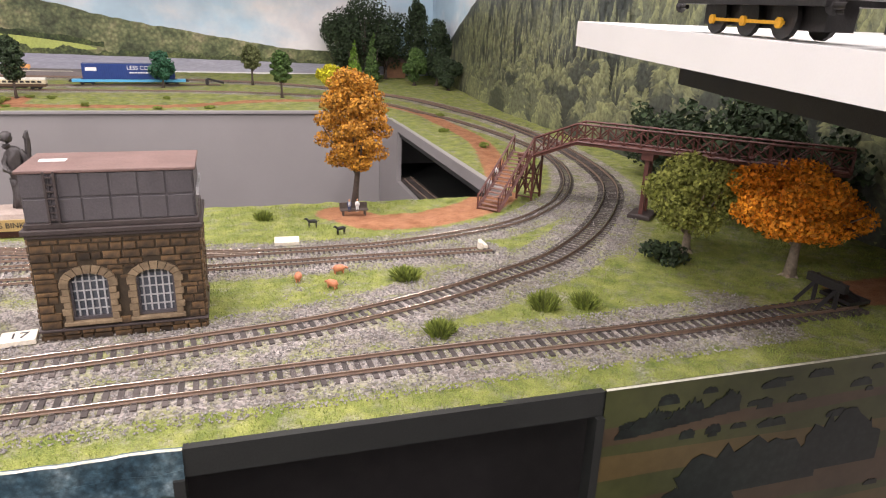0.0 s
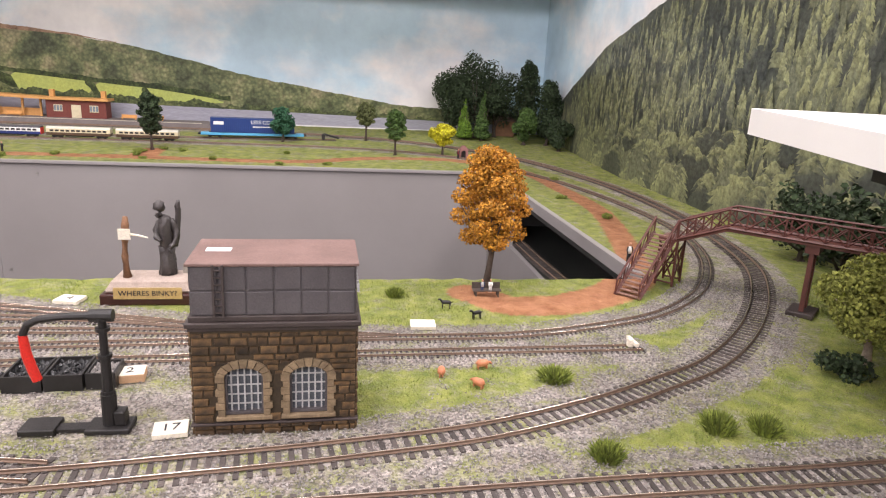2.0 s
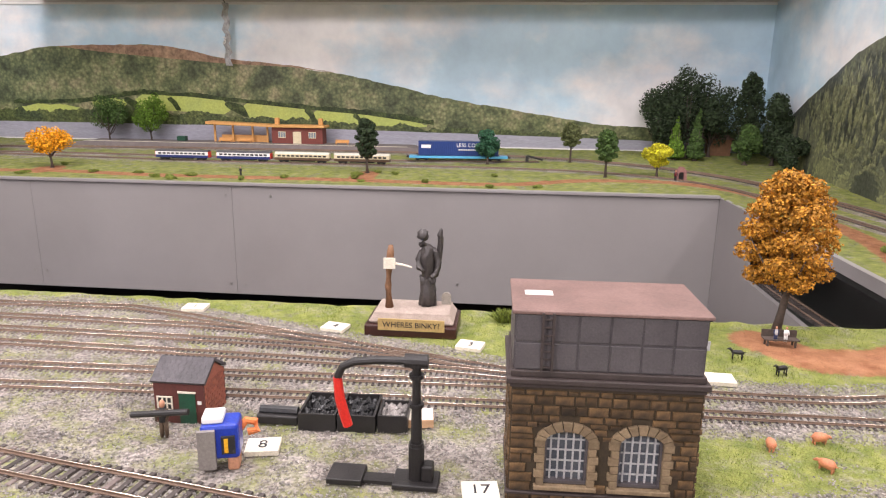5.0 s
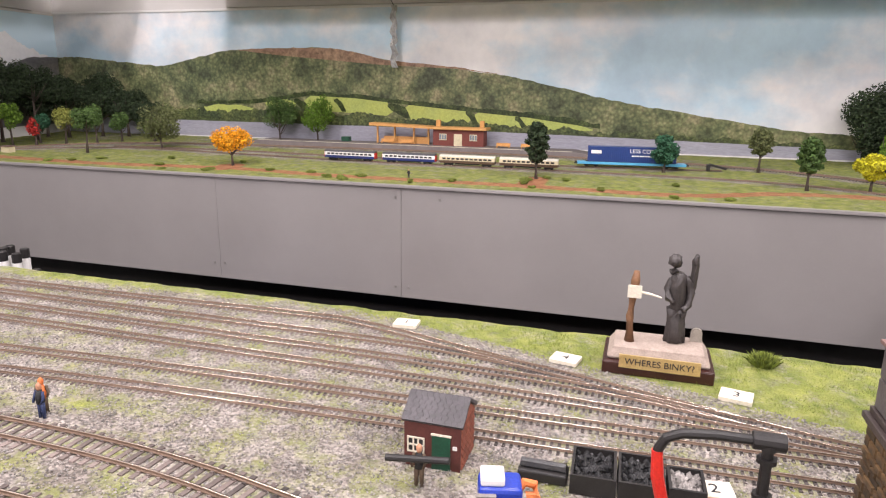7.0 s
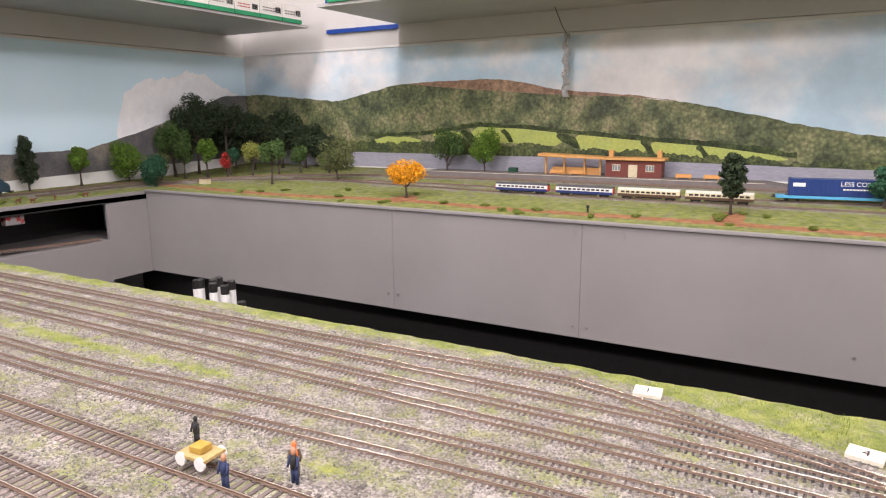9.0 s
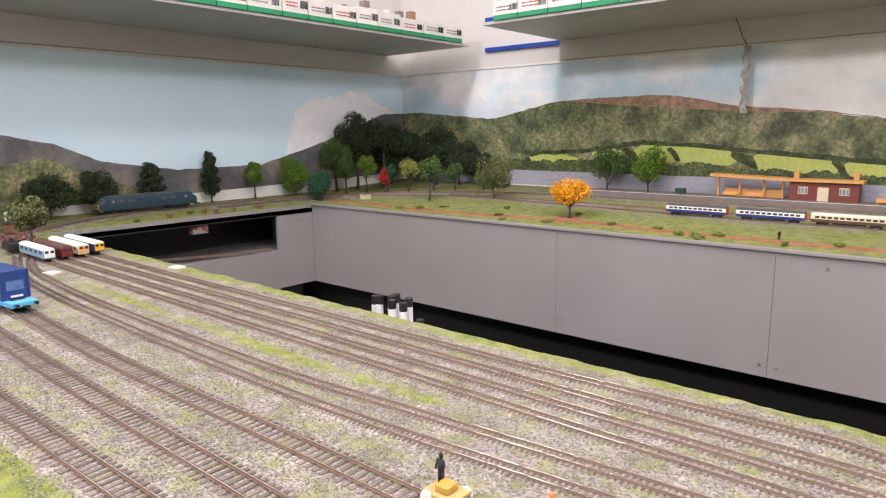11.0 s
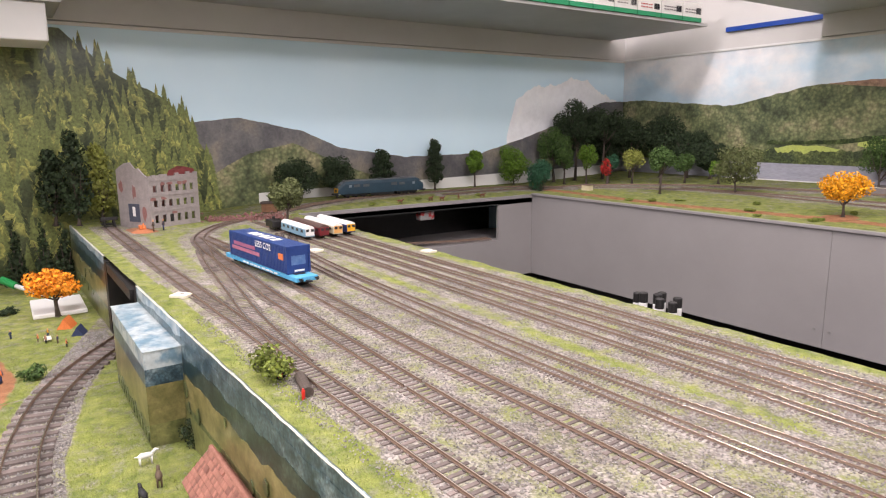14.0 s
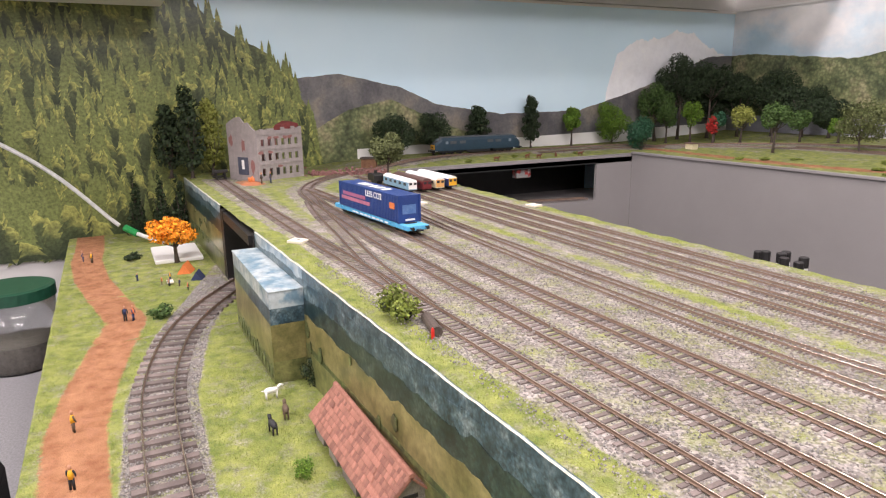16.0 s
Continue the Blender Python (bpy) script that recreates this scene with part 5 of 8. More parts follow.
for i, (x, y, h, r, lo, lf, shp) in enumerate(((-2.06, 1.60, 0.125, 0.034, 0.05, L_MID, "round"), (-2.0, 1.64, 0.13, 0.034, 0.05, L_BRIGHT, "round"), (-1.97, 1.71, 0.10, 0.03, 0.03, L_TEAL, "round"), (-1.89, 1.73, 0.12, 0.04, 0.04, L_OLIVE, "flat"),
                                               (-1.82, 1.78, 0.115, 0.036, 0.035, L_MID, "round"), (-1.76, 1.82, 0.10, 0.035, 0.03, L_MID, "flat"), (-1.67, 1.86, 0.075, 0.03, 0.025, L_BRIGHT, "flat"), (-2.09, 1.53, 0.09, 0.036, 0.01, L_GREYGREEN, "round"))):
    tree(x, y, h, r, lo, lf, "small tree standing before the dark corner wood", 110 + i, count=2600, size=0.0026, shape=shp, trunk=0.0028, group="corner wood")
tree(-1.93, 1.66, 0.085, 0.022, 0.03, L_RED, "small red-leaved tree before the dark wood", 120, count=500, size=0.003)
for i, (x, y, h, r, lf, shp) in enumerate(((0.33, 1.93, 0.20, 0.07, L_DARK, "round"), (0.40, 1.90, 0.24, 0.075, L_DARK, "round"), (0.465, 1.93, 0.22, 0.07, L_DARK, "round"), (0.545, 1.88, 0.22, 0.04, L_DARK, "tall"), (0.585, 1.80, 0.18, 0.045, L_DARK, "round"),
                                          (0.36, 1.86, 0.11, 0.022, L_BRIGHT, "cone"), (0.41, 1.85, 0.13, 0.022, L_MID, "cone"), (0.52, 1.80, 0.1, 0.035, L_MID, "round"), (0.59, 1.70, 0.09, 0.035, L_DARK, "round"))):
    tree(x, y, h, r, h * 0.12, lf, "tall dark tree of the wood at the end of the lake", 130 + i, count=7000, size=0.0029, shape=shp, trunk=0.004, group="end wood")
for i, (x, y) in enumerate(((0.56, 0.62), (0.60, 0.56), (0.585, 0.72), (0.55, 0.5), (0.6, 0.46))):
    tree(x, y, rg.uniform(0.1, 0.15), 0.05, 0.015, L_DARK, "dark tree in the shade of the high shelf", 150 + i, count=1500, size=0.0035, shape="round", group="shaded wood")
for i in range(26):
    x, y = rg.uniform(-1.9, 0.25), rg.uniform(1.40, 1.56)
    bush(x, y, rg.uniform(0.009, 0.015), rg.uniform(0.006, 0.009), L_BUSH, "low green tuft on the far deck", 200 + i, blades=False)
for i, (x, y) in enumerate(((0.45, 1.3), (0.40, 1.1), (0.42, 0.95), (-2.0, 1.2), (-2.01, 1.0), (-1.99, 0.85))):
    bush(x, y, 0.011, 0.008, L_BUSH, "low green tuft on the deck edge", 240 + i, blades=False)
for i, (x, y, s) in enumerate(((-2.08, 0.19, 0.2), (-2.12, 0.24, 0.17), (-2.13, 0.15, 0.16))):
    tree(x, y, s, 0.035, 0.02, [L_DARK, L_OLIVE, L_DARK][i], "tall dark evergreen beside the ruin", 260 + i, count=1600, size=0.004, shape="tall")
for i, (x, y) in enumerate(((-2.1, 0.12), (-2.13, 0.07), (-2.08, 0.155))):
    tree(x, y, 0.14, 0.024, 0.0, L_DARK, "dark conifer below the board edge", 270 + i, count=1200, size=0.0035, shape="cone", z=LOW)


# ---- rolling stock ----
def wheels(ob, xs, gauge, r, zc, name="wheel", material=None):
    for x in xs:
        for s in (1, -1):
            bm = bmesh.new()
            tube(bm, [(x, s * gauge / 2 - s * 0.001, zc), (x, s * gauge / 2 + s * 0.0012, zc)], r, 14)
            part(name, bm, material or BLACK, ob)


def diesel(m):
    """Body along x, front at +x, rail top at z = 0."""
    ob = thing("diesel_locomotive", m, "faded blue diesel locomotive with small yellow nose panels", "locomotive")
    L, W, H = 0.262, 0.034, 0.046
    bm = bmesh.new()
    secs = []
    for x, k, top, dz in ((-L / 2, 0.80, 0.030, 0.002), (-L / 2 + 0.006, 0.93, 0.0335, 0.0), (-L / 2 + 0.020, 1.0, H, 0), (L / 2 - 0.020, 1.0, H, 0), (L / 2 - 0.006, 0.93, 0.0335, 0), (L / 2, 0.80, 0.030, 0.002)):
        w = W / 2 * k
        prof = [(-w, 0.010 + dz), (-w * 1.02, 0.020), (-w, top * 0.78), (-w * 0.78, top * 0.94), (-w * 0.4, top), (w * 0.4, top), (w * 0.78, top * 0.94), (w, top * 0.78), (w * 1.02, 0.020), (w, 0.010 + dz)]
        secs.append([bm.verts.new((x, y, z)) for y, z in prof])
    for a, b in zip(secs, secs[1:]):
        for i in range(9):
            f = bm.faces.new((a[i], b[i], b[i + 1], a[i + 1]))
            f.material_index = 1 if 3 <= i <= 5 else 0
        bm.faces.new((a[9], b[9], b[0], a[0]))
    bm.faces.new(secs[0])
    bm.faces.new(secs[-1][::-1])
    part("body", bm, [BLUELOCO, ROOFGREY], ob)
    for s in (1, -1):
        part("nose_panel", B(s * (L / 2 + 0.0001) - 0.0006, s * (L / 2 + 0.0001) + 0.0006, -0.0125, 0.0125, 0.014, 0.026, bevel=0.0004), YELLOW, ob, "yellow nose warning panel")
        part("code_box", B(s * (L / 2 + 0.0008) - 0.0004, s * (L / 2 + 0.0008) + 0.0004, -0.006, 0.006, 0.017, 0.022), INK, ob)
        for k in (-1, 0, 1):
            o = part("windscreen", B(-0.0005, 0.0005, -0.0038, 0.0038, -0.0038, 0.0038), GLASS, ob)
            o.matrix_local = Matrix.Translation((s * (L / 2 - 0.0115), k * 0.0088, 0.0392)) @ Matrix.Rotation(s * radians(-47), 4, "Y")
        part("buffer_beam", B(s * (L / 2 + 0.001) - 0.0015, s * (L / 2 + 0.001) + 0.0015, -0.0145, 0.0145, 0.006, 0.0115), BLACK, ob)
        for k in (-1, 1):
            part("buffer", T([(s * (L / 2 + 0.002), k * 0.0105, 0.0095), (s * (L / 2 + 0.0065), k * 0.0105, 0.0095), (s * (L / 2 + 0.0066), k * 0.0105, 0.0095), (s * (L / 2 + 0.0078), k * 0.0105, 0.0095)], [0.0012, 0.0012, 0.0026, 0.0026], 10), BLACK, ob)
            part("cab_window", B(s * (L / 2 - 0.034) - 0.004, s * (L / 2 - 0.034) + 0.004, k * W / 2 - 0.0006, k * W / 2 + 0.0006, 0.0275, 0.0345), GLASS, ob)
        bg = part("bogie", B(s * 0.078 - 0.033, s * 0.078 + 0.033, -0.0125, 0.0125, 0.0045, 0.0105, bevel=0.001), BLACK, ob)
        wheels(bg, [s * 0.078 + q for q in (-0.024, 0, 0.024)], 0.0165, 0.0068, 0.0068)
    for k in (-1, 1):
        for x in (-0.06, -0.035, 0.05, 0.078):
            part("side_grille", B(x - 0.009, x + 0.009, k * W / 2 - 0.0005, k * W / 2 + 0.0005, 0.0275, 0.0345), ROOFGREY, ob)
        part("skirt", B(-0.036, 0.036, k * 0.014 - 0.001, k * 0.014 + 0.001, 0.003, 0.0115, bevel=0.0006), BLACK, ob)
    for x in (-0.07, 0.0, 0.07):
        part("roof_fan", T([(x, 0, 0.0455), (x, 0, 0.0473)], 0.008, 14), ROOFGREY, ob)
    return ob


diesel(pose(-2.083, 0.925, 0.0195, 0, 0, -91))


def coach(m, body, lower, roof, label):
    ob = thing("passenger_coach", m, label, "coach", "parked coaches")
    L, W = 0.138, 0.019
    bm = bmesh.new()
    box(bm, -L / 2, L / 2, -W / 2, W / 2, 0.006, 0.0125, bevel=0.0006)
    part("lower_side", bm, lower, ob)
    part("upper_side", B(-L / 2, L / 2, -W / 2 + 0.0002, W / 2 - 0.0002, 0.0125, 0.021), body, ob)
    bm = bmesh.new()
    n = 9
    ring = [(math.cos(math.pi * k / (n - 1)) * W / 2, 0.021 + 0.0048 * math.sin(math.pi * k / (n - 1))) for k in range(n)]
    a = [bm.verts.new((-L / 2, y, z)) for y, z in ring]
    b = [bm.verts.new((L / 2, y, z)) for y, z in ring]
    for k in range(n - 1):
        bm.faces.new((a[k], a[k + 1], b[k + 1], b[k]))
    bm.faces.new(a[::-1])
    bm.faces.new(b)
    part("roof", bm, roof, ob)
    for s in (1, -1):
        for k in range(11):
            x = -L / 2 + 0.012 + k * 0.0114
            part("window", B(x - 0.004, x + 0.004, s * W / 2 - 0.0004, s * W / 2 + 0.0002, 0.0145, 0.0188), DARKIN, ob)
        bg = part("bogie", B(s * 0.048 - 0.011, s * 0.048 + 0.011, -0.006, 0.006, 0.002, 0.006), BLACK, ob)
        wheels(bg, [s * 0.048 - 0.007, s * 0.048 + 0.007], 0.009, 0.0032, 0.0032)
    part("underframe", B(-0.03, 0.03, -0.006, 0.006, 0.003, 0.006), BLACK, ob)
    return ob


zc = float(deck_z(-0.6, 1.655)) + 0.0031
GREYROOF = mat("dark_grey_coach_roof", (0.09, 0.09, 0.1), (0.07, 0.07, 0.08), 90, 0.5)
CREAMROOF = mat("pale_cream_roof", (0.70, 0.68, 0.60), (0.6, 0.58, 0.5), 90, 0.5)
BROWNCO = mat("chocolate_paint", (0.10, 0.06, 0.035), (0.08, 0.045, 0.028), 90, 0.4)
for x, c in ((-0.895, (WHITE, NAVY, GREYROOF, "navy and white passenger coach with dark roof and red ends")), (-0.735, (WHITE, NAVY, GREYROOF, "navy and white passenger coach with dark roof and red ends")),
             (-0.585, (CREAM, BROWNCO, CREAMROOF, "cream and brown passenger coach with pale roof")), (-0.435, (CREAM, BROWNCO, CREAMROOF, "cream and brown passenger coach with pale roof"))):
    co = coach(pose(x, 1.655, zc), *c)
    if c[1] is NAVY:
        for s in (1, -1):
            part("end_panel", B(s * 0.0692 - 0.0006, s * 0.0692 + 0.0006, -0.009, 0.009, 0.0075, 0.0215), RED, co, "bright red coach end")


def words(text, size, material, parent, m, depth=0.0002, name="lettering"):
    c = bpy.data.curves.new(name, "FONT")
    c.body, c.size, c.align_x, c.align_y, c.extrude = text, size, "CENTER", "CENTER", depth
    c.materials.append(material)
    t = new(name, c)
    me = bpy.data.meshes.new_from_object(t.evaluated_get(bpy.context.evaluated_depsgraph_get()))
    bpy.data.objects.remove(t)
    o = new(name, me)
    if parent:
        o.parent = parent
    o.matrix_local = m
    return o


def container_wagon(m, L, big, label):
    ob = thing("container_wagon", m, label, "wagon")
    k = L / 0.25
    z0 = 0.012
    bm = bmesh.new()
    box(bm, -L / 2, L / 2, -0.0155, 0.0155, z0 - 0.006, z0, bevel=0.0006)
    part("frame", bm, SKYBLUE, ob)
    for s in (1, -1):
        for i in range(12):
            x = -L / 2 + (i + 0.5) * L / 12
            part("frame_rib", B(x - 0.0015, x + 0.0015, s * 0.0158 - 0.0006, s * 0.0158 + 0.0006, z0 - 0.0055, z0 - 0.0005), SKYBLUE, ob)
        bg = part("bogie", B(s * L * 0.37 - 0.016, s * L * 0.37 + 0.016, -0.011, 0.011, 0.003, 0.006), BLACK, ob)
        wheels(bg, [s * L * 0.37 - 0.011, s * L * 0.37 + 0.011], 0.0165, 0.0055, 0.0055)
        for q in (-1, 1):
            part("buffer", T([(s * L / 2, q * 0.011, 0.0095), (s * (L / 2 + 0.005), q * 0.011, 0.0095), (s * (L / 2 + 0.006), q * 0.011, 0.0095)], [0.0012, 0.0012, 0.0026], 8), BLACK, ob)
        part("coupling", B(s * L / 2 - 0.002, s * (L / 2 + 0.008) if s > 0 else s * (L / 2 + 0.008), -0.003, 0.003, 0.006, 0.008) if s > 0 else B(-(L / 2 + 0.008), -L / 2 + 0.002, -0.003, 0.003, 0.006, 0.008), BLACK, ob)
    for i in range(5):
        x = -L * 0.4 + i * L * 0.2
        part("deck_hole", B(x - 0.006, x + 0.006, -0.008, 0.008, z0, z0 + 0.0006), INK, ob)
    l2 = L * 0.40
    ct = part("container", B(-l2, l2, -0.0158, 0.0158, z0 + 0.0006, z0 + 0.0366, bevel=0.0006), CONTBLUE, ob, "blue shipping container with white lettering")
    bm = bmesh.new()
    bm.free()
    for s in (1, -1):
        bm = bmesh.new()
        prof_ = []
        for x in np.linspace(-l2 + 0.002, l2 - 0.002, 42):
            prof_ += [(x - 0.0009, 0), (x - 0.0005, 0.0004), (x + 0.0005, 0.0004), (x + 0.0009, 0)]
        lo_ = [bm.verts.new((x, s * (0.0159 + o_), z0 + 0.002)) for x, o_ in prof_]
        hi_ = [bm.verts.new((x, s * (0.0159 + o_), z0 + 0.035)) for x, o_ in prof_]
        for i in range(len(prof_) - 1):
            bm.faces.new((lo_[i], lo_[i + 1], hi_[i + 1], hi_[i]))
        part("side_corrugation", bm, CONTBLUE, ct)
    for x in (-l2, l2):
        for s in (1, -1):
            part("corner_post", B(x - 0.0012, x + 0.0012, s * 0.0156 - 0.0012, s * 0.0156 + 0.0012, z0 + 0.0006, z0 + 0.037), CONTBLUE, ct)
    for s in (-1, 1):
        fm = Matrix.Translation((0, s * 0.0164, z0 + 0.023)) @ Matrix.Rotation(radians(90), 4, "X") if s < 0 else Matrix.Translation((0, s * 0.0164, z0 + 0.023)) @ Matrix.Rotation(radians(180), 4, "Z") @ Matrix.Rotation(radians(90), 4, "X")
        if not big:
            words("LESS CO2", 0.013, WHITE, ct, fm @ Matrix.Translation((0.022, 0.004, 0)))
            for q in range(9):
                part("print_bar", B(0.0 + q * 0.006, 0.0045 + q * 0.006, s * 0.0164 - 0.0003, s * 0.0164 + 0.0003, z0 + 0.0145, z0 + 0.0175), WHITE, ct)
            part("logo_patch", B(-l2 + 0.006, -l2 + 0.03, s * 0.0164 - 0.0003, s * 0.0164 + 0.0003, z0 + 0.02, z0 + 0.028), WHITE, ct)
        else:
            words("LESS CO2", 0.012, WHITE, ct, fm @ Matrix.Translation((0.022, 0.006, 0)))
            part("pink_print", B(-l2 + 0.008, 0.01, s * 0.0164 - 0.0003, s * 0.0164 + 0.0003, z0 + 0.012, z0 + 0.017), mat("pink_print", (0.5, 0.18, 0.28), rough=0.5), ct)
            part("pink_print", B(-l2 + 0.014, -0.004, s * 0.0164 - 0.0003, s * 0.0164 + 0.0003, z0 + 0.019, z0 + 0.024), mat("rose_print", (0.42, 0.14, 0.26), rough=0.5), ct)
            part("red_patch", B(l2 - 0.024, l2 - 0.010, s * 0.0164 - 0.0003, s * 0.0164 + 0.0003, z0 + 0.018, z0 + 0.026), ORANGE, ct)
            for q in range(9):
                part("print_bar", B(-0.05 + q * 0.013, -0.041 + q * 0.013, s * 0.0158 - 0.0007, s * 0.0158 + 0.0007, z0 - 0.0042, z0 - 0.0022), WHITE, ct)
    if big:
        for x in (-0.045, -0.028, -0.008, 0.01, 0.03):
            part("roof_print", B(x - 0.006, x + 0.006, -0.007, 0.007, z0 + 0.0367, z0 + 0.037), WHITE, ct)
        part("end_print", B(l2 - 0.0002, l2 + 0.0004, -0.010, 0.010, z0 + 0.012, z0 + 0.024), mat("end_picture", (0.05, 0.12, 0.3), (0.12, 0.2, 0.38), 120, 0.4), ct)
        part("end_bar", B(l2 - 0.0002, l2 + 0.0005, -0.006, 0.008, z0 + 0.003, z0 + 0.0055), WHITE, ct)
    return ob


container_wagon(pose(-0.205, 1.742, float(deck_z(-0.2, 1.742)) + 0.004, 0, 0, 6.0), 0.25, False, "light blue flat wagon carrying a blue shipping container")
container_wagon(pose(-1.375, 0.358, 0.0043, 0, 0, 5.0), 0.235, True, "light blue flat wagon with printed blue container in the yard")


def parked(m, L, body, roof, end, label, cat_):
    ob = thing("parked_vehicle", m, label, cat_, "stock at the end of the sidings")
    W = 0.0185
    part("body", B(-L / 2, L / 2, -W / 2, W / 2, 0.005, 0.020, bevel=0.001), body, ob)
    bm = bmesh.new()
    n = 9
    ring = [(math.cos(math.pi * k / (n - 1)) * W / 2 * 0.98, 0.0195 + 0.0055 * math.sin(math.pi * k / (n - 1))) for k in range(n)]
    a = [bm.verts.new((-L / 2, y, z)) for y, z in ring]
    b = [bm.verts.new((L / 2, y, z)) for y, z in ring]
    for k in range(n - 1):
        bm.faces.new((a[k], a[k + 1], b[k + 1], b[k]))
    bm.faces.new(a[::-1])
    bm.faces.new(b)
    part("roof", bm, roof, ob)
    part("end_panel", B(L / 2 - 0.0002, L / 2 + 0.0008, -0.0082, 0.0082, 0.007, 0.0205, bevel=0.0003), end, ob)
    for q in (-0.0045, 0.0045):
        part("end_window", B(L / 2 + 0.0004, L / 2 + 0.0012, q - 0.0028, q + 0.0028, 0.0145, 0.019), DARKIN, ob)
    for s in (1, -1):
        for k in range(5):
            x = -L / 2 + 0.015 + k * (L - 0.03) / 4
            part("window", B(x - 0.005, x + 0.005, s * W / 2 - 0.0003, s * W / 2 + 0.0004, 0.0125, 0.0175), DARKIN, ob)
        bg = part("bogie", B(s * L * 0.33 - 0.01, s * L * 0.33 + 0.01, -0.006, 0.006, 0.0015, 0.005), BLACK, ob)
        wheels(bg, [s * L * 0.33 - 0.006, s * L * 0.33 + 0.006], 0.009, 0.003, 0.003)
    return ob


PALEBLUE = mat("pale_blue_paint", (0.25, 0.42, 0.56), (0.2, 0.36, 0.5), 80, 0.4)
parked(pose(-1.655, 0.513, 0.0032), 0.12, PALEBLUE, WHITE, WHITE, "pale blue and white diesel railcar at the siding end", "railcar")
parked(pose(-1.66, 0.541, 0.0032), 0.135, MAROON, mat("brown_roof", (0.12, 0.07, 0.06), rough=0.5), MAROON, "dark maroon coach with brown roof on a siding", "coach")
parked(pose(-1.665, 0.569, 0.0032), 0.14, CREAM, WHITE, STATIONWOOD, "cream coach with white roof on a siding", "coach")
parked(pose(-1.67, 0.598, 0.0032), 0.14, NAVY, WHITE, YELLOW, "navy coach with white roof and yellow end", "coach")
bm = bmesh.new()
box(bm, -0.02, 0.02, -0.012, 0.012, 0.006, 0.02, bevel=0.002)
tube(bm, [(-0.004, 0, 0.02), (-0.004, 0, 0.026)], 0.003, 8)
ob = thing("tank_engine", pose(-1.755, 0.505, 0.0032), "small black tank engine behind the railcar", "locomotive")
part("body", bm, BLACK, ob)
wheels(ob, (-0.012, 0, 0.012), 0.009, 0.005, 0.005)


# ---- buffer stops ----
def buffer_stop(m, label):
    ob = thing("buffer_stop", m, label, "buffer stop")
    for s in (1, -1):
        part("stand", T([(0, s * 0.009, 0.0), (0, s * 0.009, 0.021)], 0.002, 4), BLACK, ob)
        part("strut", T([(0.026, s * 0.009, 0.002), (0.001, s * 0.009, 0.018)], 0.0018, 4), BLACK, ob)
        part("brace", T([(-0.018, s * 0.009, 0.002), (-0.001, s * 0.009, 0.015)], 0.0018, 4), BLACK, ob)
    part("beam", B(-0.003, 0.0015, -0.016, 0.016, 0.014, 0.0205, bevel=0.0005), BLACK, ob)
    part("tie", B(0.010, 0.030, -0.013, 0.013, 0.0025, 0.005), BLACK, ob)
    return ob


buffer_stop(pose(0.445, 0.2915, 0.0035, 0, 0, 3), "black timber buffer stop at the end of the siding")
buffer_stop(pose(-2.0, 0.238, 0.0035, 0, 0, 180), "dark buffer stop at the yard end")
ob = thing("siding_stop", pose(0.243, 0.46, 0.003), "small pale wooden stop at the siding end", "buffer stop")
part("cross_bar", B(-0.0015, 0.0015, -0.009, 0.009, 0.003, 0.0055), CARD, ob)
part("post", B(-0.004, 0.0, -0.0025, 0.0025, 0, 0.006), CARD, ob)
ob = thing("fallen_tube", pose(-1.0, 0.2265, 0.0052, 0, 0, 5), "short black tube with red lamp end", "buffer stop")
bm = bmesh.new()
tube(bm, [(-0.02, 0, 0), (0.02, 0, 0)], 0.0055, 14)
part("tube", bm, BLACK, ob)
part("red_lamp", B(0.0198, 0.0215, -0.0015, 0.0015, -0.003, 0.001), RED, ob)

# ---- numbered cards lying on the board ----
for i, (x, y, txt, rz, w) in enumerate(((-0.362, 0.614, "1", 5, 0.021), (-0.22, 0.58, "4", -12, 0.021), (-0.102, 0.553, "3", -12, 0.021), (0.08, 0.513, "", -3, 0.021), (-0.127, 0.427, "2", 8, 0.019),
                                        (-0.085, 0.356, "17", 8, 0.019), (-0.211, 0.385, "8", 12, 0.019), (-1.312, 0.226, "9", 40, 0.022), (-1.495, 0.48, "", 15, 0.022), (-1.377, 0.628, "", 10, 0.022))):
    ob = thing("number_card", pose(x, y, 0.0025 + float(deck_z(x, y)), 0, 0, rz), "small cream card block with a handwritten number", "card", "numbered cards")
    part("card", B(-w / 2, w / 2, -w * 0.4, w * 0.4, -0.002, 0.0035 if i == 4 else 0.0012, bevel=0.0003), CARD if i != 4 else WOODCARD, ob)
    top = 0.0036 if i == 4 else 0.0013
    if i == 4:
        part("paper", B(-w / 2 + 0.0003, w / 2 - 0.0003, -w * 0.4 + 0.0003, w * 0.4 - 0.0003, 0.0035, 0.0038), CARD, ob)
        top = 0.0039
    if txt:
        words(txt, 0.011, INK, ob, Matrix.Translation((0, 0, top)), 0.0001)


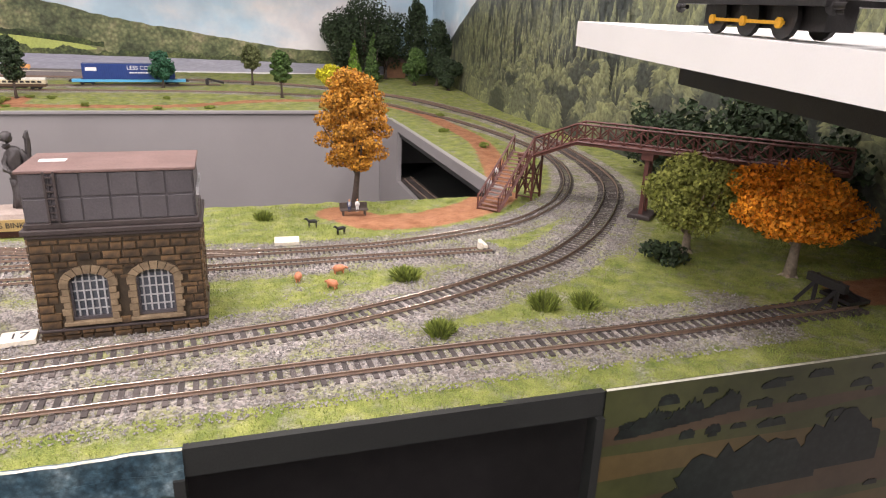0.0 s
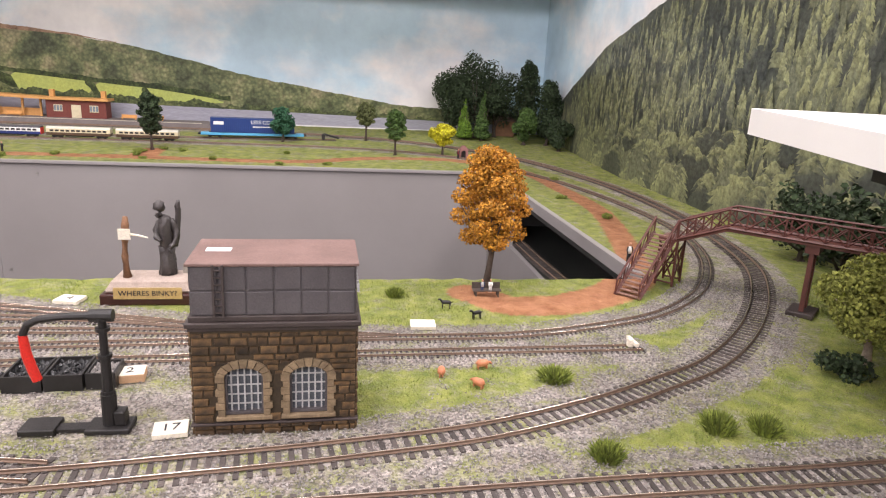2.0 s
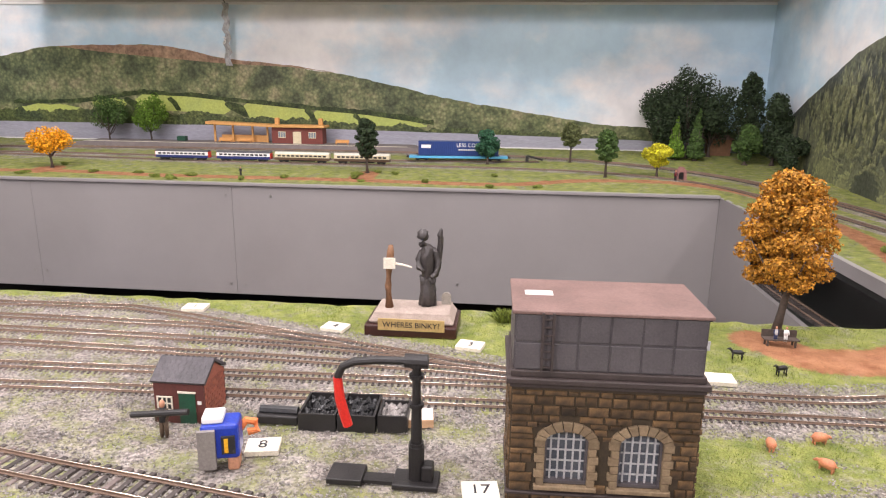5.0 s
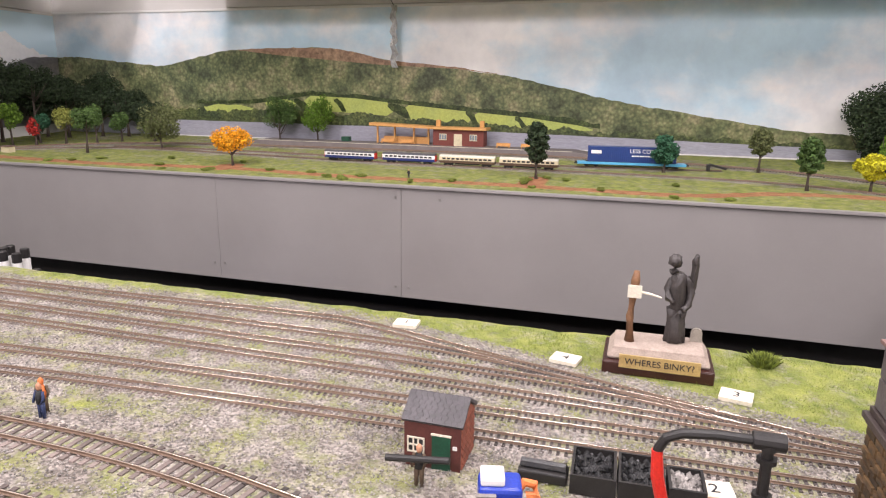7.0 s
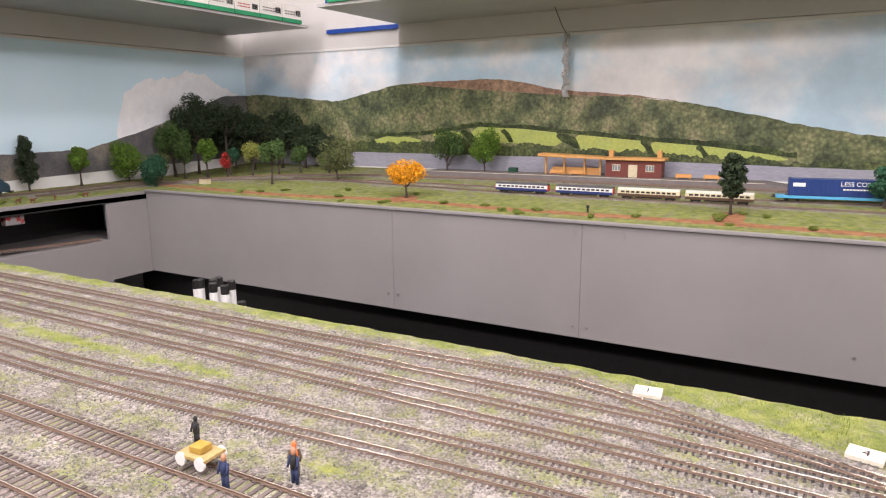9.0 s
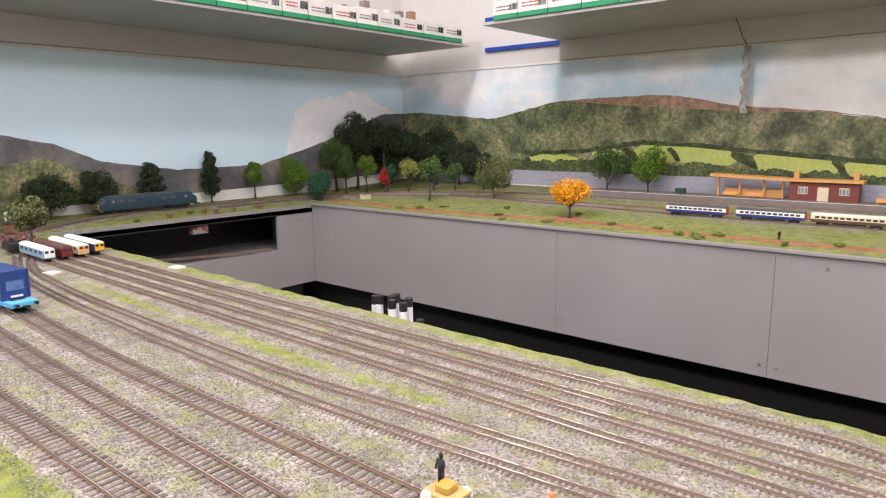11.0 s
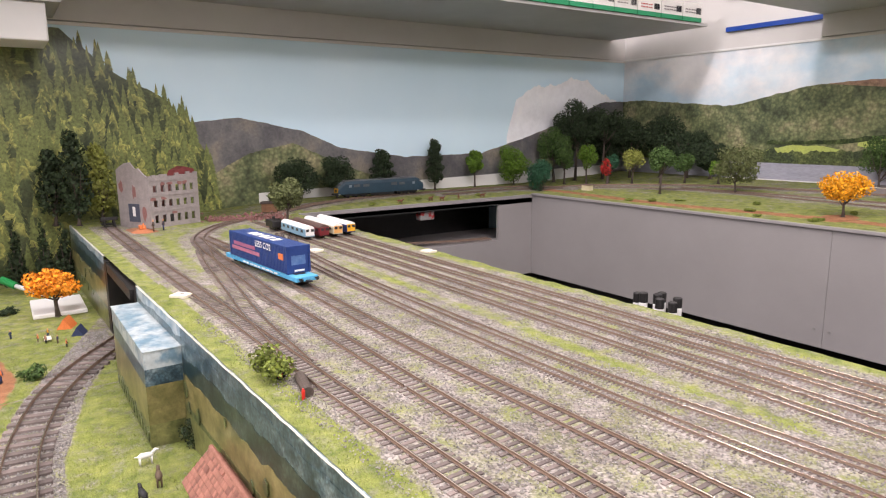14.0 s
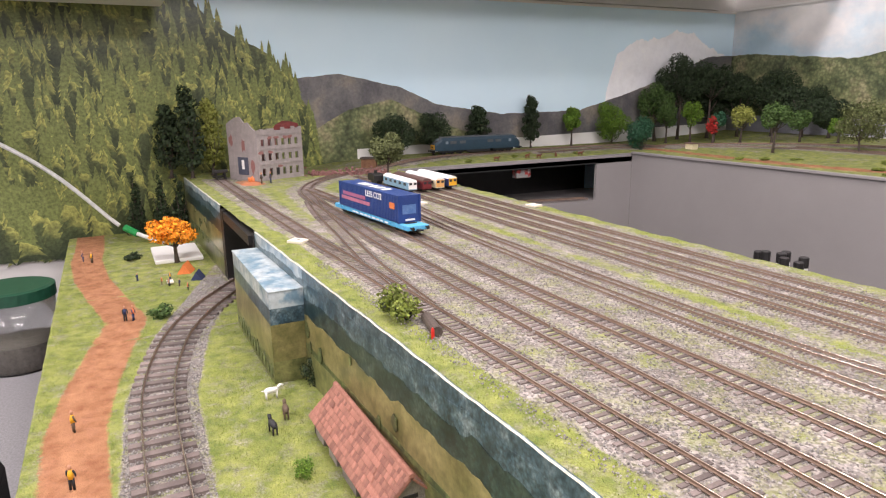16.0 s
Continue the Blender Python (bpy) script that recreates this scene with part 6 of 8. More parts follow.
# ---- water crane ----
ob = thing("water_crane", pose(-0.119, 0.362, 0.001), "black water crane with red hose and two square covers", "water crane")
part("base", B(-0.012, 0.012, -0.008, 0.008, 0, 0.003, bevel=0.0006), BLACK, ob)
part("column", T([(0, 0, 0.003), (0, 0, 0.022), (0, 0, 0.0225), (0, 0, 0.045), (0, 0, 0.0455), (0, 0, 0.068)], [0.0042, 0.0042, 0.003, 0.0026, 0.0022, 0.0022], 12), BLACK, ob)
for z in (0.022, 0.044, 0.060, 0.066):
    part("collar", T([(0, 0, z), (0, 0, z + 0.002)], 0.0038, 12), BLACK, ob)
part("valve_box", B(0.003, 0.009, -0.004, 0.004, 0.003, 0.012, bevel=0.001), BLACK, ob)
part("head", T([(0.006, 0, 0.069), (-0.006, 0, 0.069)], 0.0036, 12), BLACK, ob)
part("arm", T([(0, 0, 0.069), (-0.02, 0, 0.0685), (-0.032, 0, 0.067), (-0.038, 0, 0.064), (-0.0405, 0, 0.059), (-0.041, 0, 0.056)], 0.0021, 10), BLACK, ob)
part("hose", T([(-0.041, 0, 0.058), (-0.040, 0, 0.046), (-0.0375, 0, 0.036), (-0.036, 0, 0.031)], [0.0023, 0.0027, 0.0027, 0.0026], 12), RED, ob, "bright red rubber hose")
part("cover", B(-0.047, -0.028, -0.007, 0.009, 0, 0.0035, bevel=0.0006), BLACK, ob)
part("link_plate", B(-0.028, -0.012, -0.004, 0.004, 0, 0.002), BLACK, ob)

# ---- coal bins and pipe by the yard ----


def coal_bin(m, w, d, h, fill, label):
    ob = thing("coal_bin", m, label, "coal bin", "coal bins")
    t = 0.0014
    for a in ((-w / 2, w / 2, -d / 2, -d / 2 + t), (-w / 2, w / 2, d / 2 - t, d / 2), (-w / 2, -w / 2 + t, -d / 2 + t, d / 2 - t), (w / 2 - t, w / 2, -d / 2 + t, d / 2 - t)):
        part("side", B(*a, 0, h), BLACK, ob)
    rng = np.random.default_rng(7)
    V, F = [], []
    for _ in range(230):
        c = np.array([rng.uniform(-w / 2 + 0.002, w / 2 - 0.002), rng.uniform(-d / 2 + 0.002, d / 2 - 0.002), h * rng.uniform(0.55, 0.85)])
        s = rng.uniform(0.0009, 0.002)
        i = len(V)
        V += [c + s * np.array(q) * rng.uniform(0.7, 1.3, 3) for q in ((1, 0, 0), (-1, 0, 0), (0, 1, 0), (0, -1, 0), (0, 0, 1), (0, 0, -1))]
        F += [(i + a, i + b, i + e) for a, b, e in ((0, 2, 4), (2, 1, 4), (1, 3, 4), (3, 0, 4), (2, 0, 5), (1, 2, 5), (3, 1, 5), (0, 3, 5))]
    mesh_part("load", V, F, fill, ob)
    part("bottom", B(-w / 2 + t, w / 2 - t, -d / 2 + t, d / 2 - t, 0, h * 0.55), BLACK, ob)
    return ob


coal_bin(pose(-0.187, 0.424, 0.0005, 0, 0, 2), 0.023, 0.03, 0.011, COAL, "black open bin heaped with coal")
coal_bin(pose(-0.163, 0.425, 0.0005, 0, 0, 2), 0.023, 0.03, 0.011, COAL, "black open bin heaped with coal")
coal_bin(pose(-0.141, 0.423, 0.0005, 0, 0, 2), 0.018, 0.022, 0.011, STONEGRIT, "dark open bin filled with grey gravel")
ob = thing("coal_trough", pose(-0.213, 0.419, 0.0005), "low black trough with coal", "coal bin")
part("trough", B(-0.013, 0.013, -0.006, 0.006, 0, 0.006, bevel=0.001), BLACK, ob)
part("ridge", T([(-0.012, 0, 0.007), (0.012, 0, 0.007)], 0.003, 8), COAL, ob)

# ---- hut ----
ob = thing("lineside_hut", pose(-0.2725, 0.424, 0.0, 0, 0, 0), "small dark red hut with slate roof and green door", "hut")
w, d = 0.032, 0.03
part("front_wall", B(-w / 2, w / 2, -d / 2, -d / 2 + 0.0015, 0, 0.026), HUTWALL, ob)
part("back_wall", B(-w / 2, w / 2, d / 2 - 0.0015, d / 2, 0, 0.026), HUTWALL, ob)
for s in (1, -1):
    bm = bmesh.new()
    gab = [(-d / 2 + 0.0015, 0), (d / 2 - 0.0015, 0), (d / 2 - 0.0015, 0.026), (0, 0.036), (-d / 2 + 0.0015, 0.026)]
    prism(bm, gab, -0.0008, 0.0008)
    o = part("end_wall", bm, HUTBRICK, ob)
    o.matrix_local = Matrix.Translation((s * (w / 2 - 0.0008), 0, 0)) @ Matrix.Rotation(radians(90), 4, "Z")
    for r_ in range(11):
        for k in range(6):
            y = -d / 2 + 0.0015 + k * 0.0047 + (0.0023 if r_ % 2 else 0)
            if y + 0.0042 < d / 2:
                part("brick", B(s * w / 2 - 0.0002 if s > 0 else -w / 2 - 0.0004, s * w / 2 + 0.0004 if s > 0 else -w / 2 + 0.0002, y, y + 0.0042, r_ * 0.0023 + 0.0003, r_ * 0.0023 + 0.0021), HUTBRICK, o).matrix_local = o.matrix_basis.inverted()
for s in (1, -1):
    o = part("roof", B(-w / 2 - 0.0015, w / 2 + 0.0015, -0.0185, 0, -0.0008, 0.0006), SLATE, ob)
    o.matrix_local = Matrix.Translation((0, 0, 0.037)) @ Matrix.Rotation(0 if s > 0 else math.pi, 4, "Z") @ Matrix.Rotation(radians(33), 4, "X")
    for r_ in range(7):
        for k in range(10):
            x = -w / 2 - 0.0014 + k * 0.0035 + (0.0012 if r_ % 2 else 0)
            part("slate", B(x, min(x + 0.0033, w / 2 + 0.0016), -0.0185 + r_ * 0.0026, -0.0185 + r_ * 0.0026 + 0.0029, 0.0005, 0.0011), SLATE, o)
dr = part("door", B(0.0, 0.0105, -d / 2 - 0.0006, -d / 2 + 0.0002, 0, 0.0205), GREENDOOR, ob)
part("lintel", B(-0.0005, 0.011, -d / 2 - 0.0009, -d / 2 + 0.0002, 0.0205, 0.0215), CARD, dr)
wn = part("window", B(-0.0135, -0.0045, -d / 2 - 0.0004, -d / 2 + 0.0002, 0.009, 0.0175), DARKIN, ob)
bm = bmesh.new()
for x in (-0.0137, -0.0105, -0.0077, -0.0045):
    box(bm, x - 0.0004, x + 0.0004, -d / 2 - 0.001, -d / 2 - 0.0003, 0.009, 0.0175)
for z in (0.009, 0.0132, 0.0175):
    box(bm, -0.0141, -0.0041, -d / 2 - 0.001, -d / 2 - 0.0003, z - 0.0004, z + 0.0004)
part("window_frame", bm, CARD, wn)
part("notice", B(0.0118, 0.0142, -d / 2 - 0.0006, -d / 2 + 0.0002, 0.0135, 0.0155), WHITE, ob)

# ---- statue on its plinth ----
ob = thing("statue_plinth", pose(-0.1535, 0.594, 0.0, 0, 0, 0), "dark mahogany plinth with sandy top and brass plate", "plinth")
part("base", B(-0.039, 0.039, -0.025, 0.025, 0, 0.010, bevel=0.0012), WOODDARK, ob)
bm = B(-0.036, 0.036, -0.021, 0.022, 0.010, 0.0195, bevel=0.002)
for v in bm.verts:
    if v.co.z > 0.015:
        v.co.x *= 0.9
        v.co.y *= 0.86
part("rocky_top", bm, SANDTOP, ob)
pl = part("name_plate", B(-0.027, 0.029, -0.0262, -0.0248, 0.0065, 0.0165), GOLD, ob, "brass coloured plate with hand lettering")
words("WHERES BINKY?", 0.0066, INK, pl, Matrix.Translation((0.001, -0.0264, 0.0115)) @ Matrix.Rotation(radians(90), 4, "X"))
bm = bmesh.new()
for k in (-1, 1):
    tube(bm, [(k * 0.0042, -0.001, 0), (k * 0.004, 0, 0.004), (k * 0.0036, 0.001, 0.014), (k * 0.003, 0, 0.027)], [0.0036, 0.0028, 0.0033, 0.0042], 9)
tube(bm, [(0, 0, 0.002), (0, 0, 0.019), (0, 0, 0.03), (-0.001, 0, 0.044), (-0.001, 0, 0.051), (-0.003, -0.001, 0.055)], [0.0078, 0.006, 0.0055, 0.0066, 0.0056, 0.0026], 14)
tube(bm, [(-0.003, -0.001, 0.054), (-0.005, -0.002, 0.0565), (-0.0045, -0.002, 0.0605), (-0.004, -0.001, 0.065), (-0.003, 0, 0.0675), (-0.003, 0, 0.068)], [0.0024, 0.0032, 0.0046, 0.0048, 0.0032, 0.001], 12)
tube(bm, [(0.004, 0.001, 0.051), (0.007, 0.001, 0.046), (0.009, 0, 0.04), (0.007, -0.003, 0.03), (0.004, -0.006, 0.027)], [0.003, 0.003, 0.0026, 0.0024, 0.0018], 9)
tube(bm, [(0.006, 0.004, 0.026), (0.0095, 0.003, 0.045), (0.0105, 0.003, 0.06), (0.0105, 0.003, 0.0635), (0.011, 0.003, 0.068)], [0.0026, 0.0028, 0.0022, 0.0024, 0.0012], 9)
tube(bm, [(-0.005, 0, 0.05), (-0.0075, -0.002, 0.042), (-0.007, -0.005, 0.036), (-0.003, -0.007, 0.033)], [0.003, 0.0026, 0.0024, 0.0018], 9)
bmesh.ops.subdivide_edges(bm, edges=list(bm.edges), cuts=1, use_grid_fill=True)
for v in bm.verts:
    q = Vector(v.co)
    v.co += Vector((noise.noise(q * 420), noise.noise(q * 420 + Vector((5, 5, 5))), noise.noise(q * 420 + Vector((9, 2, 5))))) * 0.0015
st = part("statue", bm, BRONZE, None, smooth=True)
st.matrix_world = pose(-0.1425, 0.60, 0.0185)
tagged(st, "dark bronze standing statue with one raised arm", "statue")
ob = thing("tree_stump", pose(-0.1745, 0.59, 0.0188), "tall brown stump with pale branch and pinned note", "stump")
part("stump", T([(0, 0, -0.001), (-0.001, 0, 0.02), (0, 0, 0.035), (0.001, 0, 0.048), (0.0015, 0, 0.0555)], [0.0042, 0.003, 0.003, 0.0033, 0.002], 9), BROWNWOOD, ob, smooth=True)
part("branch", T([(0, -0.002, 0.041), (0.012, -0.003, 0.0395), (0.02, -0.003, 0.0375)], [0.0012, 0.001, 0.0006], 6), CARD, ob)
part("note", B(-0.004, 0.006, -0.005, -0.004, 0.036, 0.0455), CARD, ob)
ob = thing("headstone", pose(-0.1265, 0.604, 0.0188), "small grey rounded headstone on the plinth", "headstone")
bm = bmesh.new()
prism(bm, [(-0.004, 0), (0.004, 0), (0.0042, 0.007)] + [(0.0042 * math.cos(a), 0.007 + 0.0045 * math.sin(a)) for a in np.linspace(0.2, 2.94, 8)] + [(-0.0042, 0.007)], -0.0012, 0.0012)
part("stone", bm, FIELDSTONE, ob)


# ---- small figures, plain shapes ----
def figure(x, y, mats_, label, z=None, rz=0, h=0.024, name="model_figure"):
    bm = bmesh.new()
    s = h / 0.024
    for k in (-1, 1):
        tube(bm, [(k * 0.0016 * s, 0, 0), (k * 0.0013 * s, 0, 0.011 * s)], [0.0011 * s, 0.0015 * s], 6)
        tube(bm, [(k * 0.0026 * s, 0, 0.0185 * s), (k * 0.0036 * s, -0.001 * s, 0.014 * s), (k * 0.003 * s, -0.0025 * s, 0.0115 * s)], [0.001 * s, 0.0009 * s, 0.0007 * s], 5)
    nl = len(bm.faces)
    tube(bm, [(0, 0, 0.0105 * s), (0, 0, 0.015 * s), (0, 0, 0.0192 * s)], [0.0024 * s, 0.0026 * s, 0.0015 * s], 8)
    n2 = len(bm.faces)
    tube(bm, [(0, 0, 0.019 * s), (0, 0, 0.0205 * s), (0, 0, 0.0225 * s), (0, 0, 0.024 * s)], [0.0009 * s, 0.0016 * s, 0.0017 * s, 0.0006 * s], 8)
    bm.faces.ensure_lookup_table()
    for i, f in enumerate(bm.faces):
        f.material_index = 0 if i < nl else 1 if i < n2 else 2
    o = part(name, bm, list(mats_), None, smooth=True)
    o.matrix_world = pose(x, y, float(deck_z(x, y)) if z is None else z, 0, 0, rz)
    return tagged(o, label, "figure", "small painted figures")


D1 = mat("dark_blue_cloth", (0.03, 0.045, 0.12), rough=0.7)
D2 = mat("drab_cloth", (0.12, 0.08, 0.05), rough=0.7)
D3 = mat("black_cloth", (0.02, 0.02, 0.022), rough=0.7)
figure(-0.519, 0.386, (D1, D3, FLESH), "tiny painted worker in dark blue clothes")
figure(-0.524, 0.392, (D2, ORANGE, ORANGE), "tiny painted worker in an orange vest", rz=40)
figure(-0.274, 0.392, (D2, D3, FLESH), "tiny painted figure carrying a long black pipe")
tagged(part("carried_pipe", T([(-0.291, 0.388, 0.0155), (-0.257, 0.39, 0.0185)], 0.0019, 10), BLACK), "short black pipe carried on a shoulder", "pipe")
figure(-0.55, 0.361, (D1, D1, FLESH), "tiny painted worker in a blue jacket")
figure(0.352, 0.712, (D3, WHITE, FLESH), "tiny painted figure in a white shirt on the path")
figure(0.29, 1.545, (D3, MAROON, FLESH), "tiny painted figure beside the yellow tree")
ob = thing("stone_shrine", pose(0.305, 1.56, float(deck_z(0.305, 1.56))), "small pinkish stone shrine with dark arched niche", "shrine")
bm = bmesh.new()
prism(bm, [(-0.012, 0), (-0.006, 0), (-0.006, 0.014), (-0.003, 0.018), (0.003, 0.018), (0.006, 0.014), (0.006, 0), (0.012, 0), (0.010, 0.02), (0.004, 0.029), (-0.004, 0.029), (-0.010, 0.02)], -0.006, 0.006)
part("arch", bm, RUINBRICK, ob)
# dark plate paints the shade at the back of the arch
part("niche", B(-0.006, 0.006, 0.003, 0.005, 0, 0.018), DARKIN, ob)
figure(-0.672, 1.475, (D3, D3, FLESH), "tiny painted figure on the far grass", h=0.02)
figure(-1.9, 0.305, (D2, D3, FLESH), "tiny painted figure before the ruin")
figure(-1.905, 0.325, (D1, D2, FLESH), "tiny painted figure before the ruin")
for i, (x, y) in enumerate(((-1.9, -0.04), (-1.88, -0.025), (-1.487, 0.02), (-1.483, 0.03), (-1.165, -0.034), (-1.06, -0.032), (-1.70, 0.045), (-1.655, 0.08), (-1.64, 0.09), (-1.68, 0.095), (-1.63, 0.105), (-1.60, 0.115))):
    figure(x, y, ([D1, D2, D3][i % 3], [FLESH, YELLOW, D1, ORANGE][i % 4] if i not in (4,) else YELLOW, FLESH), "tiny painted walker on the lower shelf", z=LOW, rz=i * 50, h=0.022 if i < 6 else 0.014)
# trolley on the yard line
ob = thing("rail_trolley", pose(-0.583, 0.3725, 0.0045, 0, 0, 2), "small worn tan rail trolley with white wheels", "trolley")
part("platform", B(-0.012, 0.012, -0.009, 0.009, 0.005, 0.0075, bevel=0.0005), mat("worn_tan_paint", (0.5, 0.36, 0.15), (0.38, 0.26, 0.1), 200, 0.6), ob)
part("box", B(-0.005, 0.005, -0.005, 0.005, 0.0075, 0.012, bevel=0.0008), mat("mustard_paint", (0.5, 0.32, 0.06), rough=0.5), ob)
for x in (-0.008, 0.008):
    for s in (1, -1):
        part("wheel", T([(x, s * 0.0078, 0.0042), (x, s * 0.0096, 0.0042)], 0.0042, 14), WHITE, ob)
figure(-0.59, 0.376, (D3, D3, D3), "tiny dark figure standing on the trolley", z=0.012, h=0.02)


def animal(x, y, material, label, z=0.0, s=1.0, rz=0, cat_="animal", name="model_animal", fat=1.0):
    bm = bmesh.new()
    tube(bm, [(-0.006 * s, 0, 0.0072 * s), (-0.003 * s, 0, 0.008 * s), (0.003 * s, 0, 0.0078 * s), (0.006 * s, 0, 0.0082 * s)], [0.0014 * s * fat, 0.0026 * s * fat, 0.0024 * s * fat, 0.0015 * s * fat], 8)
    tube(bm, [(0.005 * s, 0, 0.0085 * s), (0.008 * s, 0, (0.0112 if fat < 1.2 else 0.008) * s), (0.0105 * s, 0, (0.0106 if fat < 1.2 else 0.0065) * s)], [0.0015 * s, 0.0014 * s, 0.0007 * s], 7)
    for a in (-0.0045, 0.0045):
        for b in (-0.0014, 0.0014):
            tube(bm, [(a * s, b * s, 0), (a * s, b * s, 0.007 * s)], [0.0006 * s, 0.0009 * s], 5)
    tube(bm, [(-0.006 * s, 0, 0.008 * s), (-0.0085 * s, 0, 0.0085 * s)], [0.0006 * s, 0.0003 * s], 4)
    o = part(name, bm, material, None, smooth=True)
    o.matrix_world = pose(x, y, z, 0, 0, rz)
    return tagged(o, label, cat_)


PIG = mat("orange_pink_paint", (0.6, 0.24, 0.12), (0.5, 0.18, 0.09), 200, 0.55)
DEER = mat("red_brown_paint", (0.2, 0.07, 0.035), (0.15, 0.05, 0.025), 200, 0.6)
for x, y, r_ in ((-1.985, 0.93, 70), (-1.99, 1.03, 100), (-1.98, 1.06, 20), (-1.985, 1.12, 150), (-1.98, 1.20, 80)):
    animal(x, y, DEER, "small red-brown model deer on the grassy ledge", rz=r_, s=1.1, z=float(deck_z(x, y)))
animal(0.107, 0.558, BLACK, "small black model dog on the grass", s=0.75, rz=170)
animal(0.13, 0.531, BLACK, "small black model dog on the grass", s=0.75, rz=200)
for x, y, r_ in ((0.082, 0.421, 80), (0.114, 0.432, 10), (0.105, 0.402, 130)):
    animal(x, y, PIG, "small orange-pink model pig on the gravel", rz=r_, s=0.72, z=-0.0015, fat=1.6)
animal(-1.146, 0.146, WHITE, "small white model horse on the lower grass", z=LOW, s=1.2, rz=90)
animal(-1.098, 0.149, D2, "small brown model horse on the lower grass", z=LOW, s=1.25, rz=172)
animal(-1.073, 0.131, D3, "small dark model horse on the lower grass", z=LOW, s=1.25, rz=185)
ob = thing("park_bench", pose(0.152, 0.592, 0.0), "dark bench under the autumn tree", "bench")
part("seat", B(-0.014, 0.014, -0.004, 0.004, 0.0055, 0.0065), BARK, ob)
part("backrest", B(-0.014, 0.014, 0.004, 0.005, 0.0065, 0.0125), BARK, ob)
for x in (-0.011, 0.011):
    for y in (-0.003, 0.003):
        part("leg", B(x - 0.0007, x + 0.0007, y - 0.0007, y + 0.0007, 0, 0.0055), BARK, ob)
figure(0.147, 0.590, (D1, PALEGREY, FLESH), "tiny seated figure in grey on the bench", z=0.0045, h=0.013)
figure(0.155, 0.590, (WHITE, WHITE, FLESH), "tiny seated figure in white on the bench", z=0.0045, h=0.013)

# blue spring clamp on the gravel
ob = thing("spring_clamp", pose(-0.226, 0.366, 0.001, 0, 0, 15), "blue and white plastic model clamp with grey pad", "clamp")
part("body", B(-0.010, 0.010, -0.008, 0.008, 0.008, 0.028, bevel=0.002), BLUEPL, ob)
part("pad", B(-0.011, -0.002, -0.0105, -0.008, 0.004, 0.026), CLIPGREY, ob)
part("side_plate", B(0.001, 0.008, -0.0095, -0.008, 0.012, 0.022), INK, ob)
part("label", B(0.0025, 0.0045, -0.0100, -0.0095, 0.013, 0.021), YELLOW, ob)
part("top", B(-0.009, 0.002, -0.006, 0.006, 0.028, 0.032, bevel=0.001), WHITE, ob)
part("red_spring", T([(0.008, 0.006, 0.018), (0.012, 0.008, 0.022), (0.017, 0.008, 0.021), (0.018, 0.006, 0.017), (0.013, 0.006, 0.016)], 0.0022, 8), ORANGE, ob)
for x in (-0.007, 0.006):
    part("foot", B(x - 0.003, x + 0.003, -0.006, 0.004, 0, 0.008, bevel=0.001), FLESH if x > 0 else CLIPGREY, ob)


# ---- station on the far deck ----
zp = float(deck_z(-0.8, 1.94))
pf = thing("station_platform", Matrix(), "long grey station platform with pale edge", "platform")
PLATGREY = mat("platform_grey", (0.22, 0.19, 0.185), (0.17, 0.15, 0.145), 60, 0.8)
part("slab", B(-1.32, -0.36, 1.893, 1.985, zp - 0.012, zp + 0.0115, bevel=0.001), PLATGREY, pf)
part("edge_line", B(-1.32, -0.36, 1.892, 1.898, zp + 0.0113, zp + 0.0122), CARD, pf)
for s, x0 in ((-1, -1.32), (1, -0.36)):
    bm = bmesh.new()
    prism(bm, [(x0, zp - 0.012), (x0, zp + 0.0115), (x0 + s * 0.13, zp - 0.006), (x0 + s * 0.13, zp - 0.012)], 1.893, 1.985)
    part("ramp", bm, PLATGREY, pf)
zt_ = zp + 0.0115
so = thing("station_building", pose(-0.688, 1.952, zt_), "red brick station building with yellow canopy and chimneys", "station")
part("wall", B(-0.075, 0.075, -0.02, 0.022, 0, 0.046), STATIONBRICK, so)
for x, w_ in ((-0.045, 0.022), (0.045, 0.022)):
    wn = part("window", B(x - w_ / 2, x + w_ / 2, -0.0206, -0.0198, 0.016, 0.034), CREAM, so)
    for k in range(3):
        part("pane", B(x - w_ / 2 + 0.001 + k * w_ / 3, x - w_ / 2 - 0.001 + (k + 1) * w_ / 3, -0.0212, -0.0205, 0.018, 0.032), GLASS, wn)
part("door", B(-0.012, 0.012, -0.0208, -0.0198, 0, 0.034), CREAM, so)
for x in (-0.065, 0.065):
    part("chimney", B(x - 0.006, x + 0.006, -0.004, 0.008, 0.046, 0.072, bevel=0.001), STATIONWOOD, so)
part("roof", B(-0.084, 0.084, -0.03, 0.026, 0.046, 0.053, bevel=0.001), STATIONWOOD, so)
bm = bmesh.new()
prism(bm, [(-0.27, 0.052), (-0.084, 0.047), (-0.084, 0.054), (-0.27, 0.060)], -0.03, 0.02)
part("canopy", bm, STATIONWOOD, so)
for x in (-0.255, -0.2, -0.14, -0.095):
    part("canopy_post", B(x - 0.0025, x + 0.0025, -0.003, 0.002, 0, 0.051), STATIONWOOD, so)
part("waiting_screen", B(-0.24, -0.10, 0.012, 0.015, 0, 0.02), STATIONWOOD, so)
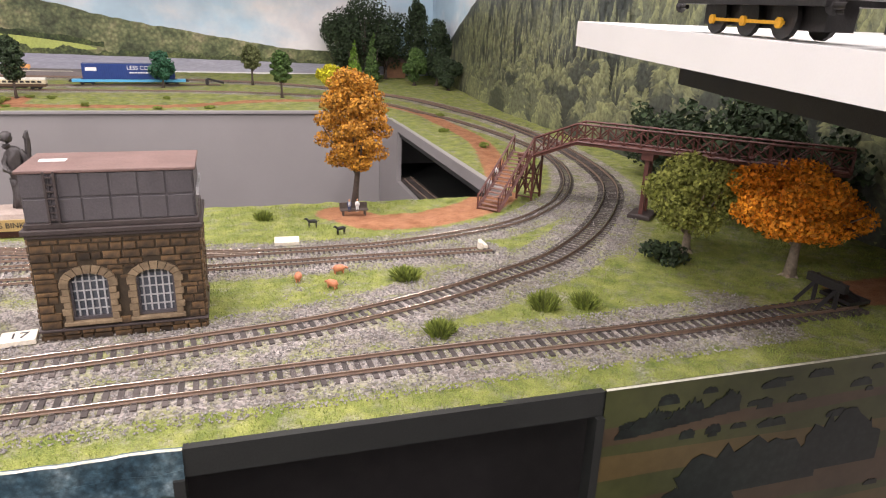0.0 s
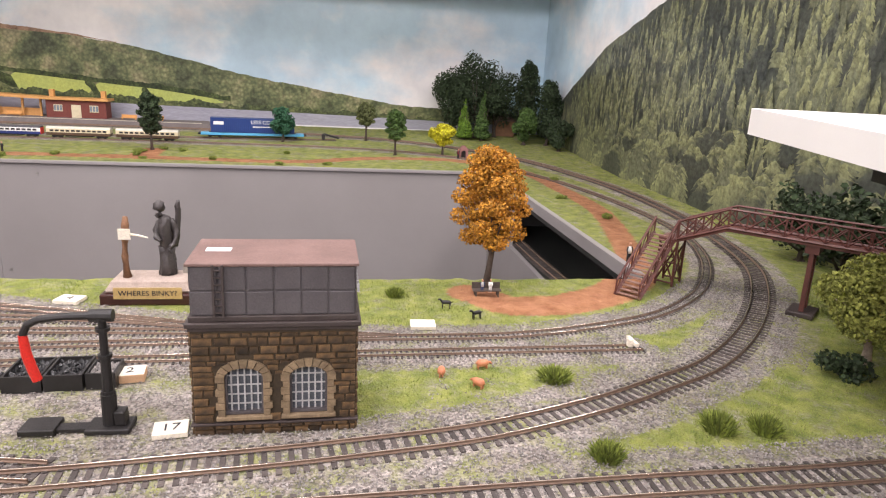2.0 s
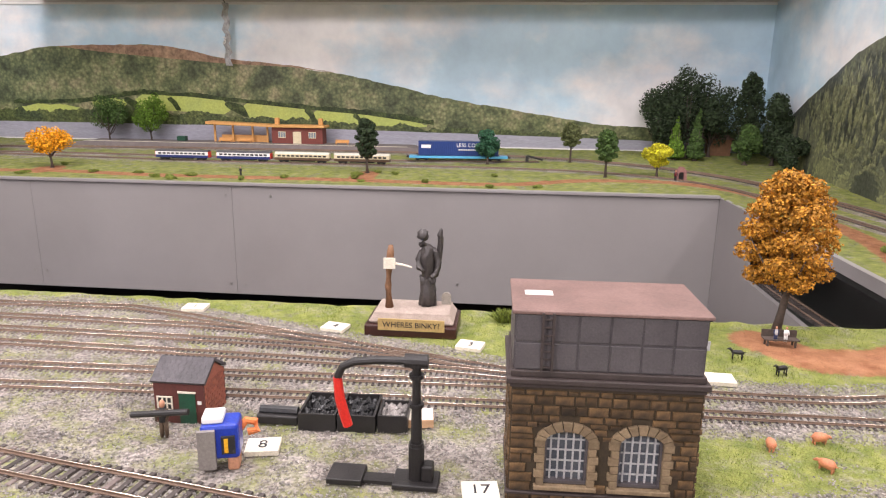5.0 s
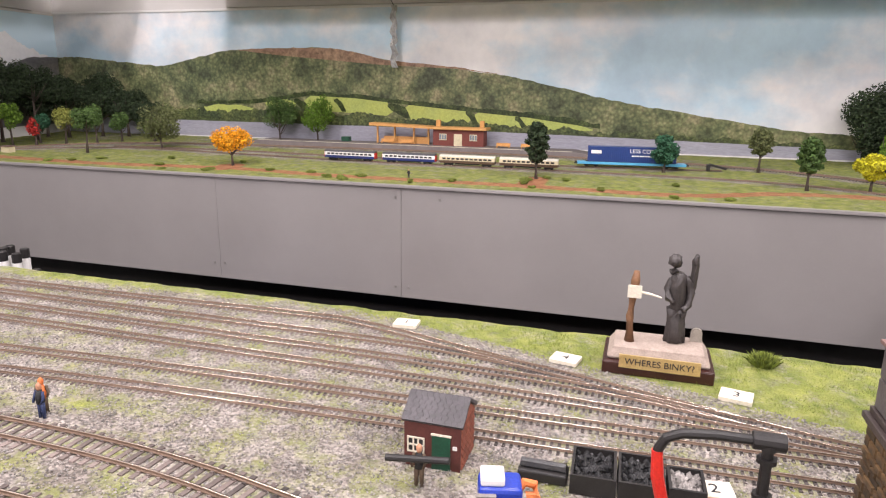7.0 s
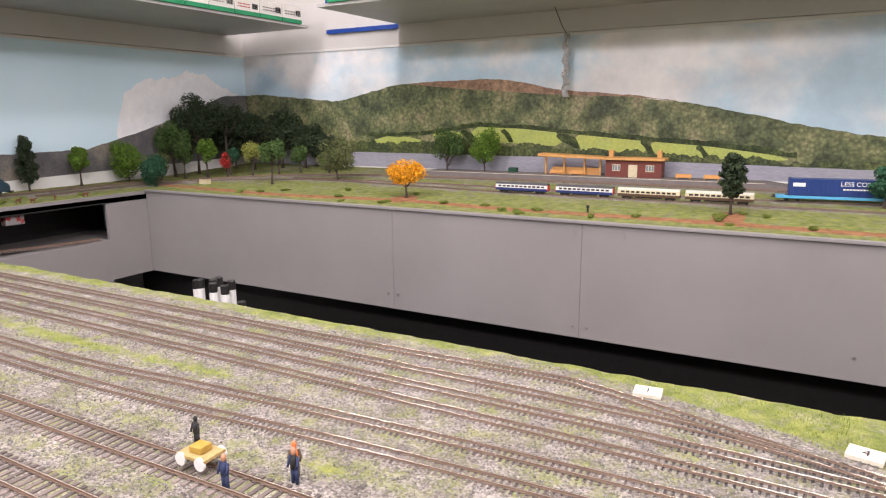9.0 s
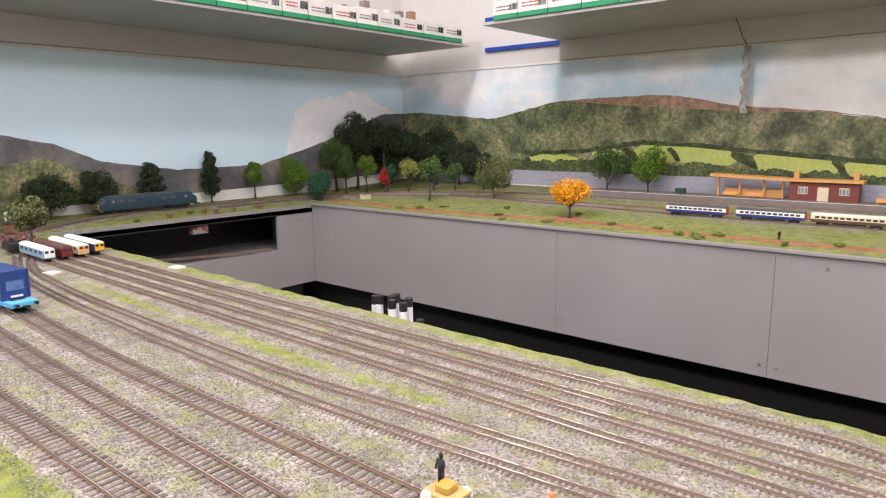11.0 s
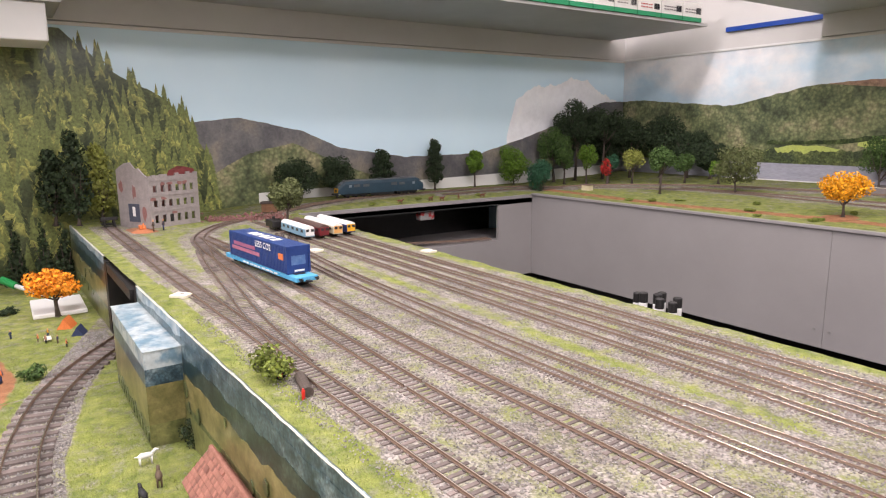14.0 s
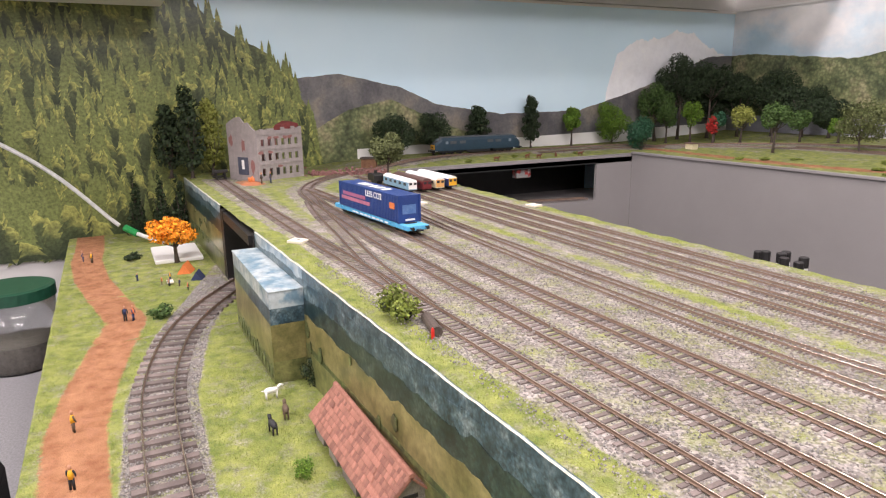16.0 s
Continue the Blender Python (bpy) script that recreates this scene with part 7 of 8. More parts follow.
for x in (-0.22, -0.16, 0.13, 0.2):
    b_ = thing("platform_bench", pose(-0.688 + x, 1.94, zt_), "yellow platform bench with low back", "bench", "platform benches")
    part("seat", B(-0.02, 0.02, -0.005, 0.005, 0.004, 0.0055), STATIONWOOD, b_)
    part("backrest", B(-0.02, 0.02, 0.004, 0.0055, 0.0055, 0.013), STATIONWOOD, b_)
    for q in (-0.017, 0.017):
        part("leg", B(q - 0.001, q + 0.001, -0.004, 0.004, 0, 0.004), STATIONWOOD, b_)
tagged(part("platform_kiosk", B(-1.06, -1.035, 1.945, 1.965, zt_, zt_ + 0.014, bevel=0.001), GREENDOOR), "small dark green kiosk on the platform", "kiosk")
tagged(part("stone_heap", B(-1.965, -1.925, 1.50, 1.53, 0.006, 0.018, bevel=0.004), FIELDSTONE), "low grey heap beside a tiny shed", "heap")
ob = thing("lineside_shed", pose(-1.89, 1.53, float(deck_z(-1.89, 1.53))), "tiny pale shed at the deck corner", "shed")
part("wall", B(-0.014, 0.014, -0.01, 0.01, 0, 0.016), CREAM, ob)
part("roof", B(-0.017, 0.017, -0.013, 0.013, 0.016, 0.0185, bevel=0.0005), TANKTOP, ob)
ob = thing("garden_house", pose(0.50, 1.965, float(deck_z(0.5, 1.965))), "small brown thatched house among the trees", "house")
part("wall", B(-0.03, 0.03, -0.015, 0.015, 0, 0.045), BROWNWOOD, ob)
bm = bmesh.new()
prism(bm, [(-0.035, 0.045), (0.035, 0.045), (0, 0.07)], -0.02, 0.02)
part("roof", bm, TANKTOP, ob)
ob = thing("loading_crane", pose(-0.03, 1.757, float(deck_z(0, 1.757)) + 0.003), "black sleeper buffer with pointing beam", "buffer stop")
part("stand", B(-0.004, 0.004, -0.01, 0.01, 0, 0.014), BLACK, ob)
part("beam", T([(0, 0, 0.014), (0.04, 0, 0.004)], 0.003, 5), BLACK, ob)


# ---- bombed-out house ----
def wall_holes(bm, W, H, t, cols, rows, skip):
    """A wall along x with window openings: cols and rows are (start, end)."""
    zs = [0] + [v for r in rows for v in r] + [H]
    for i in range(0, len(zs) - 1):
        z0, z1 = zs[i], zs[i + 1]
        if i % 2 == 0:
            box(bm, 0, W, 0, t, z0, z1)
        else:
            x = 0.0
            for k, (a, b) in enumerate(cols):
                if (k, i // 2) in skip:
                    continue
                box(bm, x, a, 0, t, z0, z1)
                x = b
            box(bm, x, W, 0, t, z0, z1)


ru = thing("ruined_house", Matrix(), "bombed-out grey three-storey house with empty windows", "ruin")
p0, p1, p2 = Vector((-2.02, 0.262, 0)), Vector((-1.94, 0.309, 0)), Vector((-1.985, 0.418, 0))
fw = (p2 - p1).length
cols = [(0.010 + k * 0.0175, 0.0185 + k * 0.0175) for k in range(6)]
bm = bmesh.new()
wall_holes(bm, fw, 0.104, 0.004, cols, [(0.010, 0.026), (0.043, 0.057), (0.074, 0.088)], [])
fr = part("front_wall", bm, RUINWALL, ru)
fr.matrix_local = Matrix.Translation(p1) @ Matrix.Rotation(math.atan2((p2 - p1).y, (p2 - p1).x), 4, "Z")
for z in (0.034, 0.066, 0.097):
    part("string_course", B(0, fw, -0.0012, 0.0002, z, z + 0.003), RUINWALL, fr)
# near-black slabs added inside so the empty windows look dark
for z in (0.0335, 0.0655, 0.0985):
    part("darkening_slab", B(0.003, fw - 0.003, 0.0045, 0.05, z, z + 0.003), DARKIN, fr)
part("door", B(0.046, 0.060, 0.0005, 0.002, 0, 0.026), DARKIN, fr)
rgr = random.Random(3)
for k in range(13):
    x, w_ = k * fw / 13, fw / 13
    part("broken_top", B(x + 0.0003, x + w_, 0.0, 0.004, 0.104, 0.104 + rgr.uniform(0.002, 0.009)), RUINWALL, fr)
for k in range(7):
    x, z = rgr.uniform(0.005, fw - 0.02), rgr.choice([0.029, 0.06, 0.091])
    bm = bmesh.new()
    prism(bm, [(x + 0.006 * math.cos(a) * rgr.uniform(0.6, 1.4), z + 0.004 * math.sin(a) * rgr.uniform(0.5, 1.3)) for a in np.linspace(0, 5.5, 9)], -0.0006, 0.0004)
    part("brick_patch", bm, RUINBRICK, fr)
sw_ = (p1 - p0).length
bm = bmesh.new()
prism(bm, [(0, 0), (sw_, 0), (sw_, 0.104), (sw_ * 0.85, 0.112), (sw_ * 0.7, 0.124), (sw_ * 0.6, 0.122), (sw_ * 0.45, 0.136), (sw_ * 0.3, 0.134), (sw_ * 0.15, 0.128), (0, 0.12)], 0, 0.004)
sd = part("side_wall", bm, RUINWALL, ru)
sd.matrix_local = Matrix.Translation(p0) @ Matrix.Rotation(math.atan2((p1 - p0).y, (p1 - p0).x), 4, "Z")
part("poster", B(0.03, 0.062, -0.0008, 0.0004, 0.012, 0.05), mat("dark_poster", (0.08, 0.09, 0.13), rough=0.6), sd)
part("poster_shape", B(0.042, 0.050, -0.0013, -0.0007, 0.024, 0.044, bevel=0.0002), WHITE, sd)
for x, z, w_, h_ in ((0.012, 0.085, 0.014, 0.024), (0.05, 0.075, 0.012, 0.03), (0.075, 0.03, 0.012, 0.03)):
    bm = bmesh.new()
    prism(bm, [(x + w_ * 0.5 * math.cos(a) * rgr.uniform(0.6, 1.3), z + h_ * 0.5 * math.sin(a) * rgr.uniform(0.6, 1.2)) for a in np.linspace(0, 5.5, 9)], -0.0006, 0.0004)
    part("brick_patch", bm, RUINBRICK, sd)
bk = part("back_wall", B(0, 0.1, 0, 0.004, 0, 0.1), RUINBRICK, ru)
bk.matrix_local = Matrix.Translation(p0 + Vector((-0.03, 0.03, 0))) @ Matrix.Rotation(math.atan2((p2 - p1).y, (p2 - p1).x), 4, "Z")
bm = bmesh.new()
prism(bm, [(0.062, 0.104), (fw, 0.104), (fw - 0.004, 0.118), (0.09, 0.124), (0.07, 0.116)], 0.006, 0.03)
rf = part("roof_remnant", bm, mat("dull_red_roof", (0.22, 0.045, 0.045), (0.17, 0.035, 0.035), 120, 0.7), ru)
rf.matrix_local = fr.matrix_basis.copy()
V, F = [], []
rn = np.random.default_rng(5)
for _ in range(420):
    a = rn.uniform(0, 1)
    c = np.array([-1.985 + 0.06 * a + rn.normal() * 0.012, 0.43 + 0.16 * a + rn.normal() * 0.012, 0.0])
    c[2] = float(deck_z(c[0], c[1])) + abs(rn.normal()) * 0.005
    s = rn.uniform(0.0015, 0.004)
    i = len(V)
    V += [c + s * np.array(q) * rn.uniform(0.5, 1.4, 3) for q in ((1, 0, 0), (-1, 0, 0), (0, 1, 0), (0, -1, 0), (0, 0, 1), (0, 0, -1))]
    F += [(i + a_, i + b_, i + e) for a_, b_, e in ((0, 2, 4), (2, 1, 4), (1, 3, 4), (3, 0, 4), (2, 0, 5), (1, 2, 5), (3, 1, 5), (0, 3, 5))]
tagged(mesh_part("rubble", V, F, RUINBRICK), "spill of pinkish brick rubble beside the ruin", "rubble", kind="stuff")
ob = thing("digger", pose(-1.905, 0.285, 0.0), "small orange excavator on a red soil heap", "digger")
part("body", B(-0.008, 0.008, -0.006, 0.006, 0.006, 0.014, bevel=0.0015), ORANGE, ob)
part("soil_heap", T([(0, 0, 0), (0, 0, 0.006)], [0.022, 0.008], 14), mat("red_soil", (0.5, 0.2, 0.09), (0.42, 0.15, 0.07), 200, 0.95), ob)
part("arm", T([(0.006, 0, 0.012), (0.014, 0, 0.018), (0.019, 0, 0.010)], 0.0014, 6), ORANGE, ob)
ob = thing("skip", pose(-1.585, 0.385, 0.0), "small orange-red skip beside the container wagon", "skip")
part("tub", B(-0.012, 0.012, -0.008, 0.008, 0.004, 0.014, bevel=0.001), ORANGE, ob)
part("blue_load", B(0.014, 0.028, -0.007, 0.007, 0.0, 0.01, bevel=0.001), BLUEPL, ob)
ob = thing("log_hut", pose(-2.02, 0.59, 0.006, 0, 0, 60), "small dark wooden hut by the curve", "hut")
part("wall", B(-0.018, 0.018, -0.012, 0.012, 0, 0.02), BROWNWOOD, ob)
part("roof", B(-0.021, 0.021, -0.015, 0.015, 0.02, 0.024, bevel=0.001), BARK, ob)


# ---- front fascia, printed panels and the lower shelf ----
PANEL = print_mat("printed_blue_hills", [(0.02, 0.045, 0.065), (0.045, 0.085, 0.115), (0.085, 0.135, 0.165), (0.2, 0.26, 0.29)], 45, 260, crowns=True)
PANELWOOD = print_mat("printed_blue_wood", [(0.008, 0.02, 0.028), (0.022, 0.045, 0.05), (0.06, 0.09, 0.08)], 45, 220, crowns=True)
PANELLOW = print_mat("printed_yellow_fields", [(0.12, 0.115, 0.042), (0.21, 0.185, 0.075), (0.29, 0.25, 0.11)], 26, 110, contrast=0.3)
PANELGREEN = print_mat("printed_green_fields", [(0.07, 0.08, 0.03), (0.135, 0.142, 0.053), (0.22, 0.215, 0.085)], 34, 130, contrast=0.35)
PSKY = mat("printed_soft_sky", (0.16, 0.26, 0.33), (0.46, 0.51, 0.52), 45, 0.3, bump=0, grain=120, lo=0.4, hi=0.6)
EDGEWHITE = mat("torn_paper_edge", (0.6, 0.58, 0.5), (0.4, 0.4, 0.3), 200, 0.8)


def front_panel(x0, x1, zlow, sky, label, n=120, seed=0.0):
    """A printed landscape glued on the board's front; the torn top edge shows white."""
    ob = thing("printed_front_panel", Matrix(), label, "panel")
    xs = np.linspace(x0, x1, n)
    base = front_y(xs) - 0.0035
    V, F = [], []
    top = 0.0015 + 0.0025 * (fbm(xs, xs * 0, 60.0, 3.0) - 0.5)
    wav = lambda z, a, f, k: z + a * (fbm(xs, xs * 0, f, seed + k) - 0.5)
    bands = [top, wav(-0.010, 0.012, 30.0, 0), wav(-0.026, 0.016, 45.0, 4), wav(-0.048, 0.012, 60.0, 6), wav(-0.082, 0.008, 12.0, 8), wav(-0.088, 0.006, 30.0, 9), np.full(n, zlow)]
    for b in range(6):
        V = [(x, y - 0.0002 * b, z) for x, y, z in zip(xs, base, bands[b + 1])] + [(x, y - 0.0002 * b, z) for x, y, z in zip(xs, base, bands[b])]
        V += [(x, y + 0.0025, z) for x, y, z in zip(xs, base, bands[b + 1])] + [(x, y + 0.0025, z) for x, y, z in zip(xs, base, bands[b])]
        F = [(i, i + 1, n + i + 1, n + i) for i in range(n - 1)] + [(n + i, n + i + 1, 3 * n + i + 1, 3 * n + i) for i in range(n - 1)]
        mesh_part(("sky_band", "hill_band", "wood_band", "field_band", "hedge_band", "meadow_band")[b], V, F, (sky, PANEL, PANELWOOD, PANELLOW, TREELINE, PANELGREEN)[b], ob)
    V = [(x, y - 0.0004, z) for x, y, z in zip(xs, base, top)] + [(x, y + 0.0014, z + 0.0002) for x, y, z in zip(xs, base, top)]
    mesh_part("torn_edge", V, [(i, i + 1, n + i + 1, n + i) for i in range(n - 1)], EDGEWHITE, ob)
    rng = np.random.default_rng(int(seed * 10) + 3)
    for k in range(int((x1 - x0) / 0.035)):
        u = rng.uniform(x0 + 0.01, x1 - 0.01)
        c = (u, float(front_y(u)) - 0.0052, rng.uniform(zlow * 0.8, -0.045))
        s = rng.uniform(0.004, 0.010)
        bm = bmesh.new()
        prism(bm, [(c[0] + s * 0.7 * math.cos(a) * rng.uniform(0.7, 1.2), c[2] + s * math.sin(a) * rng.uniform(0.7, 1.2)) for a in np.linspace(0, 5.8, 11)], c[1] - 0.0002, c[1] + 0.0006)
        part("printed_bush", bm, TREELINE, ob)
    return ob


front_panel(-1.18, 0.014, -0.122, PANEL, "printed landscape panel of blue hills and yellow fields", 240, 1.0)
front_panel(-1.40, -1.18, -0.122, PSKY, "printed landscape panel of blue hills and yellow fields", 60, 2.0)
front_panel(-2.1, -1.655, -0.122, PSKY, "printed landscape panel beside the tunnel mouth", 90, 3.0)


def field_panel(x0, x1, zlow):
    """Printed panel of striped fields, rows of trees and one large dark wood."""
    ob = thing("printed_front_panel", Matrix(), "printed landscape panel of dark fields and trees", "panel")
    olive = print_mat("printed_olive_field", [(0.04, 0.045, 0.014), (0.07, 0.075, 0.025)], 12, 60, contrast=0.15)
    brown = print_mat("printed_brown_field", [(0.055, 0.036, 0.02), (0.09, 0.058, 0.034)], 12, 60, contrast=0.15)
    tan = print_mat("printed_straw_field", [(0.085, 0.06, 0.022), (0.12, 0.083, 0.033)], 12, 60, contrast=0.15)
    wood = print_mat("printed_dark_wood", [(0.006, 0.009, 0.008), (0.014, 0.019, 0.016)], 40, 160, crowns=True)
    n = 120
    xs = np.linspace(x0, x1, n)
    base = front_y(xs) - 0.0035
    edge = lambda z, k: z + 0.004 * (fbm(xs, xs * 0, 9.0, 3.0 * k) - 0.5) + 0.006 * (xs - x0) * (k % 3 - 1) * 4
    zs = [0.0015, -0.012, -0.022, -0.034, -0.042, -0.058, -0.075, -0.092, -0.105, -0.125, zlow]
    lines = [np.full(n, zs[0])] + [edge(z, k) for k, z in enumerate(zs[1:-1])] + [np.full(n, zlow)]
    for b, mm in enumerate((olive, olive, brown, olive, tan, olive, brown, olive, tan, olive)):
        V = [(x, y, z) for x, y, z in zip(xs, base, lines[b + 1])] + [(x, y, z) for x, y, z in zip(xs, base, lines[b])]
        V += [(x, y + 0.0025, z) for x, y, z in zip(xs, base, lines[b + 1])] + [(x, y + 0.0025, z) for x, y, z in zip(xs, base, lines[b])]
        mesh_part("field_band", V, [(i, i + 1, n + i + 1, n + i) for i in range(n - 1)] + [(n + i, n + i + 1, 3 * n + i + 1, 3 * n + i) for i in range(n - 1)], mm, ob)
    V = [(x, y - 0.0004, 0.0015) for x, y in zip(xs, base)] + [(x, y + 0.0014, 0.0018) for x, y in zip(xs, base)]
    mesh_part("torn_edge", V, [(i, i + 1, n + i + 1, n + i) for i in range(n - 1)], EDGEWHITE, ob)
    rng = np.random.default_rng(14)

    def clump(u, z, w, h, k):
        q = float(front_y(u)) - 0.0037 - 0.000004 * k
        a = np.linspace(0, math.pi, 22)
        bm = bmesh.new()
        prism(bm, [(u + w * math.cos(t) * rng.uniform(0.9, 1.1), z + h * math.sin(t) ** 0.6 * rng.uniform(0.82, 1.12)) for t in a], q - 0.0001, q + 0.0004)
        part("printed_tree", bm, wood, ob)
    clump(0.335, -0.083, 0.052, 0.036, 60)
    clump(0.405, -0.078, 0.034, 0.040, 61)
    clump(0.30, -0.088, 0.03, 0.016, 62)
    for k in range(52):
        row = k % 4
        u = rng.uniform(x0 + 0.006, x1 - 0.01)
        s_ = rng.uniform(0.003, 0.0065)
        clump(u, (-0.010, -0.022, -0.037, -0.100)[row] + rng.uniform(-0.003, 0.003), s_ * rng.uniform(0.8, 1.8), s_, k)
    for k in range(9):
        clump(0.245 + 0.0085 * k, -0.031 + 0.0009 * k, 0.007, 0.007 + 0.004 * (k % 3), 70 + k)


field_panel(0.229, 0.62, -0.16)
stx(part("fascia_strip", B(0.014, 0.229, 0.2235, 0.228, -0.0145, 0.0005), DARKGREY), "dark grey fascia strip above an open bay", "trim")
for x0, x1 in ((-1.655, -1.63), (-1.415, -1.40)):
    stx(part("tunnel_post", B(x0, x1, float(front_y(x0)) - 0.004, float(front_y(x0)) + 0.12, LOW, -0.004), BLACK), "black post beside the tunnel mouth", "post")
stx(part("tunnel_lintel", B(-1.63, -1.415, 0.183, 0.30, -0.02, -0.006), BLACK), "black lintel of the tunnel mouth", "beam")
# the bay's inner darkness is given by this added black sheet
stx(part("bay_back", B(-1.2, 0.62, 0.42, 0.43, -0.5, -0.014), BLACK), "black sheet added for the dark inside the open bay", "wall")
stx(part("bay_post", B(0.224, 0.229, 0.2205, 0.23, -0.5, -0.0145), DARKGREY), "dark post of the open bay", "post")
stx(part("bay_post", B(0.009, 0.014, 0.2205, 0.23, -0.5, -0.0145), DARKGREY), "dark post of the open bay", "post")
stx(part("low_board", B(-2.15, 0.02, -0.07, 0.19, LOW - 0.02, LOW - 0.003), DARKGREY), "plywood under the lower shelf", "board")
stx(part("low_board_back", B(-1.63, -1.4, 0.19, 0.33, LOW - 0.02, LOW - 0.003), DARKGREY), "plywood floor of the tunnel", "board")
# printed box over the tunnel track
ob = thing("printed_tunnel_box", Matrix(), "clear-topped box covered with a printed landscape", "tunnel box")
by0, by1, bx0, bx1 = 0.157, 0.196, -1.392, -1.178
part("hill_band", B(bx0, bx1, by0, by1, -0.056, -0.038), PANEL, ob)
part("sky_band", B(bx0, bx1, by0, by1, -0.038, -0.02), PSKY, ob)
part("meadow_band", B(bx0, bx1, by0, by1, -0.123, -0.098), PANELGREEN, ob)
part("field_band", B(bx0, bx1, by0, by1, -0.098, -0.056), PANELLOW, ob)
part("lid_film", B(bx0 - 0.001, bx1 + 0.001, by0 - 0.001, by1 + 0.001, -0.02, -0.0185, bevel=0.0005), PSKY, ob, "glossy film over the box top")
for k in range(12):
    x = bx0 + 0.01 + k * 0.0175
    bm = bmesh.new()
    h_ = 0.012 + 0.008 * ((k * 7) % 5) / 4
    prism(bm, [(x - 0.005, -0.118), (x + 0.005, -0.118), (x + 0.006, -0.118 + h_ * 0.6), (x, -0.118 + h_), (x - 0.006, -0.118 + h_ * 0.6)], by0 - 0.0008, by0 - 0.0002)
    part("printed_tree", bm, TREELINE, ob)
tr = track("railway_track", [(-1.66, 0.24), (-1.585, 0.19), (-1.5, 0.135), (-1.43, 0.098), (-1.36, 0.072), (-1.25, 0.048), (-1.15, 0.039), (-1.0, 0.037), (-0.8, 0.036), (-0.5, 0.036), (0.0, 0.036)], 0.031, 0.056, 0.0085, 0.0025, 0.0195, 0.0042,
           "curved brown track on the lower shelf into the tunnel", singles=(-1.7, -0.6), z_lift=LOW + 0.0005)

for hid in ([(-2.1, 0.66), (-2.07, 0.8), (-2.03, 0.95), (-2.0, 1.1), (-1.985, 1.23)], [(0.36, 1.22), (0.365, 1.05), (0.38, 0.85), (0.40, 0.68)]):
    track("railway_track", hid, 0.0165, 0.033, 0.004, 0.0016, 0.0085, 0.0027, "dark hidden track on the shelf behind the well panel", z_lift=-0.125 if hid[0][0] < 0 else -0.1115)
# barn with single tiles
bn_ = thing("stone_barn", pose(-0.973, 0.1885, LOW, 0, 0, 0), "stone barn with worn clay tile roof", "barn")
BL, BW, BH, RH = 0.165, 0.046, 0.020, 0.022
for s in (-1, 1):
    bm = bmesh.new()
    if s < 0:
        for a, b in ((-BL / 2, -0.055), (-0.04, -0.018), (-0.003, 0.03), (0.05, BL / 2)):
            box(bm, a, b, s * BW / 2, s * BW / 2 + 0.003, 0, BH)
        box(bm, -BL / 2, BL / 2, s * BW / 2, s * BW / 2 + 0.003, BH - 0.005, BH)
    else:
        box(bm, -BL / 2, BL / 2, s * BW / 2 - 0.003, s * BW / 2, 0, BH)
    part("long_wall", bm, FIELDSTONE, bn_)
    bm = bmesh.new()
    prism(bm, [(-BW / 2, 0), (BW / 2, 0), (BW / 2, BH), (0, BH + RH), (-BW / 2, BH)], -0.0015, 0.0015)
    g = part("gable", bm, FIELDSTONE, bn_)
    g.matrix_local = Matrix.Translation((s * (BL / 2 - 0.0015), 0, 0)) @ Matrix.Rotation(radians(90), 4, "Z")
    part("gable_window", B(s * BL / 2 - 0.0006, s * BL / 2 + 0.0006, -0.006, 0.006, BH - 0.002, BH + 0.006), DARKIN, bn_)
    for k in range(34):
        yy, zz_ = -BW / 2 + 0.004 + (k % 9) * 0.0065, 0.003 + (k // 9) * 0.0058
        part("field_stone", B(s * BL / 2 - 0.0003, s * BL / 2 + 0.0006, yy - 0.0028, yy + 0.0028, zz_ - 0.0024, zz_ + 0.0024), FIELDSTONE, g).matrix_local = g.matrix_basis.inverted()
# near-black sheets behind the openings stand in for shade inside the barn
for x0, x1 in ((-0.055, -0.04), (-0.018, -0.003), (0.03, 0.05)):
    part("doorway_shade", B(x0, x1, -BW / 2 + 0.003, -BW / 2 + 0.004, 0, BH - 0.005), DARKIN, bn_)
slope = math.atan2(RH, BW / 2)
sl_ = math.hypot(RH, BW / 2) + 0.005
tile = B(-0.0024, 0.0024, -0.0032, 0.0032, 0, 0.0012, bevel=0.0)
for v in tile.verts:
    if v.co.z > 0.0006:
        v.co.x *= 0.75
tme = bpy.data.meshes.new("tile")
tile.to_mesh(tme)
tile.free()
tme.materials.append(TILERED)
trng = random.Random(2)
for s in (1, -1):
    rf = part("roof_slope", B(-BL / 2 - 0.004, BL / 2 + 0.004, -sl_, 0, -0.0015, 0.0), TILERED, bn_)
    rf.matrix_local = Matrix.Translation((0, 0, BH + RH)) @ Matrix.Rotation(0 if s > 0 else math.pi, 4, "Z") @ Matrix.Rotation(slope, 4, "X")
    if s > 0:
        nx, ny = 42, 7
        for j in range(ny):
            for i in range(nx):
                if trng.random() < 0.025:
                    continue
                o = new("tile", tme)
                o.parent = rf
                o.matrix_local = pose(-BL / 2 - 0.0015 + i * (BL + 0.003) / (nx - 1), -sl_ + 0.003 + j * (sl_ - 0.004) / (ny - 0.5), 0.0002, 9, 0, trng.uniform(-2, 2))
part("ridge", T([(-BL / 2 - 0.004, 0, BH + RH + 0.0005), (BL / 2 + 0.004, 0, BH + RH + 0.0005)], 0.0026, 8), TILERED, bn_)

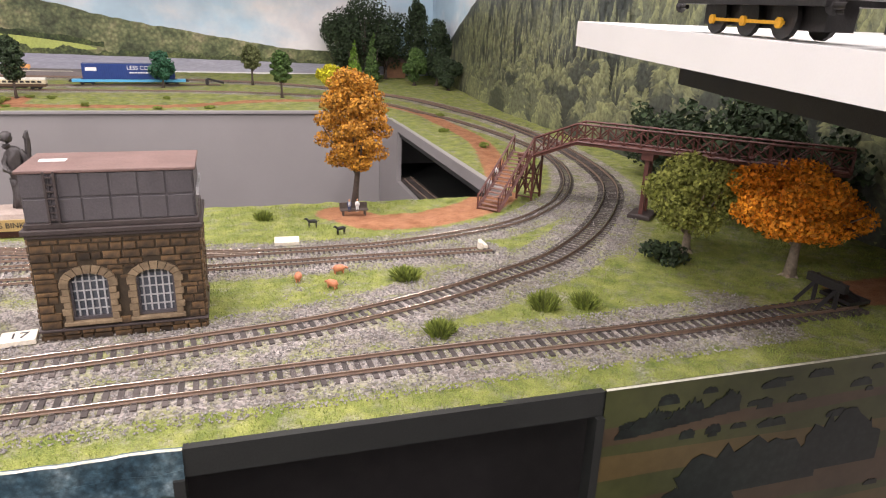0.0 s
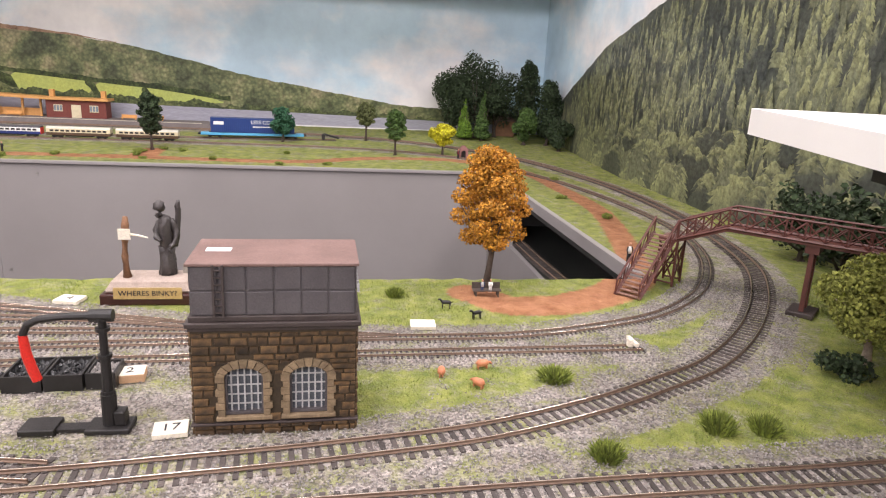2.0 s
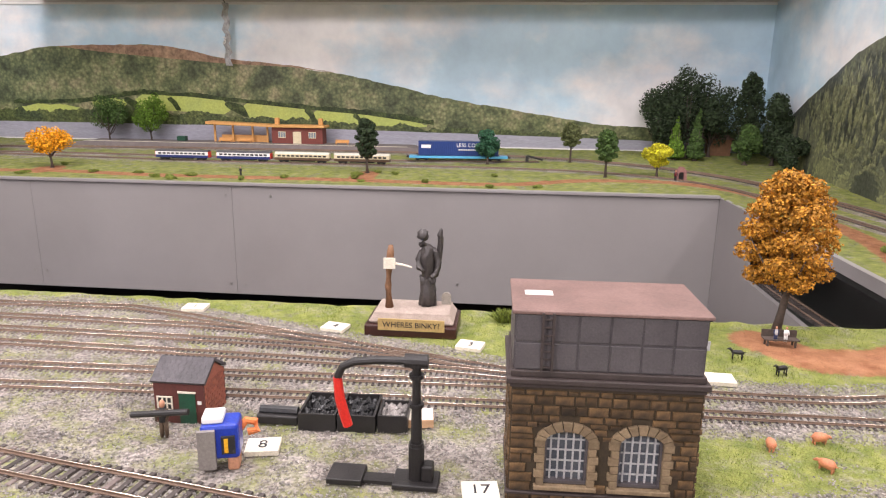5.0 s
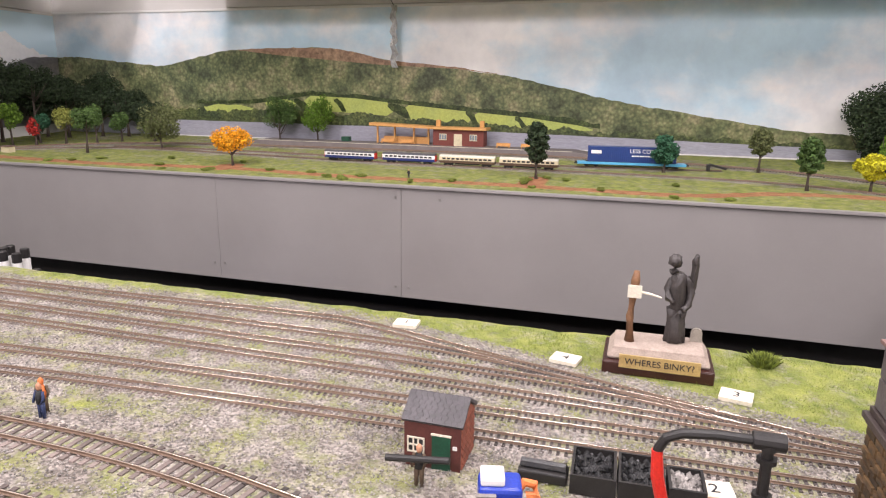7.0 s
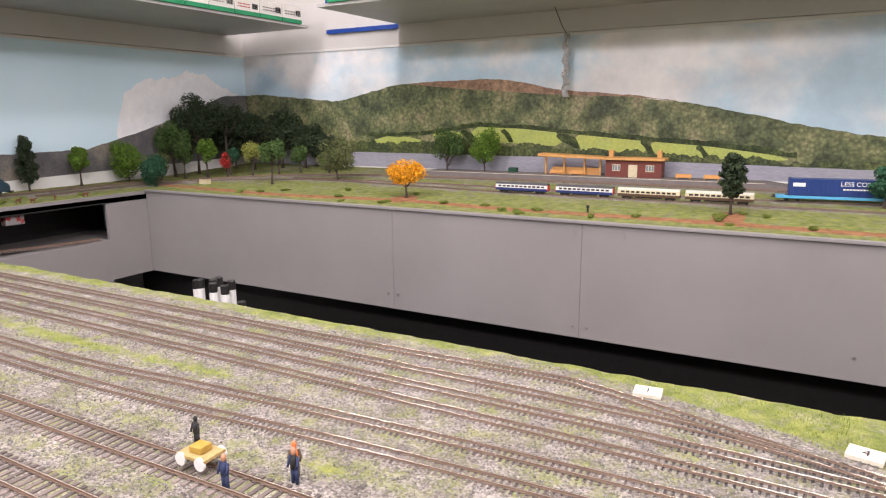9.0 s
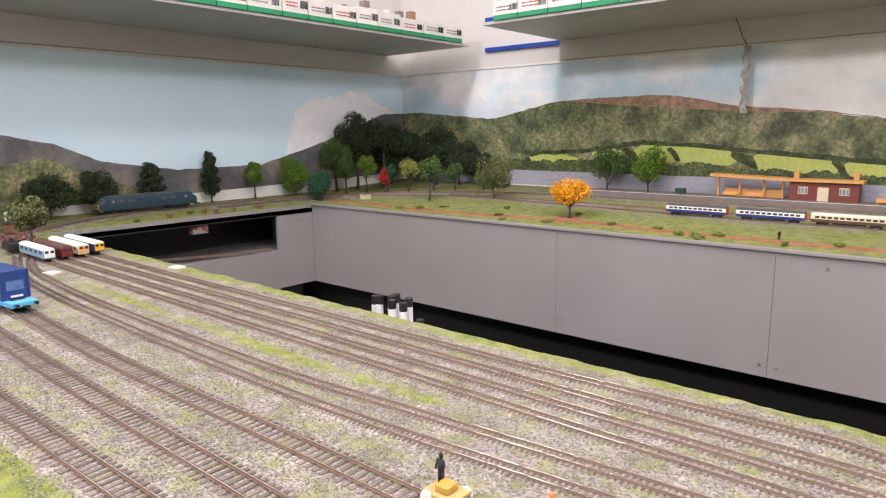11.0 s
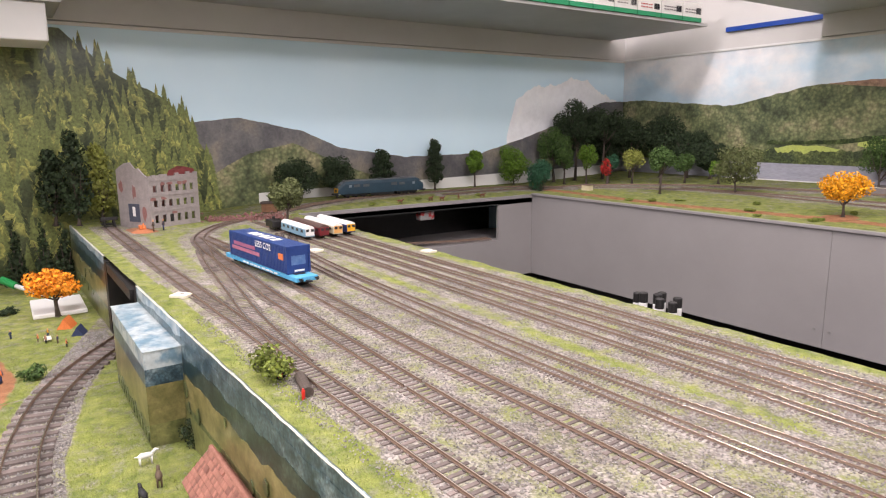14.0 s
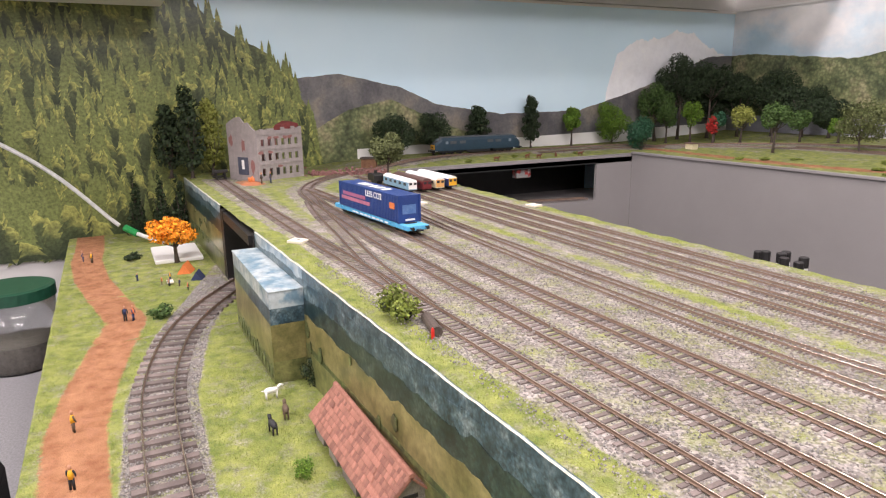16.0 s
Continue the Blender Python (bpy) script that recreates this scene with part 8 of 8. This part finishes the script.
tree(-1.80, 0.118, 0.09, 0.05, 0.035, L_ORANGE, "bright orange autumn tree on the lower shelf", 301, count=3600, size=0.0028, shape="flat", z=LOW)
bush(-1.475, 0.066, 0.018, 0.02, L_MID, "rounded dark green bush beside the lower track", 302, blades=False, z=LOW)
bush(-1.87, 0.045, 0.018, 0.014, L_DARK, "dark low bush on the lower shelf", 303, blades=False, z=LOW)
bush(-1.16, 0.192, 0.012, 0.03, L_DARK, "dark green shrub at the foot of the panel", 304, blades=False, z=LOW)
bush(-0.99, 0.138, 0.009, 0.02, L_BRIGHT, "bright green shrub beside the barn", 305, blades=False, z=LOW)
for x, y, mm, lab, s in ((-1.72, 0.125, ORANGE, "small orange ridge tent on the grass", 1.0), (-1.665, 0.138, D1, "small dark blue tent on the grass", 0.8)):
    bm = bmesh.new()
    prism(bm, [(-0.012 * s, 0), (0.012 * s, 0), (0, 0.018 * s)], -0.016 * s, 0.016 * s)
    o = part("ridge_tent", bm, mm)
    o.matrix_world = pose(x, y, LOW, 0, 0, 70)
    tagged(o, lab, "tent")
ob = thing("buffer_log", pose(-0.948, 0.236, 0.0, 0, 0, -12), "short dark log with red lamp at the track end", "log")
part("log", T([(-0.02, 0, 0.0045), (0.016, 0, 0.0042)], 0.0045, 12), BARK, ob)
part("lamp", T([(0.018, -0.004, 0.0), (0.018, -0.004, 0.007), (0.018, -0.004, 0.009)], [0.0014, 0.0014, 0.0006], 10), RED, ob, "small red lamp")
tagged(part("camp_table", B(-1.665, -1.645, 0.088, 0.098, LOW + 0.003, LOW + 0.0045), CARD), "tiny pale camp table on the grass", "table")

# ---- high white shelf with a maroon shunter ----
ws = thing("white_shelf", Matrix(), "thick white shelf board above the end of the layout", "shelf")
WS0, WS1 = Vector((0.320, 0.471, 0)), Vector((0.262, 0.10, 0))
dv = (WS1 - WS0).normalized()
rt = Vector((-dv.y, dv.x, 0))
bm = bmesh.new()
q = [WS0, WS0 + rt * 0.55, WS0 + rt * 0.55 + dv * 0.75, WS0 + dv * 0.75]
a = [bm.verts.new((p.x, p.y, 0.1735 - 0.033 * (p - WS0).dot(dv))) for p in q]
b = [bm.verts.new((p.x, p.y, 0.193 - 0.033 * (p - WS0).dot(dv))) for p in q]
bm.faces.new(a)
bm.faces.new(b[::-1])
for i in range(4):
    bm.faces.new((a[i], b[i], b[(i + 1) % 4], a[(i + 1) % 4]))
bmesh.ops.recalc_face_normals(bm, faces=bm.faces)
part("board", bm, WHITE, ws)
bm = bmesh.new()
q = [WS0 + rt * 0.07 + dv * 0.05, WS0 + rt * 0.5 + dv * 0.05, WS0 + rt * 0.5 + dv * 0.7, WS0 + rt * 0.07 + dv * 0.7]
a = [bm.verts.new((p.x, p.y, 0.150 - 0.033 * (p - WS0).dot(dv))) for p in q]
b = [bm.verts.new((p.x, p.y, 0.1733 - 0.033 * (p - WS0).dot(dv))) for p in q]
bm.faces.new(a)
bm.faces.new(b[::-1])
for i in range(4):
    bm.faces.new((a[i], b[i], b[(i + 1) % 4], a[(i + 1) % 4]))
bmesh.ops.recalc_face_normals(bm, faces=bm.faces)
part("under_box", bm, BLACK, ws)
lx = -(dv + Vector((0, 0, -0.033))).normalized()
ly = Vector((0, 0, 1)).cross(lx).normalized()
turn = Matrix((lx, ly, lx.cross(ly))).transposed().to_4x4()
on_shelf = lambda s: Matrix.Translation(WS0 + dv * s + rt * 0.021 + Vector((0, 0, 0.1932 - 0.033 * s))) @ turn @ Matrix.Scale(1.15, 4)
sm = on_shelf(0.232)
lo = thing("shunter_locomotive", sm, "maroon shunter with yellow band and black running gear", "locomotive")
part("footplate", B(-0.056, 0.056, -0.016, 0.016, 0.013, 0.0155), BLACK, lo)
part("bonnet", B(-0.014, 0.05, -0.012, 0.012, 0.0155, 0.042, bevel=0.002), MAROON, lo)
part("cab", B(-0.05, -0.014, -0.0155, 0.0155, 0.0155, 0.048, bevel=0.0015), MAROON, lo)
for s in (1, -1):
    part("yellow_band", B(-0.0135, 0.046, s * 0.0121 - 0.0004, s * 0.0121 + 0.0004, 0.0275, 0.0345), YELLOW, lo)
    part("yellow_band", B(-0.0495, -0.0145, s * 0.0156 - 0.0004, s * 0.0156 + 0.0004, 0.0275, 0.0345), YELLOW, lo)
    part("coupling_rod", B(-0.026, 0.03, s * 0.0105 - 0.0006, s * 0.0105 + 0.0006, 0.0058, 0.0072), YELLOW, lo)
    part("cab_window", B(-0.042, -0.024, s * 0.0156 - 0.0004, s * 0.0156 + 0.0005, 0.037, 0.044), GLASS, lo)
    for k in range(4):
        x = 0.0 + k * 0.012
        part("handrail", T([(x, s * 0.0128, 0.017), (x, s * 0.0128, 0.026)], 0.0004, 5), PALEGREY, lo)
    for k in (-1, 1):
        part("buffer", T([(k * 0.056, s * 0.0105, 0.0115), (k * 0.0615, s * 0.0105, 0.0115), (k * 0.0625, s * 0.0105, 0.0115)], [0.0012, 0.0012, 0.003], 10), BLACK, lo)
    for x in (-0.024, 0.002, 0.028):
        part("crank_boss", T([(x, s * 0.0105, 0.0065), (x, s * 0.0118, 0.0065)], 0.0022, 10), YELLOW, lo)
part("lettering_bar", B(0.008, 0.03, 0.0124, 0.0129, 0.0287, 0.0332), INK, lo)
wheels(lo, (-0.024, 0.002, 0.028), 0.0165, 0.0085, 0.0085)
part("gear_block", B(-0.045, 0.045, -0.006, 0.006, 0.004, 0.013), BLACK, lo)
copy_thing(lo, on_shelf(0.232 + 0.146))

# ---- clutter in the well and round the room ----
for i, (x, y, hh) in enumerate(((-0.955, 0.668, 0.023), (-0.94, 0.662, 0.027), (-0.925, 0.674, 0.026), (-0.912, 0.662, 0.024), (-0.898, 0.672, 0.02), (-0.93, 0.69, 0.025), (-0.905, 0.692, 0.022), (-0.862, 0.67, 0.0))):
    ob = thing("paint_bottle", pose(x - 0.137, y + 0.135, -0.088), "small white paint bottle with black cap", "bottle", "paint bottles")
    part("body", T([(0, 0, 0.0), (0, 0, 0.014 + hh), (0, 0, 0.016 + hh)], [0.0062, 0.0062, 0.005], 14), WHITE, ob)
    part("cap", T([(0, 0, 0.016 + hh), (0, 0, 0.029 + hh), (0, 0, 0.030 + hh)], [0.0064, 0.0064, 0.005], 14), BLACK, ob, "shiny black screw cap")
stx(part("bottle_ledge", B(-1.14, -0.96, 0.775, 0.85, -0.098, -0.088), DARKGREY), "narrow ledge below the board edge", "ledge")
stx(part("ledge_bracket", B(-1.07, -1.05, 0.609, 0.78, -0.112, -0.098), DARKGREY), "bracket below the ledge", "ledge")
ob = thing("cardboard_box", pose(-0.56, 1.15, -0.84), "brown cardboard box with address label in the well", "box")
part("body", B(-0.13, 0.13, -0.1, 0.1, 0, 0.54), CARDBOARD, ob)
lb = part("label", B(-0.06, 0.03, -0.102, -0.1, 0.46, 0.525), CARD, ob)
for k in range(4):
    part("print_bar", B(-0.055, 0.02 - 0.012 * (k % 2), -0.1028, -0.1018, 0.468 + k * 0.014, 0.474 + k * 0.014), BARGREY, lb)
ob = thing("storage_crate", pose(-1.0, 1.18, -0.84), "dark blue plastic crate deep in the well", "crate")
part("body", B(-0.1, 0.1, -0.08, 0.08, 0, 0.535, bevel=0.004), NAVY, ob)
part("rim", B(-0.106, 0.106, -0.086, 0.086, 0.51, 0.522), NAVY, ob)
SCREW = mat("screw_head", (0.35, 0.33, 0.32), rough=0.4, metal=0.6)
for x, z in ((-0.664, -0.213), (-0.634, -0.213), (-0.567, -0.019), (-0.664, -0.019), (-0.174, -0.194), (-1.088, -0.2), (-1.116, -0.2), (-1.9, -0.2)):
    tagged(part("screw", T([(x, 1.3712, z), (x, 1.3698, z)], 0.0028, 12), SCREW), "small screw head in the grey panel", "screw", "panel screws")
# hanging clear sleeve before the hill
ob = thing("hanging_sleeve", Matrix(), "crumpled clear plastic strip hanging from the shelf", "plastic strip")
bm = bmesh.new()
prev = None
for k in range(15):
    z = 0.435 - k * 0.0125
    o_ = 0.004 * math.sin(k * 1.9)
    row = [bm.verts.new((-0.905 + o_ + q * 0.009, 1.99 + 0.004 * math.sin(k * 2.3 + q * 2), z)) for q in (-1, -0.4, 0.3, 1)]
    if prev:
        for j in range(3):
            bm.faces.new((prev[j], prev[j + 1], row[j + 1], row[j]))
    prev = row
SLEEVE = mat("crumpled_film", (0.6, 0.6, 0.6), (0.35, 0.35, 0.36), 60, 0.1, bump=0.5, spec=0.8)
part("film", bm, SLEEVE, ob)
words("3", 0.028, WHITE, ob, Matrix.Translation((-0.91, 1.982, 0.33)) @ Matrix.Rotation(radians(90), 4, "X"))
part("cord", T([(-0.92, 1.93, 0.50), (-0.912, 1.97, 0.455), (-0.905, 1.99, 0.435)], 0.0012, 6), DARKGREY, ob)
# cable, cup and board at the end of the lower shelf
ob = thing("white_cable", Matrix(), "white cable with green connector hanging over the shelf", "cable")
cab = [(-2.14, -0.30, 0.17), (-2.12, -0.16, 0.085), (-2.10, -0.07, 0.015), (-2.07, 0.02, -0.08), (-2.05, 0.04, -0.092)]
part("lead", T([tuple(p) for p in spline(cab, 0.02)], 0.0045, 8), CABLE, ob)
part("connector", T([(-2.05, 0.04, -0.092), (-2.03, 0.062, -0.104)], 0.0075, 10), GREENPL, ob, "green plastic connector")
part("lead_end", T([(-2.03, 0.062, -0.104), (-1.98, 0.11, -0.121)], 0.0045, 8), CABLE, ob)
tagged(part("white_tray", B(-1.93, -1.80, 0.08, 0.165, LOW, LOW + 0.008, bevel=0.002), WHITE), "flat white plastic tray under the orange tree", "tray")
tagged(part("white_box", B(-2.125, -1.98, -0.15, 0.165, 0.369, 0.44, bevel=0.003), WHITE), "white cardboard box on the high ledge", "box")
stx(part("high_ledge", B(X_LEFT + 0.001, -1.97, -0.3, 0.19, 0.44, 0.447), METALGREY), "narrow ledge above the conifer print", "ledge")
ob = thing("plastic_tub", pose(-1.88, -0.16, -0.30), "clear plastic tub with green lid", "tub")
bm = bmesh.new()
tube(bm, [(0, 0, 0), (0, 0, 0.13)], [0.06, 0.068], 28)
part("bowl", bm, CLEAR, ob, smooth=True)
part("lid", T([(0, 0, 0.13), (0, 0, 0.15), (0, 0, 0.152)], [0.071, 0.071, 0.064], 28), GREENDOOR, ob, "dark green lid")
part("contents", T([(0, 0, 0.004), (0, 0, 0.05)], [0.054, 0.058], 20), FIELDSTONE, ob)
stx(part("worktop", B(-2.15, -0.9, -0.5, -0.09, -0.32, -0.30), mat("grey_speckled_worktop", (0.3, 0.29, 0.3), (0.18, 0.175, 0.18), 300, 0.6)), "grey speckled worktop beyond the lower shelf", "worktop")
ob = thing("black_tool_case", pose(-1.13, -0.15, -0.30), "black case with orange handle on the worktop", "case")
part("case", B(-0.12, 0.10, -0.08, 0.045, 0, 0.13, bevel=0.01), BLACK, ob)
part("handle", T([(-0.03, 0.05, 0.11), (0.0, 0.062, 0.115), (0.03, 0.05, 0.11)], 0.006, 8), ORANGE, ob)


# ---- loose ballast and grass blades near the camera ----
def scatter_stones(name, n, x0, x1, keep, label, seed, s0=0.0005, s1=0.0011, y0=0.18, y1=0.64, zf=None):
    rng = np.random.default_rng(seed)
    X = rng.uniform(x0, x1, n * 4)
    Y = rng.uniform(y0, y1, n * 4)
    k = keep(X, Y)
    if zf is None:
        k = k & (Y > front_y(X) + 0.006)
    X, Y = X[k][:n], Y[k][:n]
    m_ = len(X)
    Z = (zf or deck_z)(X, Y) + 0.0009
    base = np.array([(1, 0, 0), (-0.6, 0.8, 0), (-0.6, -0.8, 0), (0.1, 0.1, 0.9), (0, 0, -0.6)])
    a = rng.uniform(0, 6.28, m_)
    S = rng.uniform(s0, s1, m_)
    P = base[None] * rng.uniform(0.7, 1.3, (m_, 5, 3)) * S[:, None, None]
    R = np.stack([P[..., 0] * np.cos(a)[:, None] - P[..., 1] * np.sin(a)[:, None], P[..., 0] * np.sin(a)[:, None] + P[..., 1] * np.cos(a)[:, None], P[..., 2]], -1)
    V = (R + np.stack([X, Y, Z], -1)[:, None]).reshape(-1, 3)
    T_ = np.array([(0, 1, 3), (1, 2, 3), (2, 0, 3), (1, 0, 4), (2, 1, 4), (0, 2, 4)])
    F = (T_[None] + 5 * np.arange(m_)[:, None, None]).reshape(-1, 3)
    return tagged(mesh_part(name, V.tolist(), F.tolist(), STONEGRIT), label, "gravel", kind="stuff")


near_bed = lambda x, y: (lambda d: (d < 0.010) & (d > -0.03))(bed_distance(x, y))
scatter_stones("ballast_stones", 42000, -0.35, 0.5, near_bed, "loose grey ballast stones round the near tracks", 1)
scatter_stones("ballast_stones", 36000, -1.2, -0.35, near_bed, "loose grey ballast stones in the yard", 2)
scatter_stones("gravel_stones", 16000, -0.5, 0.4, lambda x, y: (bed_distance(x, y) > 0.008) & (cover(x, y)[0] < 0.5), "fine grey gravel on open ground", 3, 0.0004, 0.0009)


def blades(name, n, x0, x1, y0, y1, keep, zf, label, seed, hmax=0.0028):
    rng = np.random.default_rng(seed)
    X, Y = rng.uniform(x0, x1, n * 3), rng.uniform(y0, y1, n * 3)
    k = keep(X, Y)
    X, Y = X[k][:n], Y[k][:n]
    m_ = len(X)
    a = rng.uniform(0, 6.28, m_)
    h = rng.uniform(0.4, 1.0, m_) * hmax
    w = 0.00022
    Z = zf(X, Y)
    lean = rng.normal(size=(m_, 2)) * 0.45 * h[:, None]
    p = np.stack([X, Y, Z], -1)
    V = np.stack([p + np.stack([np.cos(a) * w, np.sin(a) * w, -0.0005 + 0 * a], -1), p - np.stack([np.cos(a) * w, np.sin(a) * w, 0.0005 + 0 * a], -1), p + np.stack([lean[:, 0], lean[:, 1], h], -1)], 1).reshape(-1, 3)
    F = np.arange(3 * m_).reshape(-1, 3)
    return tagged(mesh_part(name, V.tolist(), F.tolist(), L_STATIC), label, "grass", kind="stuff")


L_STATIC = leaf_mat("static_grass", (0.27, 0.32, 0.055), (0.15, 0.205, 0.035))
grassy = lambda x, y: (cover(x, y)[0] > 0.52) & (cover(x, y)[1] < 0.3) & (y > front_y(x) + 0.001)
blades("grass_blades", 46000, -0.45, 0.6, 0.2, 0.64, grassy, deck_z, "short static grass on the near board", 5)
blades("grass_blades", 26000, -1.4, -0.45, 0.19, 0.64, grassy, deck_z, "short static grass along the yard edge", 6)
blades("grass_blades", 36000, -1.7, -0.7, -0.07, 0.19, lambda x, y: (low_cover(x, y)[0] > 0.5) & (low_cover(x, y)[1] < 0.3) & (y < front_y(x) - 0.01), lambda x, y: np.full(x.shape, LOW), "short static grass on the lower shelf", 7)
scatter_stones("ballast_stones", 16000, -1.66, -0.7, lambda x, y: (low_cover(x, y)[0] < 0.32) & (low_cover(x, y)[1] < 0.2) & (y < front_y(x) - 0.01), "grey ballast stones along the lower track", 8, 0.0006, 0.0014, -0.01, 0.19, lambda x, y: np.full(x.shape, LOW))
